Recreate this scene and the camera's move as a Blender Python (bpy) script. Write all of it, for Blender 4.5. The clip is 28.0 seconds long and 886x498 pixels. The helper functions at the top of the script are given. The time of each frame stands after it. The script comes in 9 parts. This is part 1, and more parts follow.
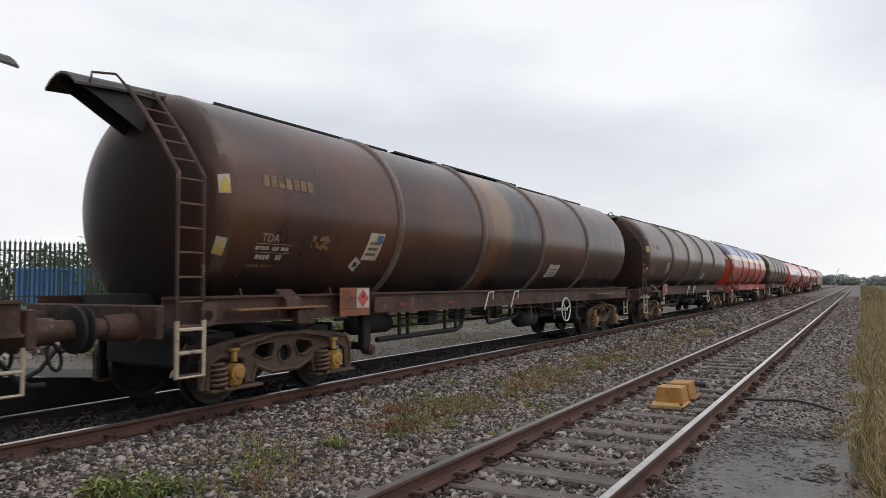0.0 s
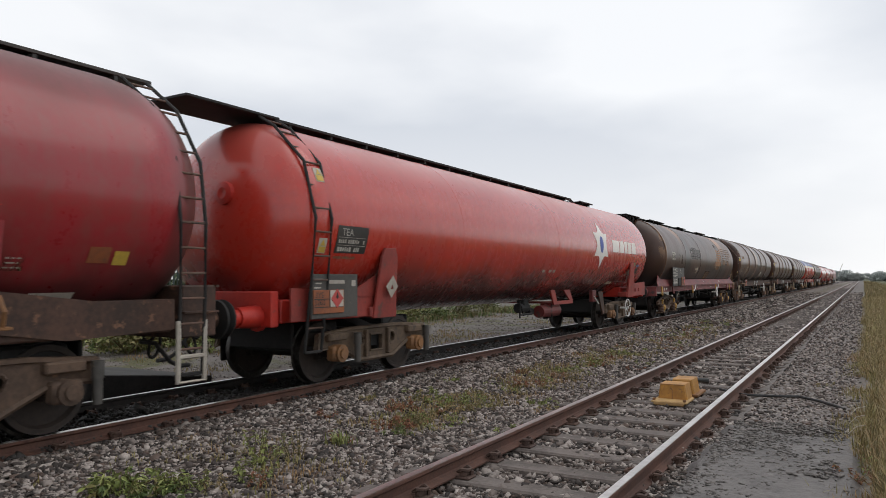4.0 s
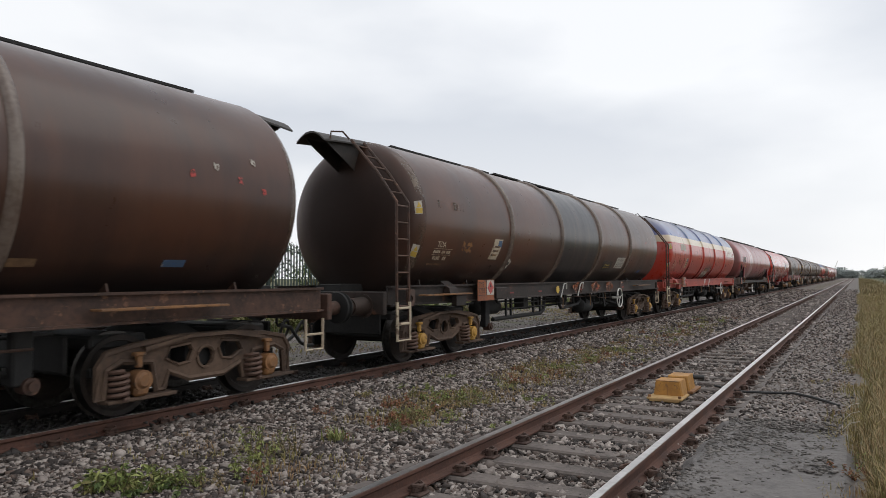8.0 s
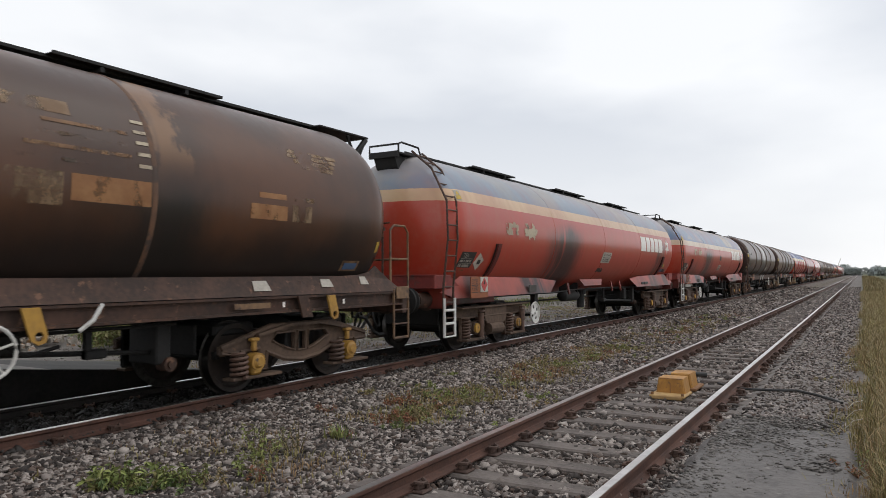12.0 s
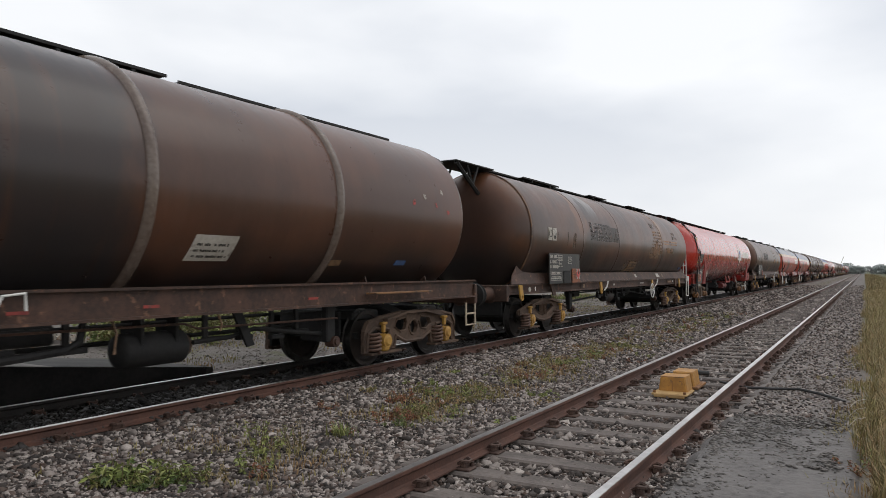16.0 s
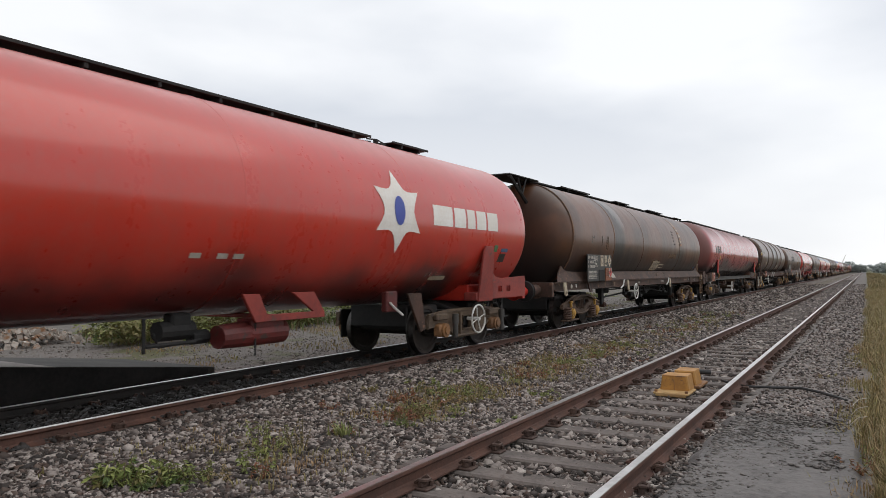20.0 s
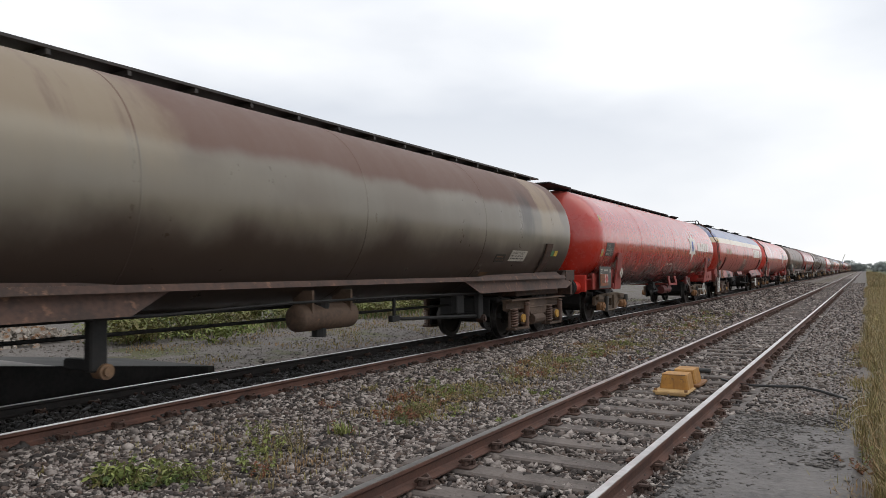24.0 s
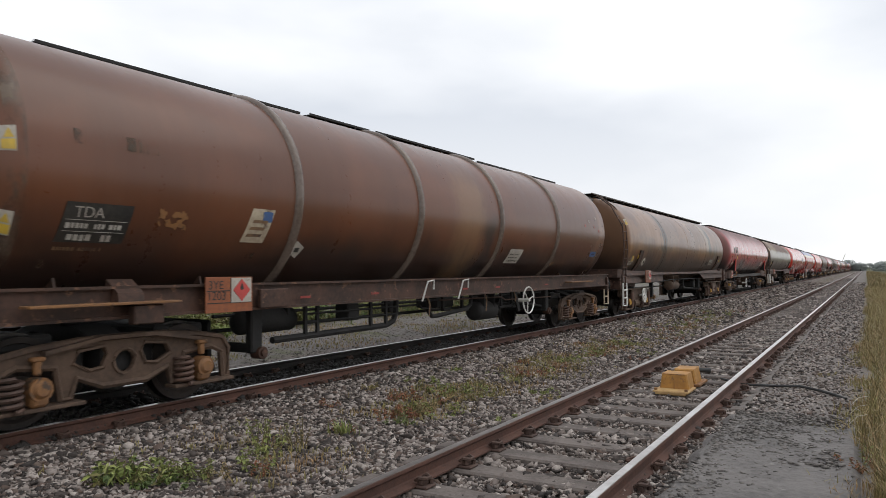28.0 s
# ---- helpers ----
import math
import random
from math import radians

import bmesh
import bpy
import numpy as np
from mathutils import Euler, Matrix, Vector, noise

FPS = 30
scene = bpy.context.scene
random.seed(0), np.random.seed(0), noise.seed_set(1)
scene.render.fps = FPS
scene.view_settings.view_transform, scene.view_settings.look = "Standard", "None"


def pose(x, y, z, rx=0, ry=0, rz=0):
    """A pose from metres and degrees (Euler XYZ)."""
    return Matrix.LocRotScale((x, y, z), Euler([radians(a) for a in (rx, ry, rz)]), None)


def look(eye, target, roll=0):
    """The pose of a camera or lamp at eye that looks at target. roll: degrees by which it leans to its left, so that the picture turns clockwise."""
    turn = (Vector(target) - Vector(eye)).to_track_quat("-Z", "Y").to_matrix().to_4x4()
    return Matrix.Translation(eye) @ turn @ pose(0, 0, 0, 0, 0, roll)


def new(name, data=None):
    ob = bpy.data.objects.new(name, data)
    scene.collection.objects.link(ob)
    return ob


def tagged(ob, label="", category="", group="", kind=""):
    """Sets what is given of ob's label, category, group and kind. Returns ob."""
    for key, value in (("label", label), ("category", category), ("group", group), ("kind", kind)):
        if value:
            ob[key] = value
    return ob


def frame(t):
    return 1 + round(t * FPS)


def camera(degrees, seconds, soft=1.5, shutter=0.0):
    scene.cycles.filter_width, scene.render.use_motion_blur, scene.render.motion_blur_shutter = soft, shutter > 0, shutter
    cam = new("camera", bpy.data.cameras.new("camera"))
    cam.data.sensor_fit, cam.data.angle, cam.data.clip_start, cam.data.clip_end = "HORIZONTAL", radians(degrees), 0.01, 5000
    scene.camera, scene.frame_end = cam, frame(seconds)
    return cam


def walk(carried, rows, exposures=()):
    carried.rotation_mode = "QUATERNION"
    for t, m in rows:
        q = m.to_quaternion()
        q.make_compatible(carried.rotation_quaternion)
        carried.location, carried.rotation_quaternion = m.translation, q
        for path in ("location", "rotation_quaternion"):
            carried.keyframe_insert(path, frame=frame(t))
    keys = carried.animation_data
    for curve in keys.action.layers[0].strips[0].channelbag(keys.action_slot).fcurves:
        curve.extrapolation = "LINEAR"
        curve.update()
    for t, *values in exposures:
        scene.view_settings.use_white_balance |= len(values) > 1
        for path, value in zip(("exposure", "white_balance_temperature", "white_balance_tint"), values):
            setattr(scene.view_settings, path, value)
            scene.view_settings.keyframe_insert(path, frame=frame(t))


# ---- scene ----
EYE = (0.0, 0.0, 1.518)      # camera, metres above the rail tops
XN, XT = -2.36, -7.884       # centre lines of the empty track and of the train's track
TREAD = 0.46                 # wheel radius

# yaw left of the rails, tilt up, lean
LOOKS = [(0, 30.50, 2.84, -0.27), (0.5, 30.78, 2.86, -0.27), (1, 30.79, 2.81, -0.33), (1.5, 30.73, 2.78, -0.34), (2, 30.69, 2.70, -0.37), (2.5, 30.74, 2.62, -0.41), (3, 30.80, 2.61, -0.40), (3.5, 30.78, 2.62, -0.43), (5.5, 30.50, 2.46, -0.39), (6, 30.47, 2.42, -0.39), (6.5, 30.43, 2.40, -0.40), (7, 30.41, 2.38, -0.39), (7.5, 30.40, 2.34, -0.38), (8, 30.42, 2.33, -0.37), (8.5, 30.44, 2.32, -0.36), (9, 30.45, 2.30, -0.38), (9.5, 30.46, 2.27, -0.38), (10, 30.51, 2.25, -0.38), (10.5, 30.54, 2.21, -0.39), (11, 30.57, 2.19, -0.40), (11.5, 30.58, 2.13, -0.40), (12, 30.62, 2.14, -0.42), (12.5, 30.64, 2.13, -0.42), (14.5, 30.74, 2.07, -0.34), (15, 30.80, 2.04, -0.33), (15.5, 30.80, 2.03, -0.34), (16, 30.80, 1.98, -0.35), (16.5, 30.83, 1.99, -0.35), (17, 30.86, 1.96, -0.35), (17.5, 30.86, 1.97, -0.38), (18, 30.87, 1.96, -0.40), (18.5, 30.88, 1.96, -0.43), (19, 30.91, 1.94, -0.45), (19.5, 30.90, 1.94, -0.46), (20, 30.90, 1.94, -0.47), (20.5, 30.90, 1.94, -0.49), (21, 30.90, 1.94, -0.49), (21.5, 30.90, 1.94, -0.48), (23.5, 30.84, 1.85, -0.46), (24, 30.88, 1.85, -0.49), (24.5, 30.85, 1.81, -0.49), (25, 30.88, 1.80, -0.47), (25.5, 30.89, 1.81, -0.48), (26, 30.90, 1.81, -0.49), (26.5, 30.88, 1.84, -0.50), (27, 30.88, 1.81, -0.49), (27.5, 30.90, 1.80, -0.46), (28, 30.90, 1.80, -0.45)]


def eye_pose(yaw, tilt, lean):
    a, b = radians(yaw), radians(tilt)
    way = Vector((-math.sin(a) * math.cos(b), math.cos(a) * math.cos(b), math.sin(b)))
    return look(EYE, Vector(EYE) + 10 * way, lean)


cam = camera(64.19, 28.0, 0.8, 0.05)
walk(cam, [(t, eye_pose(a, b, c)) for t, a, b, c in LOOKS], [(0.0, -0.03), (12.0, 0.0), (20.0, 0.03), (24.0, 0.1), (28.0, 0.1)])


def ran(t):
    """Metres that the train has gone at t seconds."""
    u = t / 10
    return 150.47 * u + 0.521 * u * u


# ---- world and light: bright overcast ----
world = bpy.data.worlds.new("overcast_sky")
scene.world = world
world.use_nodes = True
wn, wl = world.node_tree.nodes, world.node_tree.links
wn.clear()
w_out, w_bg = wn.new("ShaderNodeOutputWorld"), wn.new("ShaderNodeBackground")
w_sky = wn.new("ShaderNodeTexSky")
w_sky.sky_type, w_sky.sun_disc = "NISHITA", False
w_sky.sun_elevation, w_sky.sun_rotation = radians(48), radians(20)
w_co, w_map = wn.new("ShaderNodeTexCoord"), wn.new("ShaderNodeMapping")
w_map.inputs["Scale"].default_value = (1.0, 1.0, 2.6)
w_map.inputs["Location"].default_value = (1.3, 2.2, 0.4)
w_noise, w_ramp = wn.new("ShaderNodeTexNoise"), wn.new("ShaderNodeValToRGB")
w_noise.inputs["Scale"].default_value, w_noise.inputs["Detail"].default_value = 1.7, 5.0
w_noise.inputs["Roughness"].default_value = 0.45
w_ramp.color_ramp.elements[0].position, w_ramp.color_ramp.elements[0].color = 0.36, (6.6, 7.0, 7.7, 1)
w_ramp.color_ramp.elements[1].position, w_ramp.color_ramp.elements[1].color = 0.60, (10.0, 10.15, 10.4, 1)
w_mix = wn.new("ShaderNodeMix")
w_mix.data_type = "RGBA"
w_mix.inputs["Factor"].default_value = 0.93
wl.new(w_co.outputs["Generated"], w_map.inputs["Vector"])
wl.new(w_map.outputs["Vector"], w_noise.inputs["Vector"])
wl.new(w_noise.outputs["Fac"], w_ramp.inputs["Fac"])
wl.new(w_sky.outputs["Color"], w_mix.inputs["A"])
wl.new(w_ramp.outputs["Color"], w_mix.inputs["B"])
w_xyz, w_low, w_glow = wn.new("ShaderNodeSeparateXYZ"), wn.new("ShaderNodeMapRange"), wn.new("ShaderNodeMix")
w_low.inputs["From Min"].default_value, w_low.inputs["From Max"].default_value = 0.28, 0.0
w_low.inputs["To Max"].default_value = 0.55
w_glow.data_type = "RGBA"
w_glow.inputs["B"].default_value = (11.2, 11.15, 11.1, 1)
wl.new(w_co.outputs["Generated"], w_xyz.inputs["Vector"])
wl.new(w_xyz.outputs["Z"], w_low.inputs["Value"])
wl.new(w_low.outputs["Result"], w_glow.inputs["Factor"])
wl.new(w_mix.outputs["Result"], w_glow.inputs["A"])
wl.new(w_glow.outputs["Result"], w_bg.inputs["Color"])
wl.new(w_bg.outputs["Background"], w_out.inputs["Surface"])
w_bg.inputs["Strength"].default_value = 0.1

sun = new("sun", bpy.data.lights.new("sun", "SUN"))
sun.data.energy, sun.data.angle, sun.data.color = 0.7, radians(50), (1.0, 0.97, 0.92)
sun.matrix_world = look((20, 25, 40), (0, 10, 0))


# ---- node material helpers ----
def shader(name, rough=0.6, metal=0.0):
    m = bpy.data.materials.new(name)
    m.use_nodes = True
    b = m.node_tree.nodes["Principled BSDF"]
    b.inputs["Roughness"].default_value, b.inputs["Metallic"].default_value = rough, metal
    return m, m.node_tree.nodes, m.node_tree.links, b


def coords(n, l, scale=(1, 1, 1), by_object=0.0):
    """Object coordinates, stretched; by_object shifts them for each object."""
    c, mp = n.new("ShaderNodeTexCoord"), n.new("ShaderNodeMapping")
    mp.inputs["Scale"].default_value = scale
    l.new(c.outputs["Object"], mp.inputs["Vector"])
    if by_object:
        info, mul = n.new("ShaderNodeObjectInfo"), n.new("ShaderNodeMath")
        mul.operation = "MULTIPLY"
        mul.inputs[1].default_value = by_object
        l.new(info.outputs["Random"], mul.inputs[0])
        l.new(mul.outputs[0], mp.inputs["Location"])
    return mp.outputs["Vector"]


def tex(n, l, vec, scale, detail=4.0, rough=0.55):
    t = n.new("ShaderNodeTexNoise")
    t.inputs["Scale"].default_value, t.inputs["Detail"].default_value = scale, detail
    t.inputs["Roughness"].default_value = rough
    l.new(vec, t.inputs["Vector"])
    return t.outputs["Fac"]


def ramp(n, l, fac, a, b):
    r = n.new("ShaderNodeMapRange")
    r.interpolation_type = "SMOOTHSTEP"
    r.inputs["From Min"].default_value, r.inputs["From Max"].default_value = a, b
    l.new(fac, r.inputs["Value"])
    return r.outputs["Result"]


def calc(n, l, op, a, b=None):
    k = n.new("ShaderNodeMath")
    k.operation = op
    for i, v in ((0, a), (1, b)):
        if v is None:
            continue
        if isinstance(v, (int, float)):
            k.inputs[i].default_value = v
        else:
            l.new(v, k.inputs[i])
    return k.outputs[0]


def blend(n, l, fac, a, b):
    x = n.new("ShaderNodeMix")
    x.data_type = "RGBA"
    if isinstance(fac, (int, float)):
        x.inputs["Factor"].default_value = fac
    else:
        l.new(fac, x.inputs["Factor"])
    for key, v in (("A", a), ("B", b)):
        if isinstance(v, tuple):
            x.inputs[key].default_value = (*v, 1)
        else:
            l.new(v, x.inputs[key])
    return x.outputs["Result"]


def relief(n, l, b, height, strength, distance=0.02):
    k = n.new("ShaderNodeBump")
    k.inputs["Strength"].default_value, k.inputs["Distance"].default_value = strength, distance
    l.new(height, k.inputs["Height"])
    l.new(k.outputs["Normal"], b.inputs["Normal"])


def worn(name, c1, c2, rough=0.6, metal=0.0, big=1.5, fine=18.0, bump=0.2, c3=None, spots=0.62, by_object=37.0):
    """Paint or bare stuff in two tones, with spots of a third."""
    m, n, l, b = shader(name, rough, metal)
    v = coords(n, l, (1, 1, 1), by_object)
    f1, f2 = tex(n, l, v, big, 3), tex(n, l, v, fine, 5)
    f = calc(n, l, "ADD", calc(n, l, "MULTIPLY", f1, 0.6), calc(n, l, "MULTIPLY", f2, 0.4))
    col = blend(n, l, ramp(n, l, f, 0.36, 0.64), c1, c2)
    if c3:
        col = blend(n, l, ramp(n, l, tex(n, l, v, big * 3.1, 6, 0.65), spots, spots + 0.09), col, c3)
    l.new(col, b.inputs["Base Color"])
    l.new(ramp(n, l, f2, -0.6, 1.6), b.inputs["Roughness"]) if rough is None else None
    relief(n, l, b, f2, bump, 0.01)
    return m


def tank_paint(name, bands, fade, dust, soot_shade, rough=0.32, soot_shade_at=None, spill=(), patches=None, patch_amount=0.6, patch_above=None, crust=None, crust_sheen_top=None, crust_end=None, varnish=0.12, crisp=False):
    """Tank livery in bands of height, weathered: faint vertical streaks, dust, ragged sooty grime below with shade in
    its colour, spills below the hatches, a crust of road dirt on top or on the ends, tinted with sky sheen on red tops.
    bands: (upper edge or None, colour) from below; spill: y, half width, colour, amount, upper edge or None, lower edge
    if any."""
    m, n, l, b = shader(name, rough)
    b.inputs["Specular IOR Level"].default_value = 0.4
    b.inputs["Coat Weight"].default_value, b.inputs["Coat Roughness"].default_value = varnish, 0.16
    v = coords(n, l, (1, 1, 1), 61.0)
    streak = coords(n, l, (0.5, 2.0, 0.22), 61.0)
    plain = coords(n, l)
    xyz = n.new("ShaderNodeSeparateXYZ")
    l.new(plain, xyz.inputs[0])
    y, z = xyz.outputs[1], xyz.outputs[2]
    n_big, n_fine, n_streak = tex(n, l, v, 0.55, 4), tex(n, l, v, 9.0, 6, 0.6), tex(n, l, streak, 1.6, 5, 0.6)
    edge = calc(n, l, "ADD", z, calc(n, l, "MULTIPLY", calc(n, l, "SUBTRACT", n_fine, 0.5), 0.02))
    col = None
    for top, c in bands:
        col = c if col is None else blend(n, l, calc(n, l, "GREATER_THAN", edge, last), col, c)
        last = top
    f1 = ramp(n, l, calc(n, l, "ADD", calc(n, l, "MULTIPLY", n_big, 0.75), calc(n, l, "MULTIPLY", n_streak, 0.25)), 0.40, 0.62)
    col = blend(n, l, calc(n, l, "MULTIPLY", f1, fade[1]), col, fade[0])
    if patches:
        k = ramp(n, l, tex(n, l, coords(n, l, (1, 0.6, 1), 93.0), 0.8, 4, 0.5), 0.46, 0.62)
        if patch_above:
            k = calc(n, l, "MULTIPLY", k, calc(n, l, "GREATER_THAN", edge, patch_above))
        col = blend(n, l, calc(n, l, "MULTIPLY", k, patch_amount), col, patches)
    dusty = ramp(n, l, calc(n, l, "ADD", calc(n, l, "MULTIPLY", n_streak, 0.6), calc(n, l, "MULTIPLY", n_fine, 0.4)), 0.38, 0.74)
    col = blend(n, l, calc(n, l, "MULTIPLY", dusty, dust[1]), col, dust[0])
    wave = calc(n, l, "SUBTRACT", tex(n, l, coords(n, l, (1, 0.7, 0.5), 61.0), 0.9, 5), 0.5)
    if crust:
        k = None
        if crust_sheen_top:
            k = ramp(n, l, calc(n, l, "ADD", z, calc(n, l, "MULTIPLY", wave, 0.5) if crisp else wave), crust_sheen_top - (0.1 if crisp else 0.35), crust_sheen_top + (0.12 if crisp else 0.6))
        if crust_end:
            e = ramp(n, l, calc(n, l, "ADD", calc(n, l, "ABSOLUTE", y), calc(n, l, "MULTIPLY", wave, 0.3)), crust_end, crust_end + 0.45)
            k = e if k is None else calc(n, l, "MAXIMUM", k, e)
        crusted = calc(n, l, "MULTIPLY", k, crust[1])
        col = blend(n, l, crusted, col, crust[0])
        if not crust_sheen_top:
            l.new(calc(n, l, "SUBTRACT", 0.4, calc(n, l, "MULTIPLY", crusted, 0.32)), b.inputs["Specular IOR Level"])
    # Darkens the lower side: grime, with underside shade put into the colour.
    if soot_shade_at:
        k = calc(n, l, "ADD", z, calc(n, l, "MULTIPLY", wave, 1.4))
        col = blend(n, l, calc(n, l, "MULTIPLY", ramp(n, l, k, soot_shade_at + 0.42, soot_shade_at - 0.32), soot_shade[1]), col, soot_shade[0])
    wob = calc(n, l, "MULTIPLY", calc(n, l, "SUBTRACT", tex(n, l, coords(n, l, (1, 1.2, 0.7), 61.0), 1.2, 9, 0.62), 0.5), 1.4)
    for y0, half, c, amount, top, *low in spill:
        d = calc(n, l, "ABSOLUTE", calc(n, l, "SUBTRACT", calc(n, l, "ADD", y, wob), y0))
        k = calc(n, l, "MULTIPLY", ramp(n, l, d, half, half * (0.15 if top else 0.6)), ramp(n, l, n_streak, 0.22, 0.5))
        if top:
            k = calc(n, l, "MULTIPLY", k, ramp(n, l, calc(n, l, "ADD", z, wave), top + 0.25, top - 0.25))
        if low:
            k = calc(n, l, "MULTIPLY", k, ramp(n, l, calc(n, l, "ADD", z, wave), low[0] - 0.3, low[0] + 0.35))
        col = blend(n, l, calc(n, l, "MULTIPLY", k, amount), col, c)
    # chips and runs of rust
    col = blend(n, l, calc(n, l, "MULTIPLY", ramp(n, l, tex(n, l, coords(n, l, (1, 3.0, 0.5), 61.0), 5.0, 6, 0.7), 0.66, 0.76), 0.28), col, (0.10, 0.05, 0.03))
    if crust:
        l.new(calc(n, l, "MULTIPLY", calc(n, l, "SUBTRACT", 1.0, crusted), varnish), b.inputs["Coat Weight"])
    l.new(col, b.inputs["Base Color"])
    dull = calc(n, l, "ADD", calc(n, l, "MULTIPLY", n_streak, 0.22), calc(n, l, "ADD", calc(n, l, "MULTIPLY", n_fine, 0.14), rough - 0.18))
    l.new(calc(n, l, "ADD", dull, calc(n, l, "MULTIPLY", crusted, 0.3)) if crust else dull, b.inputs["Roughness"])
    relief(n, l, b, calc(n, l, "ADD", calc(n, l, "MULTIPLY", n_big, 0.8), calc(n, l, "MULTIPLY", n_fine, 0.1)), 0.10, 0.03)
    return m


def faded(name, c1, c2, cover, rough=0.6):
    """Old paint or print worn through in streaks and specks."""
    m, n, l, b = shader(name, rough)
    v, streak = coords(n, l), coords(n, l, (0.6, 0.9, 0.35))
    f = tex(n, l, v, 3.0, 4)
    l.new(blend(n, l, ramp(n, l, f, 0.35, 0.65), c1, c2), b.inputs["Base Color"])
    wear = calc(n, l, "ADD", calc(n, l, "MULTIPLY", tex(n, l, streak, 3.5, 6, 0.6), 0.8), calc(n, l, "MULTIPLY", tex(n, l, v, 26.0, 5, 0.65), 0.2))
    l.new(calc(n, l, "MULTIPLY", ramp(n, l, wear, 0.62 - 0.3 * cover, 0.76 - 0.3 * cover), 0.5 + 0.4 * cover), b.inputs["Alpha"])
    return m


RED, DEEP = (0.47, 0.028, 0.014), (0.36, 0.016, 0.010)
BROWN, RUST, TAN, SOOT_SHADE = (0.054, 0.024, 0.015), (0.125, 0.043, 0.018), (0.32, 0.20, 0.11), (0.013, 0.012, 0.012)
GREY = (0.36, 0.36, 0.35)
NIGHT = (0.022, 0.021, 0.022)
M = {}
M["brown"] = tank_paint("brown_tank_paint", crust=((0.019, 0.012, 0.010), 0.95), crust_end=8.2, bands=[(None, (0.047, 0.022, 0.016))], fade=(RUST, 0.7), dust=((0.088, 0.045, 0.031), 0.24), soot_shade=(SOOT_SHADE, 0.8), soot_shade_at=1.8,
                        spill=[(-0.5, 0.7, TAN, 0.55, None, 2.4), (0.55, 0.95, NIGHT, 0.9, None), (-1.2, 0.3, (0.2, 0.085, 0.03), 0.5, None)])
M["brown_white"] = tank_paint("brown_tank_paint_pale_spill", crust=((0.019, 0.012, 0.010), 0.95), crust_end=8.2, bands=[(None, (0.052, 0.025, 0.018))], fade=(RUST, 0.45), dust=((0.088, 0.047, 0.034), 0.26), soot_shade=(SOOT_SHADE, 0.8), soot_shade_at=1.8,
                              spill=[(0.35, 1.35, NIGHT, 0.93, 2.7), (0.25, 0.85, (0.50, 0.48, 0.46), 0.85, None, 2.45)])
M["brown_mid"] = tank_paint("mid_brown_tank_paint", crust=((0.022, 0.014, 0.011), 0.95), crust_end=8.2, bands=[(None, (0.070, 0.033, 0.021))], fade=((0.13, 0.05, 0.024), 0.65), dust=((0.11, 0.062, 0.045), 0.3), soot_shade=(SOOT_SHADE, 0.8), soot_shade_at=1.75,
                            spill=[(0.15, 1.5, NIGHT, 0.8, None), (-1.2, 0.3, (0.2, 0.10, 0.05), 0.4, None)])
M["brown_night"] = tank_paint("brown_tank_paint_black_spill", crust=((0.019, 0.012, 0.010), 0.95), crust_end=8.2, bands=[(None, (0.060, 0.029, 0.019))], fade=(RUST, 0.6), dust=((0.08, 0.045, 0.034), 0.24), soot_shade=(SOOT_SHADE, 0.8), soot_shade_at=1.7,
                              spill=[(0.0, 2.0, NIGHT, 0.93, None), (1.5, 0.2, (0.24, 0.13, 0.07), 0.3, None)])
M["brown_rusty"] = tank_paint("rust_brown_tank_paint", crust=((0.06, 0.03, 0.018), 0.85), crust_end=8.33, bands=[(None, (0.112, 0.041, 0.020))], fade=((0.17, 0.06, 0.027), 0.7), dust=((0.12, 0.062, 0.036), 0.35), soot_shade=(SOOT_SHADE, 0.8), soot_shade_at=1.85,
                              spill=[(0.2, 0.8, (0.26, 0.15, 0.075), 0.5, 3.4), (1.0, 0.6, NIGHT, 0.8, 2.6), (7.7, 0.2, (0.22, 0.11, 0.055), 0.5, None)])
def framed_paint(name, base, fade, spill, patch_amount=0.3):
    return tank_paint(name, crust=((0.036, 0.019, 0.014), 0.92), crust_end=8.33, bands=[(None, base)], fade=fade, dust=((0.066, 0.041, 0.031), 0.3), soot_shade=(SOOT_SHADE, 0.85), soot_shade_at=1.9, spill=spill, patches=(0.16, 0.058, 0.021), patch_amount=patch_amount, varnish=0.06, rough=0.36)


ORANGE, COAL, SMEAR = (0.36, 0.165, 0.062), (0.017, 0.014, 0.012), (0.42, 0.40, 0.385)
M["framed_dull"] = framed_paint("dull_dark_brown_tank_paint", (0.040, 0.019, 0.013), ((0.080, 0.031, 0.016), 0.6), [
    (-5.0, 0.45, ORANGE, 0.8, None, 3.25), (-4.3, 0.25, COAL, 0.7, None), (-4.15, 0.7, COAL, 0.93, 2.55), (-8.05, 0.16, (0.24, 0.13, 0.06), 0.7, None, 2.4),
    (4.7, 1.05, ORANGE, 0.92, None, 3.1), (4.5, 1.1, COAL, 0.95, 2.35), (4.3, 0.35, COAL, 0.85, 2.75), (6.1, 0.16, COAL, 0.8, 2.9), (6.7, 0.9, (0.12, 0.05, 0.022), 0.5, None)], 0.12)
M["framed_bare"] = framed_paint("plain_rust_brown_tank_paint", (0.056, 0.026, 0.015), ((0.125, 0.05, 0.022), 0.7), [
    (-3.4, 0.2, (0.19, 0.09, 0.04), 0.5, 2.7), (4.3, 0.25, (0.25, 0.13, 0.06), 0.7, None, 2.9), (4.2, 0.8, COAL, 0.93, 2.5), (-5.2, 0.8, COAL, 0.6, 2.4)], 0.2)
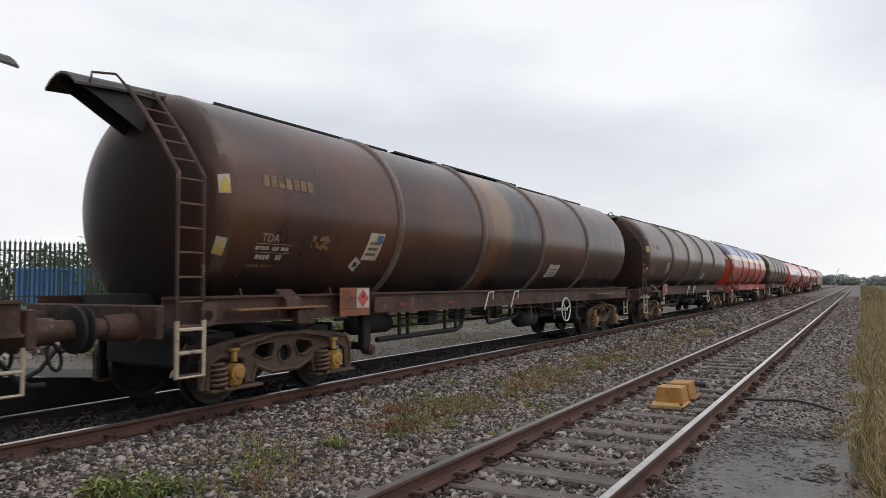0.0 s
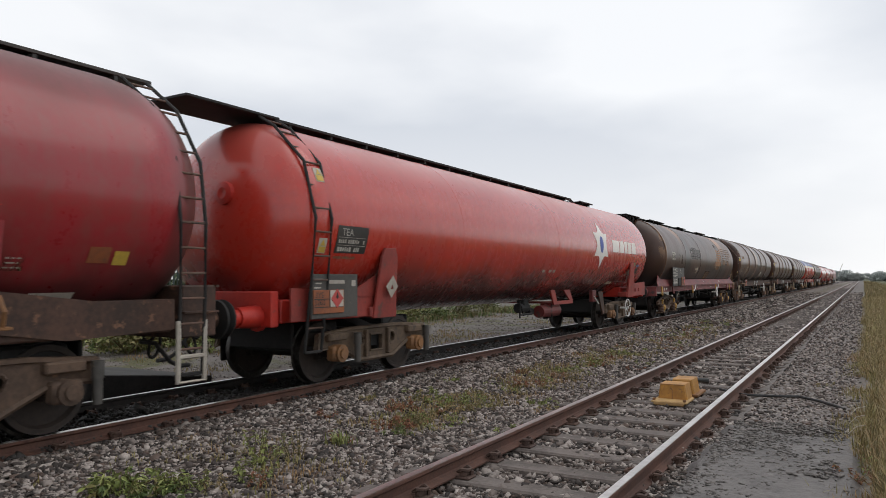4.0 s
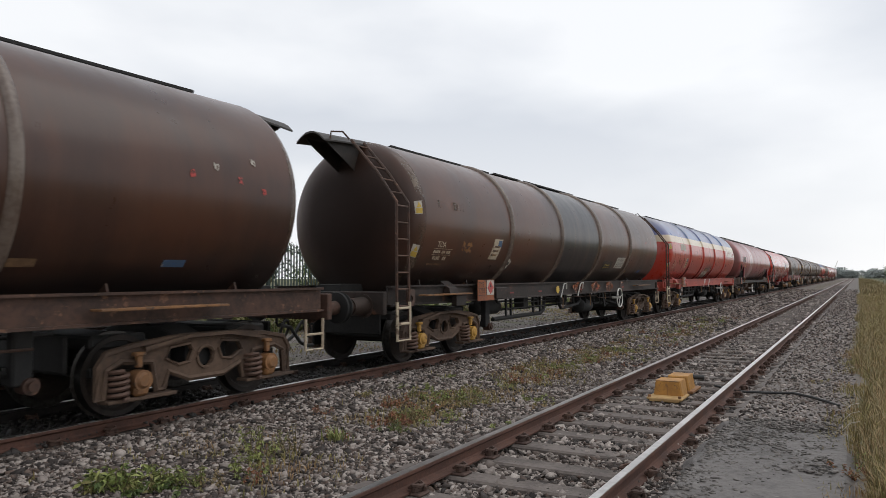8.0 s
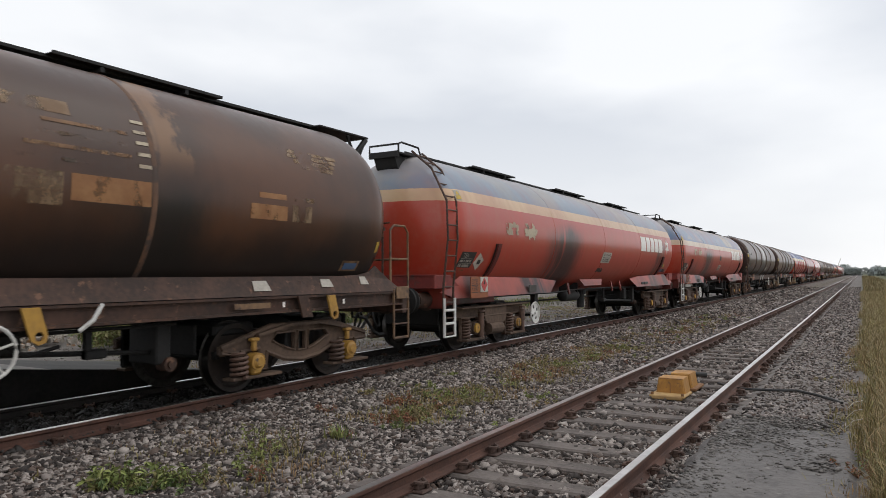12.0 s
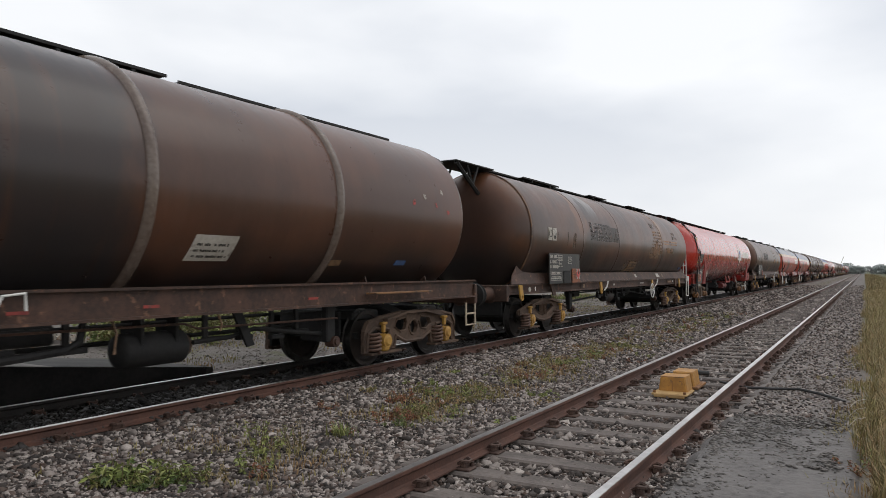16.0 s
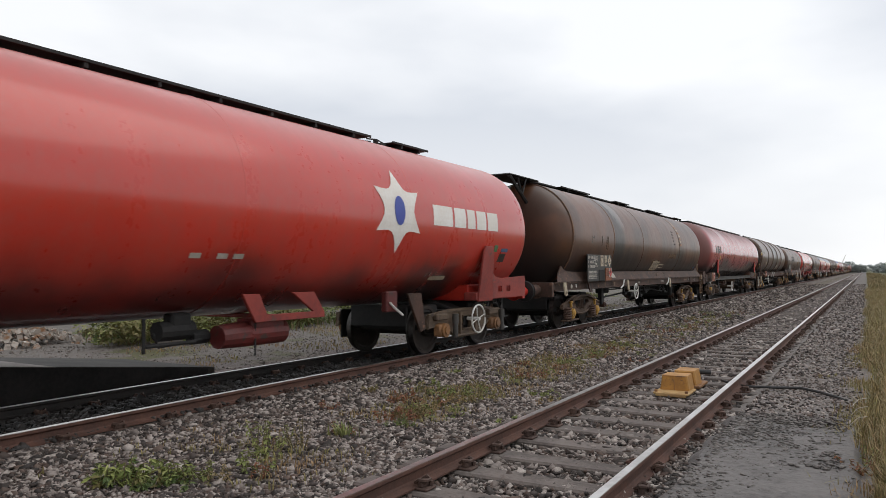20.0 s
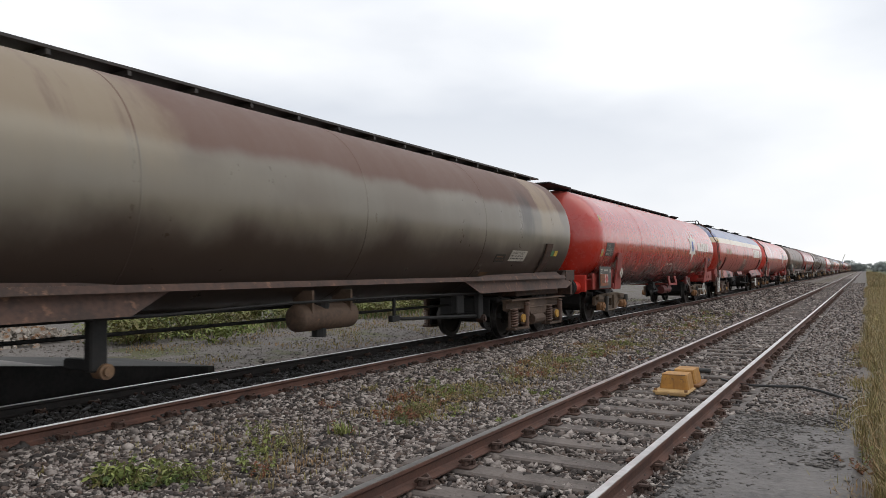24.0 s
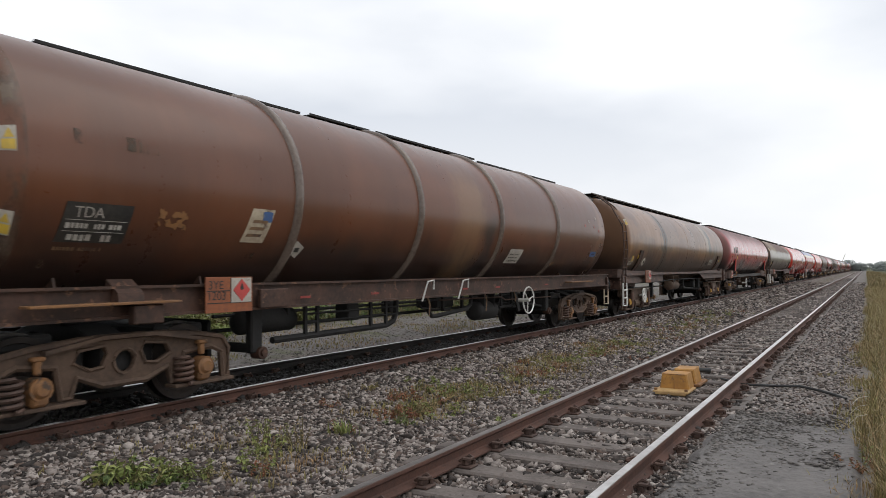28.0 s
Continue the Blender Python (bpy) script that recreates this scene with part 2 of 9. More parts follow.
M["framed_smeared"] = framed_paint("rusty_brown_tank_paint_pale_smears", (0.056, 0.026, 0.015), ((0.125, 0.047, 0.02), 0.75), [
    (-4.65, 0.35, (0.21, 0.085, 0.032), 0.7, None, 2.5), (-3.9, 0.9, (0.032, 0.024, 0.02), 0.7, None, 2.9), (-3.5, 0.5, SMEAR, 0.5, None, 3.15), (-4.35, 0.28, SMEAR, 0.4, None, 3.3), (-4.0, 0.95, COAL, 0.93, 2.5),
    (4.0, 0.22, (0.28, 0.15, 0.07), 0.7, None, 2.8), (4.15, 0.9, COAL, 0.94, 2.5)], 0.4)
M["framed_rusty"] = framed_paint("rusty_brown_tank_paint_grey_smear", (0.060, 0.028, 0.015), ((0.135, 0.05, 0.02), 0.8), [
    (-6.3, 1.3, (0.17, 0.062, 0.022), 0.55, None, 2.4), (-4.2, 0.55, (0.032, 0.025, 0.02), 0.85, None), (-3.7, 0.45, SMEAR, 0.36, None, 2.95), (-4.1, 1.05, COAL, 0.95, 2.5), (-3.0, 0.5, COAL, 0.8, 2.2),
    (3.7, 0.5, (0.30, 0.16, 0.07), 0.5, 2.75, 2.25), (4.1, 0.2, (0.28, 0.16, 0.08), 0.7, None, 2.9), (4.1, 0.9, COAL, 0.93, 2.35)], 0.45)
M["grey_brown"] = tank_paint("grey_brown_tank_paint", [(None, (0.20, 0.175, 0.14))], ((0.15, 0.115, 0.085), 0.5), ((0.20, 0.175, 0.14), 0.3), ((0.040, 0.024, 0.018), 0.93), soot_shade_at=2.05, crust=((0.13, 0.066, 0.048), 0.9), crust_sheen_top=2.98, crust_end=8.4, crisp=True,
                             spill=[(-5.6, 2.4, (0.29, 0.235, 0.16), 0.75, None, 2.7), (7.3, 0.6, (0.36, 0.28, 0.19), 0.6, None, 2.4), (5.9, 0.5, (0.06, 0.05, 0.045), 0.7, 3.4, 2.3)], patches=(0.25, 0.22, 0.17), patch_amount=0.35)
M["tan_brown"] = tank_paint("tan_brown_tank_paint", [(None, (0.135, 0.064, 0.028))], (RUST, 0.75), ((0.15, 0.09, 0.055), 0.35), (SOOT_SHADE, 0.8), soot_shade_at=1.95, crust=((0.085, 0.045, 0.026), 0.85), crust_end=8.4,
                            spill=[(4.5, 0.3, (0.26, 0.20, 0.12), 0.6, None, 2.3), (5.05, 0.42, (0.022, 0.018, 0.015), 0.92, None, 2.2), (-3.9, 0.5, (0.022, 0.018, 0.015), 0.85, None), (6.3, 0.5, (0.05, 0.04, 0.03), 0.7, 2.6)], patches=(0.25, 0.115, 0.04), patch_amount=0.8)
# Crust over the reds' tops: dust with sky sheen mixed into its colour.
M["red"] = tank_paint("red_tank_paint", [(None, RED)], (DEEP, 0.4), ((0.36, 0.085, 0.06), 0.25), ((0.05, 0.013, 0.012), 0.88), varnish=0.75, rough=0.27, soot_shade_at=1.55, crust=((0.40, 0.14, 0.115), 0.55), crust_sheen_top=3.4, spill=[(5.5, 1.2, (0.026, 0.012, 0.011), 0.93, 1.8)])
M["red_pale"] = tank_paint("red_tank_paint_pale_patch", [(None, (0.56, 0.036, 0.020))], (RED, 0.5), ((0.40, 0.12, 0.09), 0.3), ((0.06, 0.014, 0.013), 0.85), varnish=0.75, rough=0.3, soot_shade_at=1.45, crust=((0.42, 0.16, 0.13), 0.5), crust_sheen_top=3.4,
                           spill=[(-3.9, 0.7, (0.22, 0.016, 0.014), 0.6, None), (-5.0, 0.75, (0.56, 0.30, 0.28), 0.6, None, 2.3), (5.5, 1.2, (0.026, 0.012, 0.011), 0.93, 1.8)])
M["red_dirty"] = tank_paint("dirty_red_tank_paint", [(None, (0.42, 0.012, 0.018))], ((0.30, 0.010, 0.014), 0.5), ((0.20, 0.06, 0.05), 0.35), (SOOT_SHADE, 0.97), varnish=0.75, rough=0.29,
                            soot_shade_at=1.8, spill=[(4.3, 2.2, SOOT_SHADE, 0.97, 2.1), (-4.2, 1.4, SOOT_SHADE, 0.95, 2.05)], crust=((0.092, 0.048, 0.038), 0.85), crust_sheen_top=3.1, crust_end=8.5)
M["red_stained"] = tank_paint("dirty_red_tank_paint_pale_patch", [(None, (0.42, 0.012, 0.018))], ((0.30, 0.010, 0.014), 0.5), ((0.20, 0.06, 0.05), 0.35), (SOOT_SHADE, 0.97), varnish=0.7, rough=0.29,
                              soot_shade_at=1.8, spill=[(4.3, 2.2, SOOT_SHADE, 0.97, 2.1), (-4.35, 1.75, SOOT_SHADE, 0.97, 2.2), (-4.75, 0.9, (0.46, 0.32, 0.31), 0.6, None, 3.0)], crust=((0.112, 0.060, 0.050), 0.85), crust_sheen_top=3.25, crust_end=8.5)
M["maroon"] = tank_paint("maroon_tank_paint", [(None, (0.30, 0.016, 0.022))], ((0.2, 0.012, 0.016), 0.5), ((0.2, 0.09, 0.075), 0.4), (SOOT_SHADE, 0.9), varnish=0.4, rough=0.3,
                         soot_shade_at=1.6, spill=[(-3.4, 0.8, (0.5, 0.36, 0.36), 0.8, None)], crust=((0.085, 0.045, 0.036), 0.75), crust_sheen_top=3.4, crust_end=8.5)
M["tricolour"] = tank_paint("red_cream_blue_tank_paint", [(2.92, (0.43, 0.036, 0.018)), (3.2, (0.70, 0.60, 0.44)), (None, (0.115, 0.185, 0.38))], ((0.40, 0.06, 0.035), 0.2), (GREY, 0.12), ((0.1, 0.02, 0.02), 0.7), varnish=0.4, rough=0.3,
                            spill=[(0.4, 1.3, (0.028, 0.016, 0.016), 0.9, 1.95), (1.5, 0.4, (0.06, 0.02, 0.02), 0.6, 2.9)], patches=(0.30, 0.31, 0.33), patch_amount=0.35, patch_above=3.2, crust=((0.37, 0.36, 0.35), 0.85), crust_sheen_top=3.6)
M["tricolour_old"] = tank_paint("faded_red_cream_blue_tank_paint", [(2.92, (0.44, 0.046, 0.022)), (3.16, (0.62, 0.42, 0.25)), (None, (0.17, 0.225, 0.30))], ((0.34, 0.065, 0.04), 0.3),
                                ((0.36, 0.24, 0.17), 0.22), ((0.1, 0.02, 0.02), 0.7), varnish=0.3, rough=0.36, spill=[(-3.1, 1.7, (0.024, 0.014, 0.014), 0.93, 2.6), (7.0, 0.35, (0.05, 0.02, 0.02), 0.6, 2.6), (6.4, 0.5, (0.04, 0.022, 0.02), 0.75, 2.4)],
                                patches=(0.33, 0.28, 0.22), patch_amount=0.5, patch_above=3.16, crust=((0.36, 0.33, 0.30), 0.85), crust_sheen_top=3.6)
M["tricolour_low"] = tank_paint("peeling_red_cream_blue_tank_paint", [(2.74, (0.44, 0.046, 0.020)), (2.96, (0.62, 0.50, 0.36)), (None, (0.13, 0.205, 0.33))], ((0.36, 0.06, 0.035), 0.3),
                                ((0.36, 0.24, 0.17), 0.2), ((0.03, 0.012, 0.012), 0.85), varnish=0.3, rough=0.36, soot_shade_at=1.3, spill=[(-3.0, 1.6, (0.022, 0.013, 0.013), 0.94, 2.75), (-6.2, 1.2, (0.10, 0.03, 0.025), 0.5, 2.0), (7.0, 0.35, (0.05, 0.02, 0.02), 0.6, 2.6)],
                                patches=(0.40, 0.33, 0.25), patch_amount=0.8, patch_above=3.05, crust=((0.46, 0.38, 0.30), 0.8), crust_sheen_top=3.5)
M["skirt_old"] = tank_paint("sooty_faded_red_skirt_paint", [(None, (0.43, 0.065, 0.04))], ((0.26, 0.05, 0.035), 0.6), ((0.20, 0.11, 0.09), 0.3), (SOOT_SHADE, 0.8), varnish=0.1, rough=0.5, soot_shade_at=1.12,
                            spill=[(-4.8, 0.75, (0.02, 0.014, 0.014), 0.93, None), (-2.6, 1.0, (0.02, 0.014, 0.014), 0.9, None), (-7.6, 0.5, (0.05, 0.03, 0.025), 0.7, None), (6.3, 0.7, (0.06, 0.03, 0.025), 0.7, None), (8.2, 0.5, (0.04, 0.025, 0.02), 0.8, None)])
# Hoops lighter than the tank, carrying the sky highlight in their colour.
M["hoop"] = worn("weathered_hoop_sheen", (0.10, 0.068, 0.053), (0.17, 0.13, 0.105), 0.26, big=1.2, bump=0.05, c3=(0.2, 0.16, 0.13), spots=0.6)
M["frame"] = worn("grimy_brown_frame", (0.034, 0.018, 0.012), (0.082, 0.039, 0.025), 0.7, big=2.2, c3=(0.17, 0.085, 0.05), spots=0.58)
M["frame_sooty"] = worn("sooty_black_brown_frame", (0.014, 0.010, 0.008), (0.038, 0.022, 0.016), 0.65, big=1.2, c3=(0.09, 0.04, 0.022), spots=0.6)
M["rust_glow"] = faded("bright_orange_rust_patch", (0.46, 0.13, 0.045), (0.24, 0.075, 0.03), 0.75)
M["rust_line"] = worn("rust_line", (0.17, 0.085, 0.045), (0.10, 0.055, 0.036), 0.7, big=1.2, fine=9.0, c3=(0.07, 0.045, 0.035), spots=0.52)
M["dark_patch"] = worn("dark_touched_up_paint", (0.020, 0.016, 0.014), (0.042, 0.031, 0.025), 0.5, bump=0.05)
M["frame_red"] = worn("grimy_red_frame", (0.13, 0.031, 0.031), (0.205, 0.050, 0.046), 0.6, c3=(0.07, 0.04, 0.036), spots=0.55)
M["red_steel"] = worn("red_painted_steel", RED, DEEP, 0.5, c3=(0.12, 0.04, 0.03), spots=0.64)
M["dirty_red_steel"] = worn("grimy_dark_red_steel", (0.15, 0.018, 0.015), (0.085, 0.014, 0.012), 0.55, c3=(0.05, 0.03, 0.025), spots=0.56)
M["dusty_red_steel"] = worn("dusty_red_steel", (0.30, 0.042, 0.030), (0.19, 0.030, 0.024), 0.6, c3=(0.12, 0.05, 0.04), spots=0.58)
M["maroon_steel"] = worn("maroon_steel", (0.26, 0.016, 0.02), (0.18, 0.014, 0.018), 0.5, c3=(0.1, 0.05, 0.045), spots=0.6)
M["orange_steel"] = worn("faded_orange_red_steel", (0.42, 0.07, 0.04), (0.3, 0.05, 0.035), 0.55, c3=(0.1, 0.05, 0.04), spots=0.6)
M["bogie"] = worn("brake_dust_cast_steel", (0.058, 0.036, 0.025), (0.122, 0.076, 0.050), 0.8, c3=(0.19, 0.10, 0.058), spots=0.66)
M["bogie_tan"] = worn("dusty_tan_cast_steel", (0.075, 0.05, 0.033), (0.14, 0.095, 0.06), 0.75, c3=(0.06, 0.04, 0.03), spots=0.56)
M["black"] = worn("sooty_black_steel", (0.007, 0.007, 0.007), (0.018, 0.016, 0.015), 0.75)
M["wheel"] = worn("dark_wheel_steel", (0.014, 0.010, 0.008), (0.038, 0.026, 0.020), 0.7, 0.0)
M["tread"] = worn("polished_wheel_rim", (0.10, 0.095, 0.09), (0.04, 0.036, 0.032), 0.45, 1.0)
M["spring"] = worn("rusty_spring_steel", (0.07, 0.042, 0.032), (0.13, 0.072, 0.05), 0.7)
M["yellow"] = worn("grimy_yellow_paint", (0.47, 0.26, 0.045), (0.31, 0.165, 0.04), 0.6, c3=(0.1, 0.06, 0.03), spots=0.6)
M["orange_box"] = worn("dirty_orange_brown_paint", (0.26, 0.12, 0.04), (0.17, 0.085, 0.04), 0.65, c3=(0.07, 0.045, 0.03), spots=0.55)
M["white"] = worn("chalky_white_paint", (0.70, 0.69, 0.66), (0.52, 0.50, 0.46), 0.55, c3=(0.2, 0.17, 0.14), spots=0.66)
M["ochre_mark"] = worn("worn_ochre_marking", (0.24, 0.14, 0.07), (0.12, 0.068, 0.04), 0.6, c3=(0.08, 0.05, 0.035), spots=0.54)
M["cream_mark"] = worn("weathered_cream_marking", (0.52, 0.44, 0.32), (0.36, 0.28, 0.2), 0.6, c3=(0.15, 0.1, 0.07), spots=0.56)
M["ghost_mark"] = faded("ghost_of_ochre_marking", (0.15, 0.09, 0.05), (0.085, 0.055, 0.036), 0.45)
# Pale band that paints the highlight along the tank's knuckle.
M["worn_edge"] = faded("pale_worn_edge_highlight", (0.20, 0.15, 0.11), (0.13, 0.09, 0.065), 0.5, 0.3)
M["stripe_mark"] = faded("worn_ochre_stripe", (0.30, 0.165, 0.08), (0.19, 0.095, 0.045), 0.72)
M["device_mark"] = faded("bold_orange_ochre_stripe", (0.40, 0.20, 0.085), (0.28, 0.125, 0.048), 0.95)
M["old_patch"] = faded("dark_brown_touched_up_paint", (0.030, 0.019, 0.013), (0.042, 0.025, 0.017), 0.75, 0.45)
M["film_mark"] = faded("pale_ochre_paint_film", (0.36, 0.25, 0.15), (0.22, 0.13, 0.07), 0.62)
M["white_mark"] = worn("white_lettering_paint", (0.84, 0.81, 0.77), (0.74, 0.68, 0.62), 0.5, bump=0.05, c3=(0.6, 0.35, 0.3), spots=0.7)
M["blue_mark"] = worn("blue_marking_paint", (0.05, 0.07, 0.36), (0.05, 0.09, 0.30), 0.5)
M["sticker_blue"] = worn("blue_sticker", (0.05, 0.11, 0.30), (0.07, 0.12, 0.2), 0.5, c3=(0.3, 0.3, 0.28), spots=0.6)
M["sticker_yellow"] = worn("yellow_warning_sticker", (0.62, 0.42, 0.05), (0.45, 0.3, 0.06), 0.5)
M["sticker_green"] = worn("green_sticker", (0.06, 0.2, 0.08), (0.1, 0.16, 0.08), 0.5)
M["plate_white"] = worn("dirty_white_plate", (0.5, 0.46, 0.4), (0.36, 0.32, 0.27), 0.55, c3=(0.14, 0.11, 0.09), spots=0.62)
M["plate_black"] = worn("black_data_panel", (0.016, 0.015, 0.014), (0.04, 0.034, 0.028), 0.5)
M["plate_grey"] = worn("grey_data_board", (0.045, 0.042, 0.038), (0.075, 0.068, 0.06), 0.6, c3=(0.14, 0.11, 0.08), spots=0.62)
M["orange_plate"] = worn("orange_hazard_panel", (0.31, 0.095, 0.032), (0.20, 0.066, 0.03), 0.6, c3=(0.13, 0.055, 0.035), spots=0.56)
M["ink"] = worn("black_print", (0.02, 0.018, 0.016), (0.04, 0.035, 0.03), 0.6)
M["pale_ink"] = worn("pale_print", (0.5, 0.47, 0.42), (0.32, 0.28, 0.24), 0.6)
M["red_ink"] = worn("red_print", (0.5, 0.06, 0.05), (0.4, 0.06, 0.05), 0.5)
M["rubber"] = worn("black_rubber_hose", (0.015, 0.015, 0.015), (0.025, 0.025, 0.024), 0.55)


# ---- mesh helpers ----
MESHES = {}


def mesh_of(bm, material, smooth=False, name="part"):
    me = bpy.data.meshes.new(name)
    bmesh.ops.recalc_face_normals(bm, faces=bm.faces)
    bm.to_mesh(me)
    bm.free()
    me.materials.append(M[material])
    if smooth:
        me.shade_smooth()
        me.set_sharp_from_angle(angle=radians(38))
    return me


def put(name, me, parent=None, label="", at=(0, 0, 0), turn=(0, 0, 0)):
    ob = new(name, me)
    ob.parent = parent
    ob.location, ob.rotation_euler = at, [radians(a) for a in turn]
    return tagged(ob, label)


def part(name, bm, material, parent, label="", smooth=False):
    return put(name, mesh_of(bm, material, smooth, name), parent, label)


def cached(key, make, material, smooth=False):
    """The mesh for this key, made once by make(bm)."""
    full = (key, material)
    if full not in MESHES:
        bm = bmesh.new()
        make(bm)
        MESHES[full] = mesh_of(bm, material, smooth, str(key[0] if isinstance(key, tuple) else key))
    return MESHES[full]


def box(bm, c, s, bevel=0.0, turn=None):
    """A box of size s round c, its edges broken by bevel."""
    r = bmesh.ops.create_cube(bm, size=1.0)
    vs = r["verts"]
    bmesh.ops.scale(bm, vec=s, verts=vs)
    if bevel:
        es = list({e for v in vs for e in v.link_edges})
        vs = list({v for f in bmesh.ops.bevel(bm, geom=es, offset=bevel, segments=1, affect="EDGES")["faces"] for v in f.verts})
        vs = list({v for v in vs} | {w for v in vs for e in v.link_edges for w in e.verts})
    if turn:
        bmesh.ops.rotate(bm, cent=(0, 0, 0), matrix=Euler([radians(a) for a in turn]).to_matrix(), verts=vs)
    bmesh.ops.translate(bm, vec=c, verts=vs)


def rod(bm, a, b, r, sides=10, r2=None):
    a, b = Vector(a), Vector(b)
    d = b - a
    m = Matrix.Translation((a + b) / 2) @ d.to_track_quat("Z", "Y").to_matrix().to_4x4()
    bmesh.ops.create_cone(bm, cap_ends=True, segments=sides, radius1=r, radius2=r if r2 is None else r2, depth=d.length, matrix=m)


def tube(bm, pts, r, sides=8, closed=False):
    """A round bar along pts."""
    pts = [Vector(p) for p in pts]
    rings = []
    for i, p in enumerate(pts):
        q0, q1 = (pts[i - 1], pts[(i + 1) % len(pts)]) if closed else (pts[max(i - 1, 0)], pts[min(i + 1, len(pts) - 1)])
        q = (q1 - q0).normalized().to_track_quat("Z", "Y")
        rings.append([bm.verts.new(p + q @ Vector((r * math.cos(k * math.tau / sides), r * math.sin(k * math.tau / sides), 0))) for k in range(sides)])
    for i in range(len(rings) if closed else len(rings) - 1):
        A, B = rings[i], rings[(i + 1) % len(rings)]
        shift = 0
        if closed and i == len(rings) - 1:
            shift = min(range(sides), key=lambda s: (A[0].co - B[s].co).length)
        for k in range(sides):
            bm.faces.new((A[k], A[(k + 1) % sides], B[(k + 1 + shift) % sides], B[(k + shift) % sides]))
    if not closed:
        bm.faces.new(rings[0][::-1]), bm.faces.new(rings[-1])


def lathe(bm, profile, axis="y", sides=48, centre=(0, 0, 0)):
    """Turns (along, radius) pairs round an axis through centre."""
    c, rings = Vector(centre), []
    for a, r in profile:
        if r < 1e-6:
            rings.append([bm.verts.new(c + Vector((0, a, 0) if axis == "y" else (a, 0, 0)))])
            continue
        ring = []
        for k in range(sides):
            u, v = r * math.cos(k * math.tau / sides), r * math.sin(k * math.tau / sides)
            ring.append(bm.verts.new(c + Vector((u, a, v) if axis == "y" else (a, u, v))))
        rings.append(ring)
    for A, B in zip(rings, rings[1:]):
        for k in range(sides):
            j = (k + 1) % sides
            if len(A) == 1 and len(B) > 1:
                bm.faces.new((A[0], B[j], B[k]))
            elif len(B) == 1 and len(A) > 1:
                bm.faces.new((A[k], A[j], B[0]))
            elif len(A) > 1:
                bm.faces.new((A[k], A[j], B[j], B[k]))


def flat_shape(loops, depth, bevel=0.0):
    """Points and faces of a filled outline with holes: (u, v, w) with w across its depth."""
    cu = bpy.data.curves.new("outline", "CURVE")
    cu.dimensions, cu.fill_mode, cu.extrude, cu.bevel_depth, cu.bevel_resolution = "2D", "BOTH", max(depth / 2 - bevel, 0), bevel, 0
    for loop in loops:
        s = cu.splines.new("POLY")
        s.points.add(len(loop) - 1)
        for p, (u, v) in zip(s.points, loop):
            p.co = (u, v, 0, 1)
        s.use_cyclic_u = True
    ob = new("outline", cu)
    me = bpy.data.meshes.new_from_object(ob)
    out = [tuple(v.co) for v in me.vertices], [tuple(p.vertices) for p in me.polygons]
    bpy.data.objects.remove(ob), bpy.data.curves.remove(cu), bpy.data.meshes.remove(me)
    return out


def plate(bm, loops, depth, place, bevel=0.0):
    """Adds a flat shape; place maps (u, v, w) into space."""
    pts, faces = flat_shape(loops, depth, bevel)
    vs = [bm.verts.new(place(*p)) for p in pts]
    for f in faces:
        try:
            bm.faces.new([vs[i] for i in f])
        except ValueError:
            pass
    bmesh.ops.remove_doubles(bm, verts=vs, dist=0.0004)


def circle(u, v, r, k=14):
    return [(u + r * math.cos(i * math.tau / k), v + r * math.sin(i * math.tau / k)) for i in range(k)]


def words(text, height):
    """Outline of text in the built-in font: points (u, v) from the lower left, faces and width."""
    cu = bpy.data.curves.new("words", "FONT")
    cu.body, cu.size = text, height / 0.7
    ob = new("words", cu)
    me = bpy.data.meshes.new_from_object(ob)
    pts, faces = [(v.co.x, v.co.y) for v in me.vertices], [tuple(p.vertices) for p in me.polygons]
    bpy.data.objects.remove(ob), bpy.data.curves.remove(cu), bpy.data.meshes.remove(me)
    lo, hi = min(p[0] for p in pts), max(p[0] for p in pts)
    return [(u - lo, v) for u, v in pts], faces, hi - lo


def vnoise(p, s=1.0):
    return noise.noise(Vector(p) * s)


# ---- tank wagons; own space: rails at z 0, +y the way of travel, +x the camera's side ----
class Tank:
    def __init__(self, radius, centre, half, depth, power=2.35, knuckle=0.0):
        """Ends swell by a power curve, or are dished: a shallow crown on a small knuckle."""
        self.radius, self.centre, self.half, self.knuckle = radius, centre, half, knuckle
        if knuckle:
            crown = 2 * radius
            reach = math.sqrt((crown - knuckle) ** 2 - (radius - knuckle) ** 2)
            turn = math.atan2(radius - knuckle, reach)
            bend = [math.pi / 2 + (turn - math.pi / 2) * i / 10 for i in range(11)]
            self.end = [(knuckle * math.cos(a), radius - knuckle + knuckle * math.sin(a)) for a in bend]
            self.end += [(crown * math.cos(turn * (1 - i / 8)) - reach, crown * math.sin(turn * (1 - i / 8))) for i in range(1, 9)]
        else:
            arc = [i / 20 * math.pi / 2 for i in range(21)]
            self.end = [(depth * math.sin(a) ** (2 / power), max(0.0, radius * math.cos(a) ** (2 / power))) for a in arc]
        self.depth = self.end[-1][0]

    def profile(self, end):
        return [(end * (self.half + d), r) for d, r in self.end]

    def girth(self, y):
        """Radius at y."""
        d = abs(y) - self.half
        if d <= 0:
            return self.radius
        for (d0, r0), (d1, r1) in zip(self.end, self.end[1:]):
            if d <= d1:
                return r0 + (r1 - r0) * (d - d0) / max(d1 - d0, 1e-6)
        return 0.0

    def on(self, y, z, out=0.006):
        """The point of the +x side at y and height along the girth from the middle (metres up)."""
        a, r = z / self.radius, self.girth(y)
        return ((r + out) * math.cos(a), y, self.centre + (r + out) * math.sin(a))


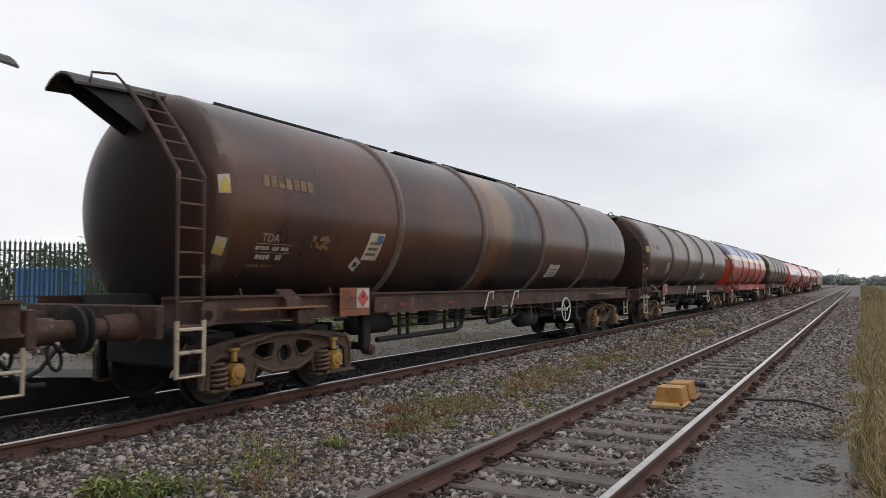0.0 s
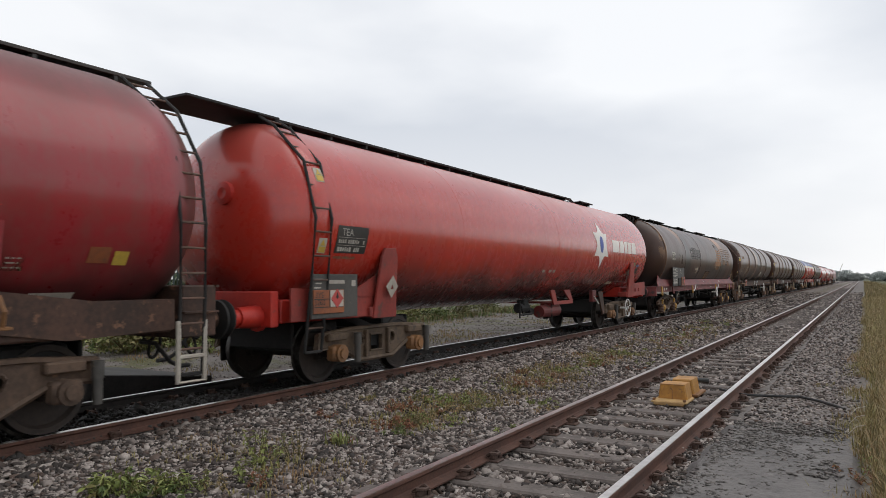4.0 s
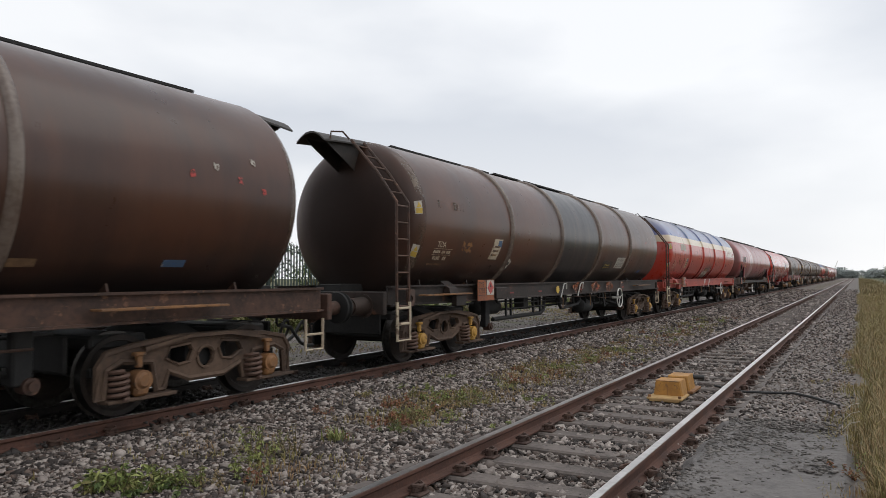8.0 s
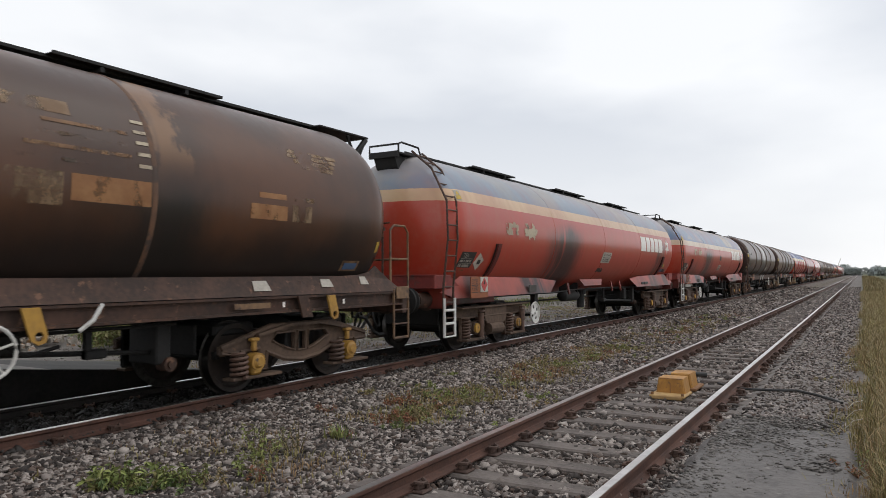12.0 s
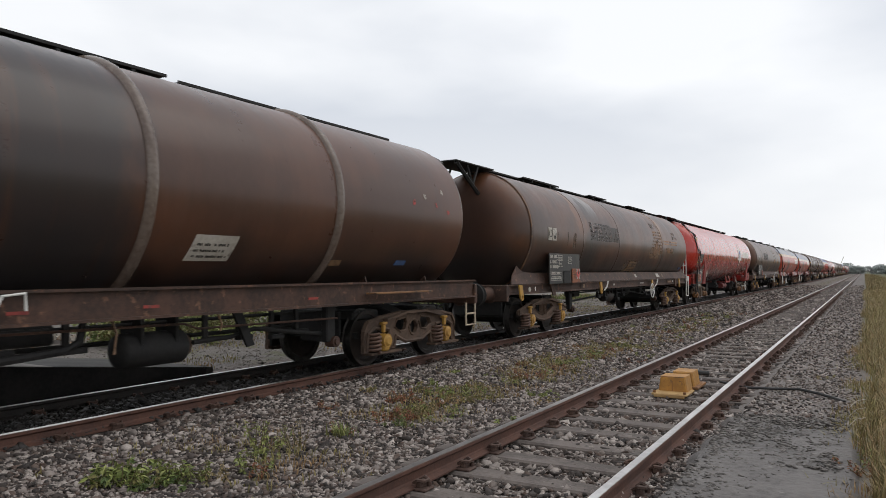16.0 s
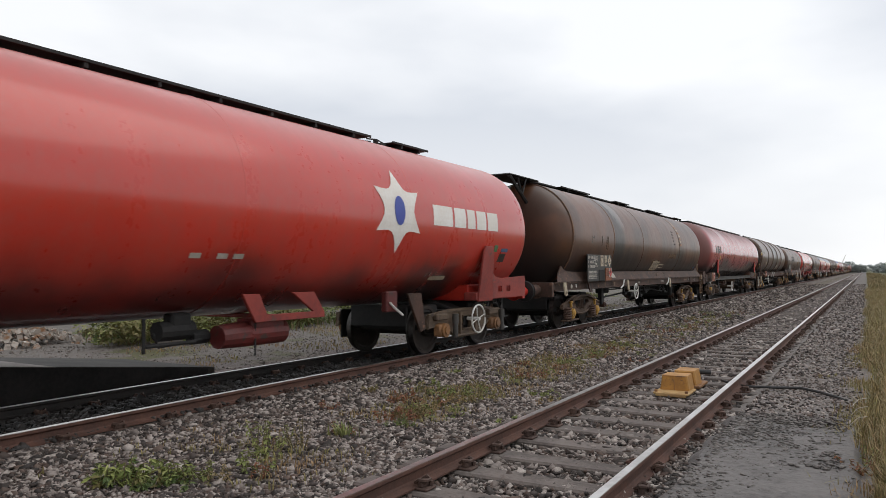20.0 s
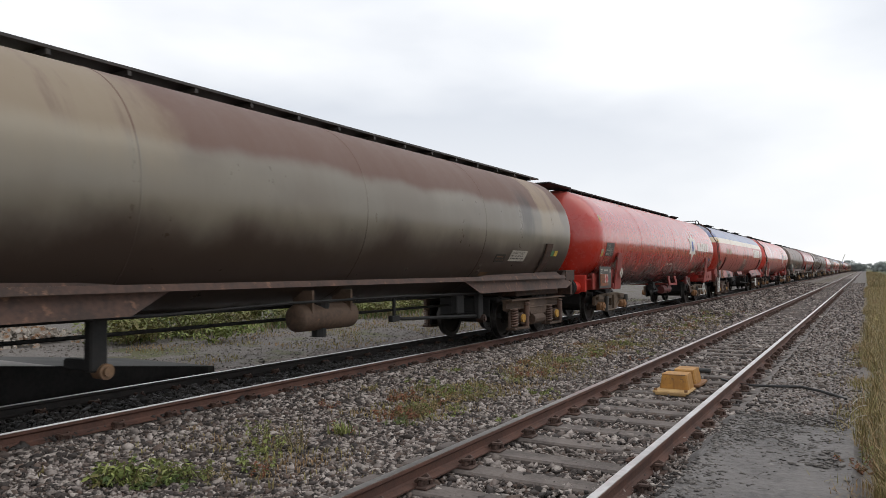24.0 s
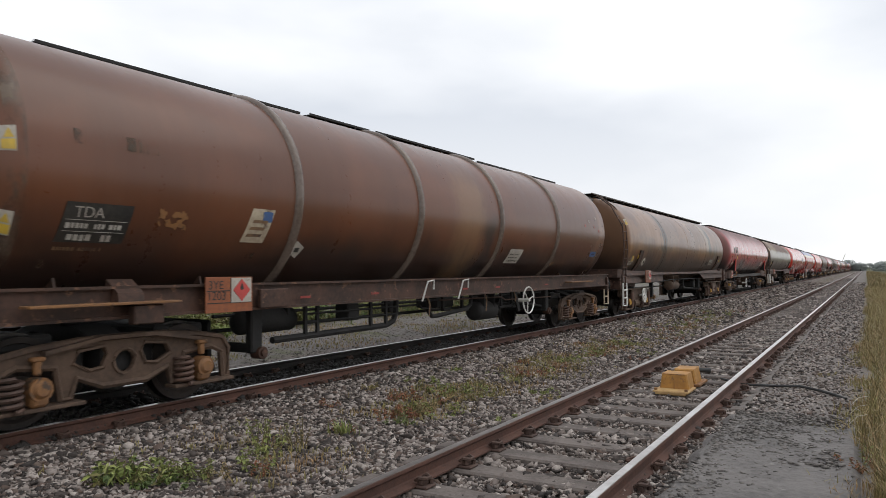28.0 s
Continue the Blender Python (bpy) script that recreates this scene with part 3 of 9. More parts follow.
def tank_mesh(tk, paint):
    def make(bm):
        front, back = tk.profile(1), tk.profile(-1)
        prof = back[::-1] + [(-tk.half + (i + 1) * tk.half / 9, tk.radius) for i in range(17)] + front
        prof = [(a, 0.0 if r < 0.02 else r) for a, r in prof]
        lathe(bm, prof, "y", 72, (0, 0, tk.centre))
    return cached(("tank", tk.radius, tk.centre, tk.half, tk.depth, tk.end[3]), make, paint, True)


def ring_mesh(tk, wide, proud, paint, rounded=False):
    def make(bm):
        r0, r1 = tk.radius - 0.01, tk.radius + proud
        prof = [(-wide / 2, r0), (-wide / 2, r1 - 0.008), (-wide / 2 + 0.012, r1), (wide / 2 - 0.012, r1), (wide / 2, r1 - 0.008), (wide / 2, r0)]
        if rounded:
            prof = [(-wide / 2 * math.cos(math.pi * i / 8), r0 + (r1 - r0) * math.sin(math.pi * i / 8)) for i in range(9)]
        lathe(bm, prof, "y", 72, (0, 0, tk.centre))
    return cached(("ring", tk.radius, tk.centre, wide, proud, rounded), make, paint, True)


def worn_edge(tk, e, wagon):
    """Paints the highlight on pale, rubbed paint along the knuckle of a tank end."""
    def make(bm):
        lathe(bm, [(e * y, tk.girth(y) + 0.003) for y in [tk.half + 0.02 + 0.022 * i for i in range(8)]], "y", 72, (0, 0, tk.centre))
    put("worn_edge", cached(("worn_edge", e, tk.radius, tk.centre, tk.half), make, "worn_edge", True), wagon, "pale painted highlight and rubbed paint along the tank's edge")


def decal(tk, y0, y1, z0, z1, material, name, parent, label="", out=0.006, lean=0.0):
    """A thin panel on the tank's side between y0 and y1, z0 and z1 (girth, from the middle); lean shears it."""
    def make(bm):
        rows = []
        for j in range(5):
            z = z0 + (z1 - z0) * j / 4
            rows.append([bm.verts.new(tk.on(y0 + (y1 - y0) * i / 2 + lean * j / 4, z, out)) for i in range(3)])
        for A, B in zip(rows, rows[1:]):
            for i in range(2):
                bm.faces.new((A[i], A[i + 1], B[i + 1], B[i]))
        ext = bmesh.ops.extrude_face_region(bm, geom=list(bm.faces))
        for v in [g for g in ext["geom"] if isinstance(g, bmesh.types.BMVert)]:
            v.co.x -= 0.004
    me = cached(("decal", tk.radius, tk.centre, tk.half, y0, y1, z0, z1, out, lean), make, material)
    return put(name, me, parent, label)


def decal_shape(tk, loops, material, name, parent, label="", out=0.007):
    """A filled outline (y, girth height) laid on the tank's side."""
    def make(bm):
        pts, faces = flat_shape(loops, 0.004)
        vs = [bm.verts.new(tk.on(u, v, out + w)) for u, v, w in pts]
        for f in faces:
            try:
                bm.faces.new([vs[i] for i in f])
            except ValueError:
                pass
    me = cached(("shape", tk.radius, tk.centre, str(loops), out), make, material)
    return put(name, me, parent, label)


def decal_text(tk, text, y, z, height, material, parent, out=0.012, squeeze=1.0):
    def make(bm):
        pts, faces, _ = words(text, height)
        vs = [bm.verts.new(tk.on(y + u * squeeze, z + v, out)) for u, v in pts]
        for f in faces:
            bm.faces.new([vs[i] for i in f])
    me = cached(("text", text, tk.radius, tk.centre, y, z, height), make, material)
    return put("lettering", me, parent)


def print_row(tk, y0, y1, z, height, material, parent, out=0.012, ragged=0.0):
    """One line of worn, unreadable print: small upright bars in word-like clusters."""
    key = ("print", tk.radius, tk.centre, tk.half, y0, y1, z, height, out)

    def make(bm):
        rnd = random.Random(repr(key))
        y = y0
        while y < y1 - ragged * rnd.random():
            for _ in range(rnd.randint(2, 6)):
                w = height * rnd.uniform(0.35, 0.75)
                if y + w > y1:
                    break
                if rnd.random() > 0.08:
                    lo, hi = z + height * 0.12 * rnd.random(), z + height * (1 - 0.15 * rnd.random())
                    bm.faces.new([bm.verts.new(tk.on(a, b, out)) for a, b in ((y, lo), (y + w, lo), (y + w, hi), (y, hi))])
                y += w + height * 0.2
            y += height * rnd.uniform(0.4, 0.9)
    return tagged(put("print_line", cached(key, make, material), parent), kind="stuff")


def bars(tk, y0, y1, zs, height, material, parent, out=0.012):
    """Lines of unreadable print."""
    for i, z in enumerate(zs):
        print_row(tk, y0, y1 - (0.13 if i % 2 else 0.0) * (y1 - y0), z, height, material, parent, out)


CAST = [(-1.42, 0.26), (-1.42, 0.60), (-1.32, 0.74), (-1.0, 0.80), (-0.5, 0.85), (0.5, 0.85), (1.0, 0.80), (1.32, 0.74), (1.42, 0.60), (1.42, 0.26), (1.34, 0.26), (1.31, 0.56), (1.14, 0.64),
        (0.76, 0.60), (0.70, 0.28), (0.60, 0.28), (0.54, 0.47), (0.26, 0.36), (-0.26, 0.36), (-0.54, 0.47), (-0.60, 0.28), (-0.70, 0.28), (-0.76, 0.60), (-1.14, 0.64), (-1.31, 0.56), (-1.34, 0.26)]
LONG = [(-1.45, 0.52), (-1.42, 0.74), (-0.7, 0.80), (0.7, 0.80), (1.42, 0.74), (1.45, 0.52), (1.0, 0.56), (0.7, 0.42), (0.45, 0.30), (-0.45, 0.30), (-0.7, 0.42), (-1.0, 0.56)]
BEAM = [(-1.55, 0.66), (-1.55, 0.86), (1.55, 0.86), (1.55, 0.66), (0.62, 0.64), (0.42, 0.30), (-0.42, 0.30), (-0.62, 0.64)]
ARCH = [(-1.46, 0.56), (-1.46, 0.64), (-1.15, 0.72), (-0.62, 0.86), (0.62, 0.86), (1.15, 0.72), (1.46, 0.64), (1.46, 0.56), (1.2, 0.55), (1.2, 0.30), (1.13, 0.30), (1.13, 0.56), (0.82, 0.58),
        (0.78, 0.30), (0.70, 0.30), (0.68, 0.52), (0.36, 0.40), (0.0, 0.36), (-0.36, 0.40), (-0.68, 0.52), (-0.70, 0.30), (-0.78, 0.30), (-0.82, 0.58), (-1.13, 0.56), (-1.13, 0.30), (-1.2, 0.30), (-1.2, 0.55)]
BOGIES = {  # outline, holes, wheelbase, box colour
    "cast": (CAST, [circle(0, 0.59, 0.13), [(-0.58, 0.62), (-0.52, 0.74), (-0.24, 0.77), (-0.19, 0.68), (-0.25, 0.55), (-0.4, 0.53)], [(0.58, 0.62), (0.4, 0.53), (0.25, 0.55), (0.19, 0.68), (0.24, 0.77), (0.52, 0.74)]], 1.93),
    "long": (LONG, [circle(0.42, 0.60, 0.10), circle(-0.42, 0.60, 0.10), [(-0.16, 0.42), (-0.16, 0.68), (0.16, 0.68), (0.16, 0.42)]], 2.1),
    "beam": (BEAM, [], 2.0),
    "arch": (ARCH, [[(-0.58, 0.66), (-0.5, 0.76), (-0.14, 0.76), (-0.14, 0.50), (-0.3, 0.54)], [(-0.08, 0.49), (-0.08, 0.76), (0.08, 0.76), (0.08, 0.49)], [(0.58, 0.66), (0.3, 0.54), (0.14, 0.50), (0.14, 0.76), (0.5, 0.76)]], 1.92),
}
ROLLING = []


def wheelset_mesh():
    def make(bm):
        for s in (-1, 1):
            x = s * 0.7
            prof = [(-0.09, 0.0), (-0.09, 0.11), (-0.03, 0.13), (-0.02, 0.36), (-0.065, 0.39), (-0.065, TREAD - 0.012), (0.045, TREAD), (0.052, TREAD + 0.028), (0.07, TREAD + 0.022), (0.075, 0.39), (0.03, 0.36), (0.03, 0.13), (0.09, 0.11), (0.09, 0.0)]
            lathe(bm, [(x - s * a, r) for a, r in prof], "x", 36)
        rod(bm, (-1.02, 0, 0), (1.02, 0, 0), 0.075, 12)
    me = cached("wheelset", make, "wheel", True)
    if len(me.materials) == 1:
        me.materials.append(M["tread"])
        for p in me.polygons:
            r = math.hypot(p.center.y, p.center.z)
            if r > TREAD - 0.035:
                p.material_index = 1
    return me


def spring_mesh(r, z0, z1, turns):
    def make(bm):
        n = turns * 10
        tube(bm, [(r * math.cos(i * math.tau / 10), r * math.sin(i * math.tau / 10), z0 + (z1 - z0) * i / n) for i in range(n + 1)], 0.024, 6)
    return cached(("spring", r, z0, z1), make, "spring", True)


def box_mesh(style, paint):
    def make(bm):
        if style in ("cast", "arch"):
            rod(bm, (0.0, 0, 0.43), (0.15, 0, 0.43), 0.115, 14)
            rod(bm, (0.15, 0, 0.43), (0.18, 0, 0.43), 0.09, 14, 0.06)
            box(bm, (0.07, 0, 0.34), (0.13, 0.18, 0.16), 0.03)
            box(bm, (0.06, 0, 0.63), (0.06, 0.07, 0.14), 0.012)
            box(bm, (0.06, 0, 0.71), (0.09, 0.13, 0.045), 0.012)
        else:
            rod(bm, (0.0, 0, 0.46), (0.17, 0, 0.46), 0.13, 14)
            rod(bm, (0.17, 0, 0.46), (0.20, 0, 0.46), 0.075, 12)
            box(bm, (0.05, 0, 0.46), (0.16, 0.32, 0.22), 0.03)
    return cached(("axlebox", style), make, paint, True)


def bogie(parent, y, style, paint="bogie", box_paint="yellow"):
    loops = BOGIES[style]
    base = loops[2]

    def bolster(bm):
        plate(bm, [[(-0.95, 0.5), (0.95, 0.5), (0.95, 0.75), (0.4, 0.94), (0.24, 0.94), (0.24, 1.05), (-0.24, 1.05), (-0.24, 0.94), (-0.4, 0.94), (-0.95, 0.75)]], 0.44, lambda u, v, q: (u, q, v), 0.02)
    bg = put("bogie", cached(("bolster",), bolster, "black"), parent, at=(0, y, 0))
    for s in (-1, 1):
        put("end_rail", cached(("end_rail",), lambda bm: box(bm, (0, 0, 0.52), (1.7, 0.07, 0.1), 0.01), "black"), bg, at=(0, s * 1.32, 0))
        # Oversized black fillers, added to keep far-side light from showing between the wheels.
        put("transom", cached(("transom",), lambda bm: box(bm, (0, 0, 0.55), (1.66, 0.22, 0.5), 0.03), "black"), bg, at=(0, s * 0.42, 0))
        put("brake_beam", cached(("brake_beam",), lambda bm: box(bm, (0, 0, 0.83), (1.5, 0.7, 0.16), 0.03), "black"), bg, at=(0, s * 0.95, 0))
        put("brake_shoe_guard", cached(("far_fill",), lambda bm: box(bm, (-0.98, 0, 0.55), (0.05, 0.9, 0.55), 0.02), "black"), bg, at=(0, s * 0.96, 0))
        put("end_guard", cached(("end_guard",), lambda bm: box(bm, (0, 0, 0.72), (1.3, 0.05, 0.4), 0.02), "black"), bg, at=(0, s * 1.5, 0))
    for s in (-1, 1):
        def side(bm):
            plate(bm, [loops[0], *loops[1]], 0.06, lambda u, v, w: (s * 1.02 + w, u, v), 0.01)
            for loop in [loops[0], *loops[1]]:
                tube(bm, [(s * 1.055, u, v) for u, v in loop], 0.034 if loop is loops[0] else 0.022, 5, True)
            if style == "beam":
                box(bm, (s * 1.10, 0, 0.87), (0.26, 3.16, 0.03), 0.006), box(bm, (s * 1.08, 0, 0.68), (0.2, 3.1, 0.025), 0.006)
                plate(bm, [[(-0.5, 0.84), (0.5, 0.84), (0.5, 0.60), (0.4, 0.52), (-0.4, 0.52), (-0.5, 0.60)]], 0.08, lambda u, v, w: (s * 1.13 + w, u, v), 0.01)
                rod(bm, (s * 1.1, -0.3, 0.40), (s * 1.1, 0.3, 0.40), 0.13, 12)
                for k in (-1, 1):
                    box(bm, (s * 1.10, k * base / 2, 0.235), (0.24, 0.78, 0.06), 0.015)
                    for d in (-0.39, 0.39):
                        box(bm, (s * 1.07, k * base / 2 + d, 0.44), (0.06, 0.05, 0.44), 0.01)
            if style == "long":
                for k in (-1, 1):
                    box(bm, (s * 1.07, k * 0.30, 0.55), (0.09, 0.06, 0.42), 0.012)
                    box(bm, (s * 1.06, k * 1.05, 0.70), (0.16, 0.42, 0.12), 0.02)
            if style in ("cast", "arch"):
                plate(bm, [[(-0.9, 0.78), (-0.3, 0.88), (0.3, 0.88), (0.9, 0.78), (0.9, 0.74), (0.3, 0.84), (-0.3, 0.84), (-0.9, 0.74)]], 0.2, lambda u, v, w: (s * 1.05 + w, u, v))
                for k in (-1, 1):
                    box(bm, (s * 1.06, k * base / 2 + 0.04, 0.235), (0.2, 0.86, 0.04), 0.008)
        put("side_frame", cached(("side", style, s), side, paint, False), bg)
        for k in (-1, 1):
            if style == "beam":
                put("axle_cap", cached("axle_cap", lambda bm: rod(bm, (0.17, 0, 0.46), (0.21, 0, 0.46), 0.095, 16), box_paint, True), bg, "yellow axle end cap", at=(s * 1.05, k * base / 2, 0), turn=(0, 0, 0 if s > 0 else 180))
            put("axlebox", box_mesh(style, "bogie" if style == "beam" else box_paint), bg, at=(s * 1.05, k * base / 2, 0), turn=(0, 0, 0 if s > 0 else 180))
            if style == "beam":
                for d in (-0.27, 0.27):
                    put("spring", spring_mesh(0.085, 0.26, 0.66, 7), bg, at=(s * 1.12, k * base / 2 + d, 0))
                put("damper", cached("beam_damper", lambda bm: (rod(bm, (0, 0, 0.28), (0, 0, 0.7), 0.05, 12), rod(bm, (0, 0, 0.5), (0, 0, 0.76), 0.062, 12), rod(bm, (0, 0, 0.78), (0, 0, 0.82), 0.07, 10)), "spring", True), bg, "rusty brown upright damper", at=(s * 1.26, k * base / 2 + 0.14, 0))
            elif style in ("cast", "arch"):
                put("spring", spring_mesh(0.10, 0.25, 0.56, 5), bg, at=(s * 1.10, k * (base / 2) - 0.24, 0))
            elif style == "long":
                put("damper", cached("damper", lambda bm: (rod(bm, (0, 0, 0.30), (0, 0, 0.56), 0.05, 12), rod(bm, (0, 0, 0.56), (0, 0, 0.74), 0.062, 12)), "plate_grey", True), bg, "grey upright damper", at=(s * 1.16, -0.62 if k < 0 else 1.36, 0))
    for k in (-1, 1):
        ws = put("wheelset", wheelset_mesh(), bg)
        ws.matrix_parent_inverse = Matrix.Translation((0, k * base / 2, TREAD))
        ROLLING.append(ws)
    return bg


def wheel_mesh(r, spokes, tub):
    """A brake handwheel facing +x, or a drum one."""
    def make(bm):
        tube(bm, [(0, r * math.cos(i * math.tau / 28), r * math.sin(i * math.tau / 28)) for i in range(28)], 0.017, 8, True)
        if tub:
            plate(bm, [circle(0, 0, r, 28), *[circle(0.6 * r * math.cos(a), 0.6 * r * math.sin(a), 0.2 * r, 10) for a in (0.5, 2.07, 3.64, 5.21)]], 0.02, lambda u, v, w: (w - 0.02, u, v))
        else:
            for i in range(spokes):
                a = i * math.tau / spokes + 0.3
                rod(bm, (-0.02, 0, 0), (0, r * math.cos(a), r * math.sin(a)), 0.012, 6)
        rod(bm, (-0.25, 0, 0), (0.03, 0, 0), 0.035, 10)
    return cached(("handwheel", r, spokes, tub), make, "white", True)


def buffers(wagon, ends, paint):
    """ends: how far the rear and the front buffers reach from the middle."""
    def case(bm):
        rod(bm, (0, -0.04, 0), (0, 0.0, 0), 0.2, 16)
        rod(bm, (0, 0, 0), (0, 0.36, 0), 0.155, 16, 0.135)
        rod(bm, (0, 0.36, 0), (0, 0.56, 0), 0.11, 14)

    def head(bm):
        lathe(bm, [(0.55, 0.0), (0.55, 0.16), (0.57, 0.24), (0.60, 0.25), (0.625, 0.2), (0.635, 0.1), (0.637, 0.0)], "y", 24)

    def hook(bm):
        plate(bm, [[(0, -0.07), (0.3, -0.06), (0.38, 0.05), (0.33, 0.13), (0.27, 0.09), (0.29, 0.03), (0.24, 0.0), (0, 0.06)]], 0.06, lambda u, v, w: (w, u, v), 0.008)
        tube(bm, [(0.05 * math.cos(a), 0.3 + 0.1 * math.sin(a), -0.12 + 0.16 * math.cos(a)) for a in [i * math.tau / 14 for i in range(14)]], 0.022, 6, True)
        tube(bm, [(0.05 * math.cos(a), 0.36 + 0.08 * math.sin(a), -0.34 + 0.15 * math.cos(a)) for a in [i * math.tau / 14 for i in range(14)]], 0.022, 6, True)

    def hose(bm):
        tube(bm, [(0.34, 0.0, 0.80), (0.36, 0.10, 0.78), (0.37, 0.2, 0.66), (0.38, 0.30, 0.54), (0.39, 0.44, 0.47), (0.4, 0.58, 0.47)], 0.028, 8)
        rod(bm, (0.34, -0.1, 0.82), (0.34, 0.03, 0.80), 0.03, 8)
    for e in (-1, 1):
        turn = (0, 0, 0 if e > 0 else 180)
        y = e * (ends[(e + 1) // 2] - 0.637)
        for s in (-1, 1):
            b = put("buffer", cached("buffer_case", case, paint, True), wagon, at=(s * 0.87, y, 1.06), turn=turn)
            put("buffer_head", cached("buffer_head", head, "black", True), b, "black greasy buffer head")
        put("draw_hook", cached("draw_hook", hook, "black"), wagon, at=(0, y, 1.05), turn=turn)
        put("brake_hose", cached("brake_hose", hose, "rubber", True), wagon, "black rubber brake hose", at=(0, y, 0), turn=turn)


def ladder(wagon, pts, wide, rungs, paint, name="ladder", pale_from=None, bar=0.022, along=True):
    """A ladder whose near stile follows pts; wide along y (or x)."""
    pts = [Vector(p) for p in pts]
    shift = Vector((0, wide, 0)) if along else Vector((wide, 0, 0))

    def stiles(bm):
        for k in (0, 1):
            tube(bm, [p + shift * k for p in pts], bar, 6)
        rod(bm, pts[0], pts[0] + shift, bar, 6)
    ld = put(name, cached((name, str(pts), wide), stiles, paint), wagon)
    lengths = [(b - a).length for a, b in zip(pts, pts[1:])]
    total = sum(lengths)
    for i in range(1, rungs + 1):
        d, p = total * i / (rungs + 0.5), pts[0]
        for a, b, q in zip(pts, pts[1:], lengths):
            if d <= q:
                p = a + (b - a) * d / q
                break
            d -= q
        put("rung", cached(("rung", wide, along), lambda bm: rod(bm, (0, 0, 0), shift, 0.014, 6), "spring"), ld, at=p)
    return ld


def placard(wagon, y, z=1.05, x=1.36, w=0.72, h=0.42, back="orange_plate"):
    def lines(text, u, v, high):
        def make(bm):
            pts, faces, _ = words(text, high)
            vs = [bm.verts.new((0.0115, u + a, v + b)) for a, b in pts]
            for f in faces:
                bm.faces.new([vs[i] for i in f])
        return make
    p = put("hazard_panel", cached(("panel", w, h), lambda bm: box(bm, (0, 0, h / 2), (0.018, w, h), 0.004), back), wagon, "faded orange hazard panel", at=(x, y, z))
    put("white_half", cached(("half", w, h), lambda bm: box(bm, (0.010, w * 0.25, h * 0.62), (0.008, w * 0.44, h * 0.70), 0.002), "plate_white"), p, "white square with a red diamond")
    put("diamond", cached(("diamond", w, h), lambda bm: plate(bm, [[(w * 0.25 - 0.135, h * 0.62), (w * 0.25, h * 0.62 + 0.135), (w * 0.25 + 0.135, h * 0.62), (w * 0.25, h * 0.62 - 0.135)]], 0.006, lambda u, v, q: (0.017 + q, u, v)), "red_ink"), p, "red hazard diamond")
    put("flame_mark", cached(("flame", w, h), lambda bm: plate(bm, [[(w * 0.25 - 0.03, h * 0.66), (w * 0.25, h * 0.66 + 0.075), (w * 0.25 + 0.03, h * 0.66), (w * 0.25, h * 0.66 - 0.02)]], 0.004, lambda u, v, q: (0.022 + q, u, v)), "ink"), p)
    for k, (text, v) in enumerate((("3YE", 0.66), ("1203", 0.36))):
        put("lettering", cached(("pl", w, h, k), lines(text, -w * 0.44, h * v, h * 0.24), "ink"), p)
    put("divider", cached(("div", w, h), lambda bm: (box(bm, (0.0105, -w * 0.24, h * 0.61), (0.004, w * 0.48, 0.011)), box(bm, (0.0105, -w * 0.0, h * 0.27), (0.004, w * 0.94, 0.011)), box(bm, (0.0105, w * 0.015, h * 0.62), (0.004, 0.011, h * 0.7))), "ink"), p)


def diamond(tk, y, z, size, wagon, tilt=0.0):
    c, s = math.cos(tilt), math.sin(tilt)
    pts = [(-size, 0), (0, size), (size, 0), (0, -size)]
    decal_shape(tk, [[(y + u * c - v * s, z + u * s + v * c) for u, v in pts]], "plate_white", "hazard_diamond", wagon, "white diamond sticker with dark flame")
    decal(tk, y - size * 0.3, y + size * 0.3, z - size * 0.25, z + size * 0.25, "ink", "print_line", wagon, out=0.014)


def warning(tk, y, z, wagon, h=0.24, lean=0.0, wide=0.16):
    decal(tk, y, y + wide, z, z + h, "plate_white", "warning_plate", wagon, "small white and yellow warning plate", lean=lean)
    decal(tk, y + 0.09 * wide, y + 0.91 * wide, z + 0.015, z + h * 0.45, "sticker_yellow", "warning_print", wagon, out=0.012, lean=lean * 0.4)
    decal_shape(tk, [[(y + 0.19 * wide, z + h * 0.52), (y + 0.81 * wide, z + h * 0.52), (y + 0.5 * wide, z + h * 0.9)]], "sticker_yellow", "warning_triangle", wagon, out=0.012)


def data_panel(tk, y, z, w, h, code, wagon, back="plate_black", lean=0.0, ink="pale_ink"):
    """The class letters above worn lines of print, on a black panel or straight on the paint."""
    if back:
        decal(tk, y, y + w, z + h * 0.2, z + h, back, "data_panel", wagon, "black panel with worn white print", lean=lean)
    if code:
        decal_text(tk, code, y + w * 0.12 + lean, z + h * 0.72, h * 0.21, ink, wagon)
        for v in (0.66, 0.43):
            decal(tk, y + 0.03 + lean * v, y + w * 0.94 + lean * v, z + h * v, z + h * v + 0.006, ink, "rule", wagon, out=0.012)
    print_row(tk, y + w * 0.06 + lean * 0.5, y + w * 0.93 + lean * 0.5, z + h * 0.49, h * 0.12, ink, wagon)
    print_row(tk, y + w * 0.06 + lean * 0.3, y + w * 0.8 + lean * 0.3, z + h * 0.24, h * 0.15, ink, wagon)
    print_row(tk, y + w * 0.02, y + w * 0.72, z + h * 0.02, h * 0.09, "ochre_mark", wagon)


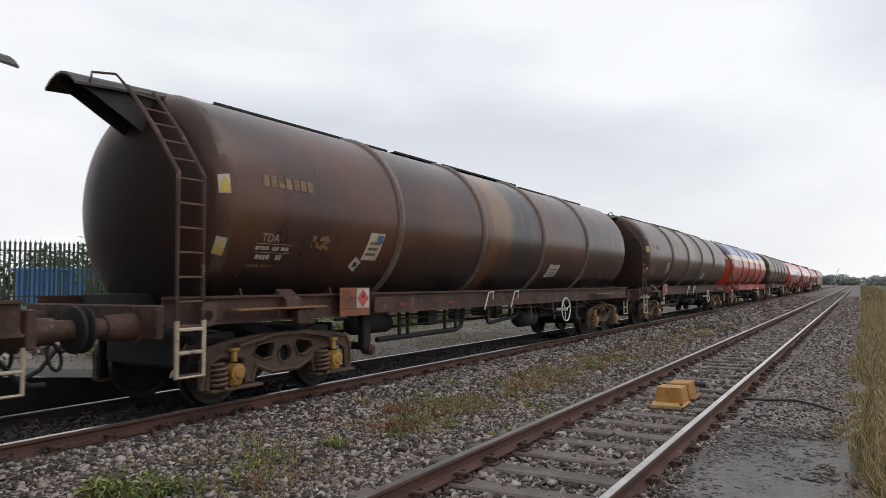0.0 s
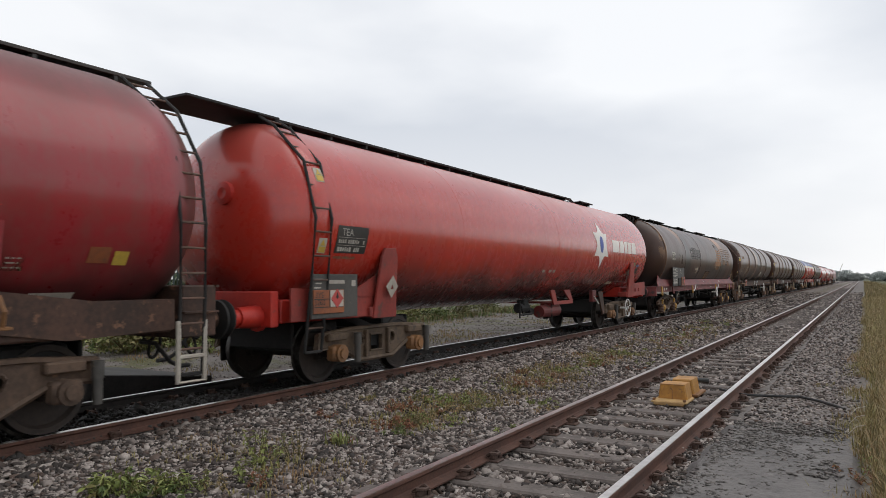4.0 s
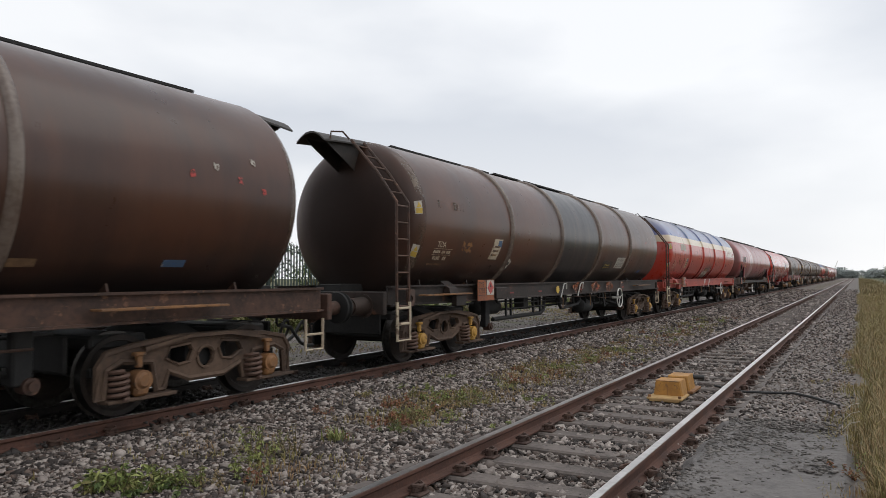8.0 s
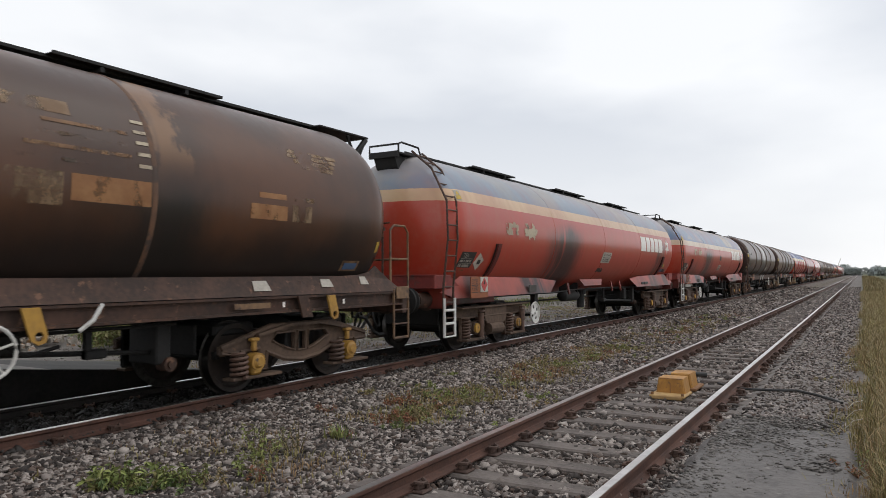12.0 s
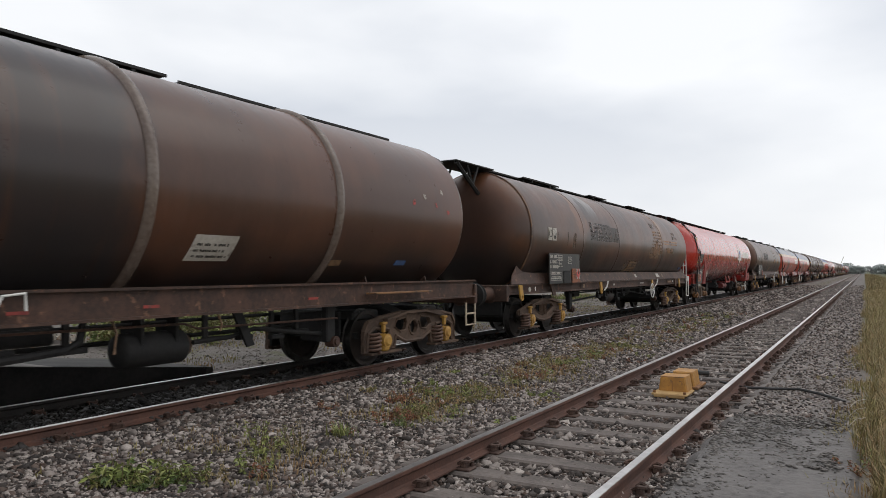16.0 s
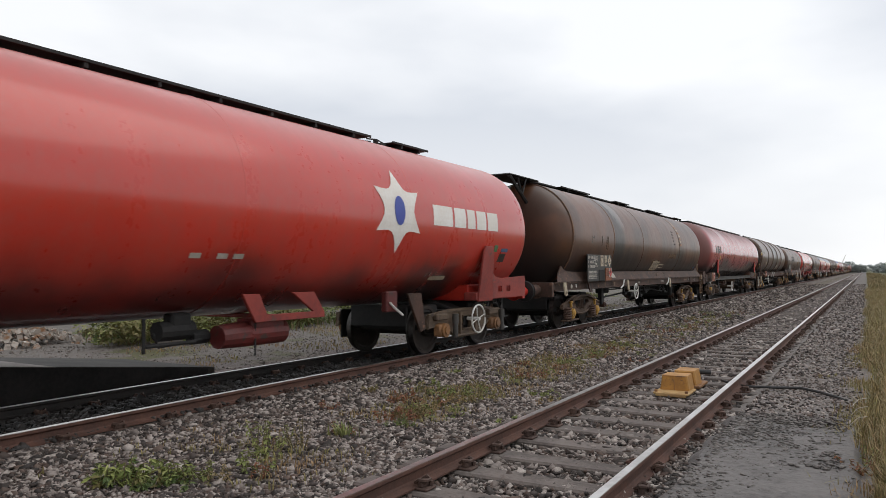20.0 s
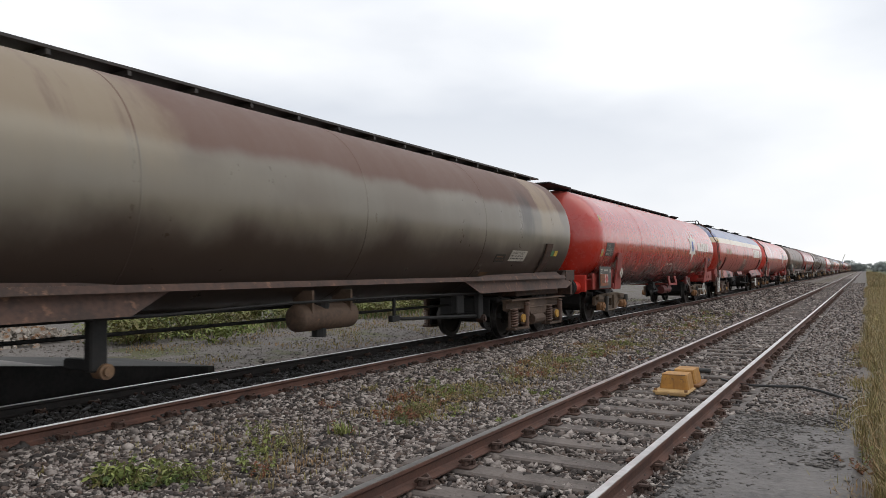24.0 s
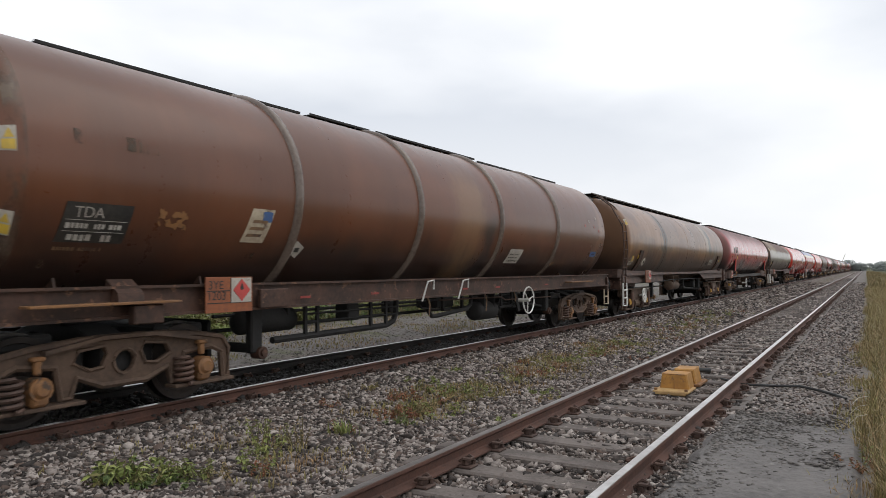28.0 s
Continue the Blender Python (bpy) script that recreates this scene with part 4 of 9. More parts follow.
def strap(tk, y, wide, z0, z1, paint, name, parent, label="", proud=0.05, hang=0.0):
    """A plate on the tank's side, following it or hanging straight down past its curve before dark webs; heights above the rails."""
    skins = []
    for i in range(7):
        z = z1 + (z0 - z1) * i / 6
        skin = math.sqrt(max(0.05, tk.radius ** 2 - (z - tk.centre) ** 2))
        skins.append((z, skin, max(skin + proud, hang - 0.008 * i) if hang else skin + proud))

    def face(bm):
        rows = []
        for i, (z, skin, x) in enumerate(skins):
            half = wide / 2 * (1.0 - 0.14 * i / 6)
            rows.append([bm.verts.new(p) for p in ((x - 0.03, y - half, z), (x, y - half, z), (x, y + half, z), (x - 0.03, y + half, z))])
        for A, B in zip(rows, rows[1:]):
            for k in range(4):
                bm.faces.new((A[k], A[(k + 1) % 4], B[(k + 1) % 4], B[k]))
        bm.faces.new(rows[0][::-1]), bm.faces.new(rows[-1])

    # Webs are black so the strap's side faces carry painted shade.
    def web(bm):
        for s in (-0.38, 0.38):
            plate(bm, [[(x - 0.03, z) for z, skin, x in skins] + [(skin - 0.05, z) for z, skin, x in skins[::-1]]], 0.02, lambda u, v, q: (u, y + s * wide + q, v))
    me = put(name, cached(("strap", y, wide, z0, z1, proud, hang, tk.half), face, paint), parent, label)
    put("web", cached(("web", y, wide, z0, z1, proud, hang, tk.half), web, "black"), me, "web plate blackened for shade")
    return me


def catwalk(wagon, y0, y1, z, w=0.34, posts=True, paint="black", t=0.022, x=0.0, lip=0.03, leg=0.08):
    """A plank of expanded metal: cross bars between two edge bars, on short legs."""
    def deck(bm):
        box(bm, (0, 0, 0), (w, y1 - y0, t * 0.5))
        for s in (-1, 1):
            box(bm, (s * w / 2, 0, lip / 2 - t / 2), (0.025, y1 - y0, lip + t / 2), 0.004)
        for i in range(int((y1 - y0) / 0.3)):
            box(bm, (0, y0 - (y0 + y1) / 2 + (i + 0.5) * 0.3, t * 0.4), (w, 0.03, t), 0.0)
    c = put("catwalk", cached(("deck", w, y0, y1, t, lip), deck, paint), wagon, "narrow dark walkway along the tank top", at=(x, (y0 + y1) / 2, z))
    if posts:
        n = max(2, int((y1 - y0) / 0.95))
        for i in range(n):
            put("bracket", cached(("bracket", w, leg), lambda bm: box(bm, (0, 0, -leg / 2), (w, 0.05, leg)), paint), c, at=(0, -(y1 - y0) / 2 + (i + 0.5) * (y1 - y0) / n, 0))


def canopy(wagon, e, tk, reach, drop, w, start, paint="dark_patch"):
    """The plate that shelters a tank end, on two gussets; e is the end."""
    top = tk.centre + tk.radius + 0.04

    def sheet(bm):
        n = 6
        rows = []
        for i in range(n + 1):
            u = -w + 2 * w * i / n
            sag = 0.16 * (u / w) ** 2
            rows.append([(u, e * start, top - sag * 0.6), (u, e * reach, top - 0.06 - sag)])
        for t in (0.0, -0.03):
            vs = [[bm.verts.new((x, y, z + t)) for x, y, z in r] for r in rows]
            for A, B in zip(vs, vs[1:]):
                bm.faces.new((A[0], A[1], B[1], B[0]))
        bm.verts.ensure_lookup_table()
        bmesh.ops.bridge_loops(bm, edges=[x for x in bm.edges if x.is_boundary])
    c = put("end_canopy", cached(("canopy", e, reach, w, start, tk.centre, tk.radius), sheet, paint), wagon, "dark plate canopy over the tank end")
    for s in (-1, 1):
        put("gusset", cached(("gusset", e, reach, drop, s, w, tk.centre, tk.radius, start), lambda bm: plate(bm, [[(e * start, top - 0.1), (e * (reach - 0.1), top - 0.16), (e * (reach - 0.22), top - 0.24), (e * (tk.half + tk.depth * 0.62), top - drop), (e * start, top - 0.35)]], 0.02, lambda u, v, q: (s * (w - 0.12) + q, u, v)), paint), c)
    return c


def under_gear(wagon, kind, long=False):
    """Brake cylinders, reservoirs, pipes and hangers between the bogies."""
    def post(y, z0, x=0.92, cap="frame"):
        put("brake_post", cached(("g_post", y, z0, x), lambda bm: (box(bm, (x, y, (z0 + 1.06) / 2), (0.13, 0.2, 1.06 - z0), 0.02), box(bm, (x - 0.25, y, z0 + 0.06), (0.5, 0.12, 0.12), 0.02)), "black"), wagon, "black brake beam hanger")
        put("hanger_pin", cached(("g_pin", y, z0, x, cap), lambda bm: (rod(bm, (x - 0.05, y + 0.06, z0), (x + 0.11, y + 0.06, z0), 0.085, 16), rod(bm, (x + 0.11, y + 0.06, z0), (x + 0.14, y + 0.06, z0), 0.05, 12)), cap, True), wagon, "round hanger pin")

    def drum(name, x, y0, y1, z, r, paint, label, hung=True):
        def make(bm):
            lathe(bm, [(y0 - 0.05, 0.0), (y0 - 0.04, r * 0.6), (y0, r * 0.94), (y0 + 0.03, r), (y1 - 0.03, r), (y1, r * 0.94), (y1 + 0.04, r * 0.6), (y1 + 0.05, 0.0)], "y", 22, (x, 0, z))
            if hung:
                for y in (y0 + 0.18, y1 - 0.18):
                    box(bm, (x, y, z + r * 0.5 + 0.1), (r * 1.9, 0.05, r + 0.2), 0.006)
        put(name, cached((name, x, y0, y1, z, r), make, paint, True), wagon, label)
    if kind == "B":
        return
    if kind == "E":
        if long:
            drum("air_reservoir", 0.8, -0.9, 0.35, 0.86, 0.2, "bogie", "brown dusty air reservoir on hangers")
        else:
            drum("air_reservoir", 0.8, -1.86, -0.82, 0.93, 0.15, "black", "black air reservoir on hangers")
        put("strainer", cached("e_drum", lambda bm: (rod(bm, (0.8, -0.38, 0.56), (0.8, -0.38, 1.08), 0.11, 14), rod(bm, (0.8, -0.38, 0.94), (0.8, -0.38, 1.1), 0.16, 14), tube(bm, [(0.8, -0.8, 0.96), (0.8, -0.5, 0.9), (0.8, -0.2, 0.95), (0.8, 0.5, 1.12)], 0.02, 6)), "black"), wagon)
        put("train_pipe", cached("e_pipe", lambda bm: (tube(bm, [(1.0, -5.0, 1.06), (1.0, -3.2, 1.05), (1.0, -1.2, 1.1), (1.0, 1.6, 1.1), (1.0, 4.9, 1.06)], 0.022, 6), rod(bm, (0.1, -5.2, 0.8), (0.1, 5.2, 0.8), 0.025, 8)), "black"), wagon)
        post(-4.05, 0.5, cap="ochre_mark"), post(4.5, 0.54)
        put("pull_rod", cached("e_pull", lambda bm: (tube(bm, [(0.9, 1.45, 1.1), (0.9, 1.45, 0.74), (0.9, 1.7, 0.7), (0.9, 4.4, 0.6)], 0.035, 6), box(bm, (0.9, 1.45, 0.72), (0.1, 0.22, 0.1), 0.01), box(bm, (0.85, 3.75, 0.86), (0.14, 0.3, 0.36), 0.02)), "black"), wagon)
        return
    if kind == "F":
        put("cylinder_bracket", cached("f_brkt", lambda bm: (plate(bm, [[(-0.3, 1.1), (0.62, 1.1), (0.66, 0.92), (0.5, 0.84), (-0.3, 0.84)]], 0.5, lambda u, v, q: (0.84 + q, u, v)), *[box(bm, (1.1, y, 0.97), (0.05, 0.035, 0.24), 0.004) for y in (-0.25, 0.0, 0.25, 0.5)]), "bogie"), wagon, "ribbed brown cylinder bracket")
        put("brake_cylinder", cached("f_cyl", lambda bm: (rod(bm, (0.3, 0.35, 0.64), (1.0, 0.35, 0.64), 0.2, 20), rod(bm, (1.0, 0.35, 0.64), (1.04, 0.35, 0.64), 0.17, 20), rod(bm, (0.7, 0.5, 0.6), (0.7, 0.85, 0.6), 0.05, 8)), "bogie", True), wagon, "rust-brown brake cylinder")
        put("lever_guide", cached("f_guide", lambda bm: (box(bm, (1.0, -1.1, 0.62), (0.08, 1.3, 0.06), 0.01), tube(bm, [(1.05, -0.5, 0.72), (1.05, -0.9, 0.62), (1.05, -0.5, 0.54)], 0.028, 6), box(bm, (0.6, -1.4, 0.8), (0.5, 0.9, 0.22), 0.03)), "frame"), wagon)
        put("pipework", cached("f_pipes", lambda bm: (tube(bm, [(0.9, 0.8, 1.0), (0.9, 0.86, 0.74), (0.9, 1.6, 0.72), (0.9, 2.7, 0.61), (0.9, 2.85, 0.7)], 0.025, 6), tube(bm, [(0.9, 0.5, 0.92), (0.9, 3.4, 0.9)], 0.022, 6), tube(bm, [(0.7, -5.4, 0.76), (0.7, 5.4, 0.78)], 0.024, 6)), "black"), wagon)
        for y in (1.2, 1.72, 2.24):
            put("guard_loop", cached("f_loop", lambda bm: (box(bm, (0.88, 0, 0.88), (0.05, 0.07, 0.42), 0.006), box(bm, (0.88, 0.12, 0.69), (0.05, 0.28, 0.05), 0.006)), "black"), wagon, at=(0, y, 0))
        drum("air_reservoir", 0.4, 1.3, 2.5, 0.92, 0.16, "black", "black air reservoir")
        post(4.35, 0.52), post(-4.3, 0.52)
        return
    if kind == "C":
        post(-4.4, 0.52), post(4.45, 0.52)
        put("train_pipe", cached("c_pipe", lambda bm: (tube(bm, [(1.0, -4.6, 0.96), (1.0, 4.6, 0.98)], 0.022, 6), tube(bm, [(0.8, -4.6, 1.02), (0.8, -0.6, 0.98), (0.8, 4.6, 1.02)], 0.03, 6)), "black"), wagon)
        drum("air_reservoir", 0.7, -0.85, -0.15, 0.76, 0.17, "frame_sooty", "sooty brown air reservoir")
        for y, z0 in ((-1.8, 0.74), (-1.1, 0.66), (0.12, 0.6), (0.75, 0.72), (3.6, 0.66)):
            put("brake_hanger", cached(("c_hang", z0), lambda bm: (box(bm, (0.85, 0, (z0 + 1.06) / 2), (0.06, 0.08, 1.06 - z0), 0.006), box(bm, (0.85, 0.08, z0 + 0.05), (0.12, 0.24, 0.1), 0.015)), "black"), wagon, at=(0, y, 0))
        put("brake_rigging", cached("c_rig", lambda bm: tube(bm, [(0.8, -4.4, 0.7), (0.8, -1.8, 0.8), (0.8, 0.4, 0.84), (0.8, 2.0, 0.84), (0.8, 4.4, 0.66)], 0.028, 8), "black", True), wagon, "black brake pull rod")
        drum("brake_cylinder", 0.5, 1.75, 2.35, 0.88, 0.17, "black", "black brake cylinder")
        put("valve", cached("c_valve", lambda bm: (box(bm, (0.85, 2.75, 0.92), (0.2, 0.26, 0.26), 0.03), tube(bm, [(0.95, 2.7, 0.9), (1.02, 2.75, 0.84), (1.02, 2.9, 0.78), (1.02, 3.2, 0.84)], 0.02, 6)), "black"), wagon)
        put("relay_box", cached("c_relay", lambda bm: box(bm, (0.6, -3.3, 0.93), (0.3, 0.5, 0.2), 0.03), "black"), wagon)
        return
    post(-4.9, 0.46), post(4.95, 0.5)
    drum("air_reservoir", 0.72, -5.0, -4.02, 0.86, 0.17, "black", "black air reservoir")
    put("guard_rail", cached("g_rail", lambda bm: tube(bm, [(0.95, -4.6, 0.6), (0.95, -1.95, 0.62), (0.95, -1.74, 0.68), (0.95, -1.66, 0.82), (0.95, -1.64, 1.06)], 0.048, 8), "black", True), wagon, "thick black guard rail")
    put("pipework", cached("g_pipes", lambda bm: (tube(bm, [(0.97, -4.0, 0.92), (0.97, -1.0, 0.92)], 0.018, 6), tube(bm, [(0.97, -4.0, 0.8), (0.97, -1.7, 0.8)], 0.018, 6), tube(bm, [(0.7, -5.4, 0.96), (0.7, 5.4, 0.96)], 0.024, 6), tube(bm, [(1.02, -1.1, 1.0), (1.02, -0.95, 0.86), (1.02, -0.5, 0.82)], 0.016, 6)), "black"), wagon)
    for y in (-3.96, -3.7, -2.4, -1.98):
        put("upright", cached("g_upright", lambda bm: box(bm, (0.97, 0, 0.83), (0.045, 0.06, 0.48), 0.005), "black"), wagon, at=(0, y, 0))
    put("valve_box", cached("g_vbox", lambda bm: box(bm, (0.85, -2.85, 0.9), (0.26, 0.3, 0.28), 0.02), "black"), wagon)
    put("relay_valve", cached("g_relay", lambda bm: box(bm, (0.6, -1.35, 0.9), (0.2, 0.26, 0.2), 0.02), "black"), wagon)
    for y, z0 in ((0.2, 0.74), (0.95, 0.7), (2.75, 0.68), (3.3, 0.66), (3.9, 0.62), (4.4, 0.66)):
        put("brake_hanger", cached(("g_hang", z0), lambda bm: (box(bm, (0.78, 0, (z0 + 1.06) / 2), (0.05, 0.07, 1.06 - z0), 0.006), box(bm, (0.78, 0.1, z0 + 0.03), (0.09, 0.26, 0.06), 0.01)), "black"), wagon, at=(0, y, 0))
    put("brake_rigging", cached("g_rig", lambda bm: tube(bm, [(0.86, 2.5, 0.7), (0.86, 3.1, 0.72), (0.86, 3.5, 0.8), (0.86, 4.9, 0.62)], 0.03, 8), "black", True), wagon, "black brake pull rod")
    put("brake_lever", cached("g_blev", lambda bm: plate(bm, [[(3.05, 1.04), (3.2, 1.04), (3.42, 0.6), (3.3, 0.58)]], 0.04, lambda u, v, q: (0.94 + q, u, v), 0.006), "black"), wagon)
    put("pipe_run", cached("g_run", lambda bm: tube(bm, [(1.06, -0.4, 0.98), (1.06, 2.2, 0.95), (1.06, 2.4, 0.88), (1.06, 5.0, 0.86)], 0.016, 6), "frame"), wagon)
    put("guard_loop", cached("g_loop", lambda bm: tube(bm, [(0.95, -0.62, 1.05), (0.95, -0.6, 0.78), (0.95, -0.5, 0.69), (0.95, -0.35, 0.68), (0.95, 0.85, 0.76), (0.95, 1.0, 0.84), (0.95, 1.04, 1.05)], 0.042, 8), "black", True), wagon, "black safety loop under the frame")
    drum("brake_cylinder", 0.68, 1.62, 2.45, 0.66, 0.2, "black", "black brake cylinder")
    put("cylinder_cap", cached("g_cap", lambda bm: rod(bm, (0.68, 2.46, 0.66), (0.68, 2.53, 0.66), 0.13, 16), "bogie", True), wagon)
    for y, z in ((-1.0, 0.72), (1.2, 0.7), (2.6, 0.84)):
        put("release_lever", cached(("g_lever", z), lambda bm: tube(bm, [(1.18, 0, 1.06), (1.2, 0.05, 0.92), (1.2, 0.02, z)], 0.014, 6), "ochre_mark"), wagon, "pale release lever", at=(0, y, 0))
    put("pull_rod", cached("g_pull", lambda bm: (rod(bm, (0.0, -5.2, 0.7), (0.0, 5.2, 0.7), 0.03, 8), box(bm, (0.35, 0.6, 0.9), (0.5, 0.7, 0.22), 0.03)), "black"), wagon)


def wagon_base(label, group="tank wagons of the train"):
    return tagged(new("tank_wagon"), label, "tank wagon", group)


def end_steps(wagon, x, y, z0, z1, w, paint, out=0.0):
    def make(bm):
        tube(bm, [(0, 0, z1), (out, 0, z0), (out, w, z0), (0, w, z1)], 0.022, 6)
        rod(bm, (out * 0.5, 0, (z0 + z1) / 2), (out * 0.5, w, (z0 + z1) / 2), 0.018, 6)
    put("end_step", cached(("step", z0, z1, w, out), make, paint, True), wagon, at=(x, y, 0))


def solebars(wagon, half, z0, z1, x, paint):
    for s in (-1, 1):
        def make(bm):
            plate(bm, [[(0, z0), (0, z0 + 0.03), (-0.06, z0 + 0.03), (-0.06, z1 - 0.03), (0, z1 - 0.03), (0, z1), (-0.09, z1), (-0.09, z0)]], 2 * half, lambda u, v, q: (s * (x + u), q, v))
        put("solebar", cached(("solebar", half, z0, z1, x, s), make, paint), wagon)
    def sill(bm):
        box(bm, (0, 0, (z0 + z1) / 2 + 0.05), (0.5, 2 * half, 0.3), 0.01)
        for i in range(9):
            box(bm, (0, -half + (i + 0.5) * 2 * half / 9, (z0 + z1) / 2), (2 * x - 0.2, 0.09, z1 - z0 - 0.02))
    put("centre_sill", cached(("sill", half, z0, z1), sill, "black"), wagon)


def headstocks(wagon, ends, z0, z1, w, paint, deep=0.14):
    for e in (-1, 1):
        y = ends[(e + 1) // 2] - 0.70
        put("headstock", cached(("headstock", z0, z1, w, deep), lambda bm: box(bm, (0, 0, (z0 + z1) / 2), (w, deep, z1 - z0), 0.015), paint), wagon, at=(0, e * y, 0))


def star(tk, y, z, size, wagon, eye, inner=0.42):
    """The six-pointed device with hollow sides."""
    pts = []
    for i in range(6):
        a = math.pi / 2 + i * math.tau / 6
        pts.append((y + size * 1.02 * math.cos(a), z + size * math.sin(a)))
        for f, k in ((0.14, 0.76), (0.3, 0.63), (0.5, 0.585), (0.7, 0.63), (0.86, 0.76)):
            b = a + f * math.tau / 6
            pts.append((y + size * 1.02 * k * math.cos(b), z + size * k * math.sin(b)))
    if eye == "hole":
        decal_shape(tk, [pts, circle(y, z, size * 0.27, 16)], "white_mark", "star_device", wagon, "white painted star")
    else:
        decal_shape(tk, [pts], "white_mark", "star_device", wagon, "white painted star with a blue oval")
        decal_shape(tk, [[(y + u * size * 0.21, z + v * size * 0.34) for u, v in circle(0, 0, 1, 20)]], "blue_mark", "blue_oval", wagon, "blue oval", out=0.014)


def torn(tk, y0, y1, z0, z1, material, parent, seed, label="", keep=0.62, out=0.008):
    """Ragged scraps left of a sticker or a paint film."""
    rnd = random.Random(seed)
    bm, nu, nv = bmesh.new(), 14, 8
    grid = [[bm.verts.new(tk.on(y0 + (y1 - y0) * (i + 0.5 * rnd.uniform(-1, 1)) / nu, z0 + (z1 - z0) * (j + 0.5 * rnd.uniform(-1, 1)) / nv, out)) for i in range(nu + 1)] for j in range(nv + 1)]
    shift = 40 * rnd.random()
    for j in range(nv):
        for i in range(nu):
            edge = 0.25 * (i in (0, nu - 1)) + 0.25 * (j in (0, nv - 1))
            if vnoise((i * 0.31 + shift, j * 0.42, shift)) * 0.8 + keep - edge > 0.5:
                bm.faces.new((grid[j][i], grid[j][i + 1], grid[j + 1][i + 1], grid[j + 1][i]))
    bmesh.ops.delete(bm, geom=[v for v in bm.verts if not v.link_faces], context="VERTS")
    return part("torn_film", bm, material, parent, label)


def letter_blocks(tk, y, z, sizes, gap, wagon, material="white_mark"):
    """A painted trade name as plain upright blocks."""
    for w, h in sizes:
        decal(tk, y, y + w, z, z + h, material, "painted_block", wagon, "plain white painted block")
        y += w + gap


def ribbed_wagon(label, paint, code="TDA", frame_paint="frame", trade=False, bar_paint="yellow", panel="plate_black", blue=False, hand_y=2.95, boarded=False, swap=False, rusted=False, step_paint="cream_mark", ends=(9.75, 9.75)):
    """Long tank with four hoops, end canopies, thin solebar and cast bogies."""
    w = wagon_base(label)
    tk = Tank(1.45, 2.57, 8.12, 0.0, knuckle=0.28)
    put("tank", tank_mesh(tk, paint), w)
    for y in (-4.6, -1.6, 1.48, 4.6):
        put("hoop", ring_mesh(tk, 0.15, 0.055, "hoop" if "brown" in paint else paint, True), w, at=(0, y, 0))
    top = tk.centre + tk.radius
    catwalk(w, -7.4, -3.2, top + 0.035, 0.36), catwalk(w, -3.0, -1.4, top + 0.05, 0.42), catwalk(w, -1.2, 2.6, top + 0.06, 0.42), catwalk(w, 2.8, 7.6, top + 0.035, 0.36)
    put("hatch", cached("hatch", lambda bm: (rod(bm, (0, 0, 0), (0, 0, 0.06), 0.3, 20), rod(bm, (0, 0, 0.06), (0, 0, 0.09), 0.34, 20)), "black", True), w, at=(-0.1, 0.4, top - 0.02))
    for e in (-1, 1):
        canopy(w, e, tk, 9.5 if e < 0 else 9.42, 0.66, 0.30, 7.9, "dark_patch")
        if "brown" in paint:
            worn_edge(tk, e, w)
    put("hand_rail", cached(("rail", top), lambda bm: tube(bm, [(0.27, -9.3, top - 0.14), (0.27, -9.28, top - 0.02), (0.28, -8.98, top + 0.03), (0.36, -8.9, top - 0.1)], 0.016, 6), "frame"), w)
    lx = 1.36
    ladder(w, [(lx, -8.93, 0.50), (lx, -8.93, 2.78), (0.98, -8.94, 3.3), (0.42, -8.92, 3.9)], 0.36, 13, "frame", bar=0.026)
    solebars(w, 9.0, 1.05, 1.39, 1.28, frame_paint)
    if rusted:
        for k, (y, b) in enumerate(((0.0, 0.85), (1.45, 0.8), (2.75, 0.7), (4.1, 0.35))):
            put("rust_patch", cached(("rust_patch", k), lambda bm: plate(bm, [[(b / 2 * math.cos(a) * (1 + 0.2 * math.sin(3 * a + k)), 1.22 + 0.14 * math.sin(a) * (1 + 0.15 * math.sin(5 * a + k))) for a in [math.tau * i / 22 for i in range(22)]]], 0.004, lambda u, v, q: (1.284 + q, u, v)), "rust_glow"), w, "bright orange rust patch on the solebar", at=(0, y, 0))
        put("yellow_spot", cached("y_spot", lambda bm: rod(bm, (1.284, 0, 1.2), (1.292, 0, 1.2), 0.1, 18), "sticker_yellow"), w, "round yellow spot on the solebar", at=(0, -1.55, 0))
    headstocks(w, ends, 0.92, 1.3, 2.56, frame_paint, 0.1)
    for e in (-1, 1):
        def cradle(bm):
            plate(bm, [[(-1.05, 1.2), *[(1.44 * math.cos(a), 2.57 + 1.44 * math.sin(a)) for a in [math.pi * (1.27 + 0.46 * i / 14) for i in range(15)]], (1.05, 1.2)]], 0.03, lambda u, v, q: (u, q, v))
        for d in (-0.9, 0.9):
            put("saddle", cached("cradle_ribbed", cradle, frame_paint), w, at=(0, e * 6.72 + d, 0))
        if e < 0:
            put("shelf_box", cached("shelfbox", lambda bm: (box(bm, (1.36, 0.45, 1.09), (0.12, 0.36, 0.2), 0.012), plate(bm, [[(1.1, 1.2), (1.36, 1.2), (1.34, 1.32), (1.14, 1.46)]], 0.3, lambda u, v, q: (u, 0.28 + q, v))), frame_paint), w, at=(0, -7.3, 0))
        put("bogie_shelf", cached("shelf", lambda bm: box(bm, (1.37, 0, 1.215), (0.2, 1.64, 0.026), 0.005), "orange_box"), w, "tan-brown board over the bogie", at=(0, -7.3 if e < 0 else 6.25, 0))
    eyes = [circle(0, 0, 0.065, 12)]
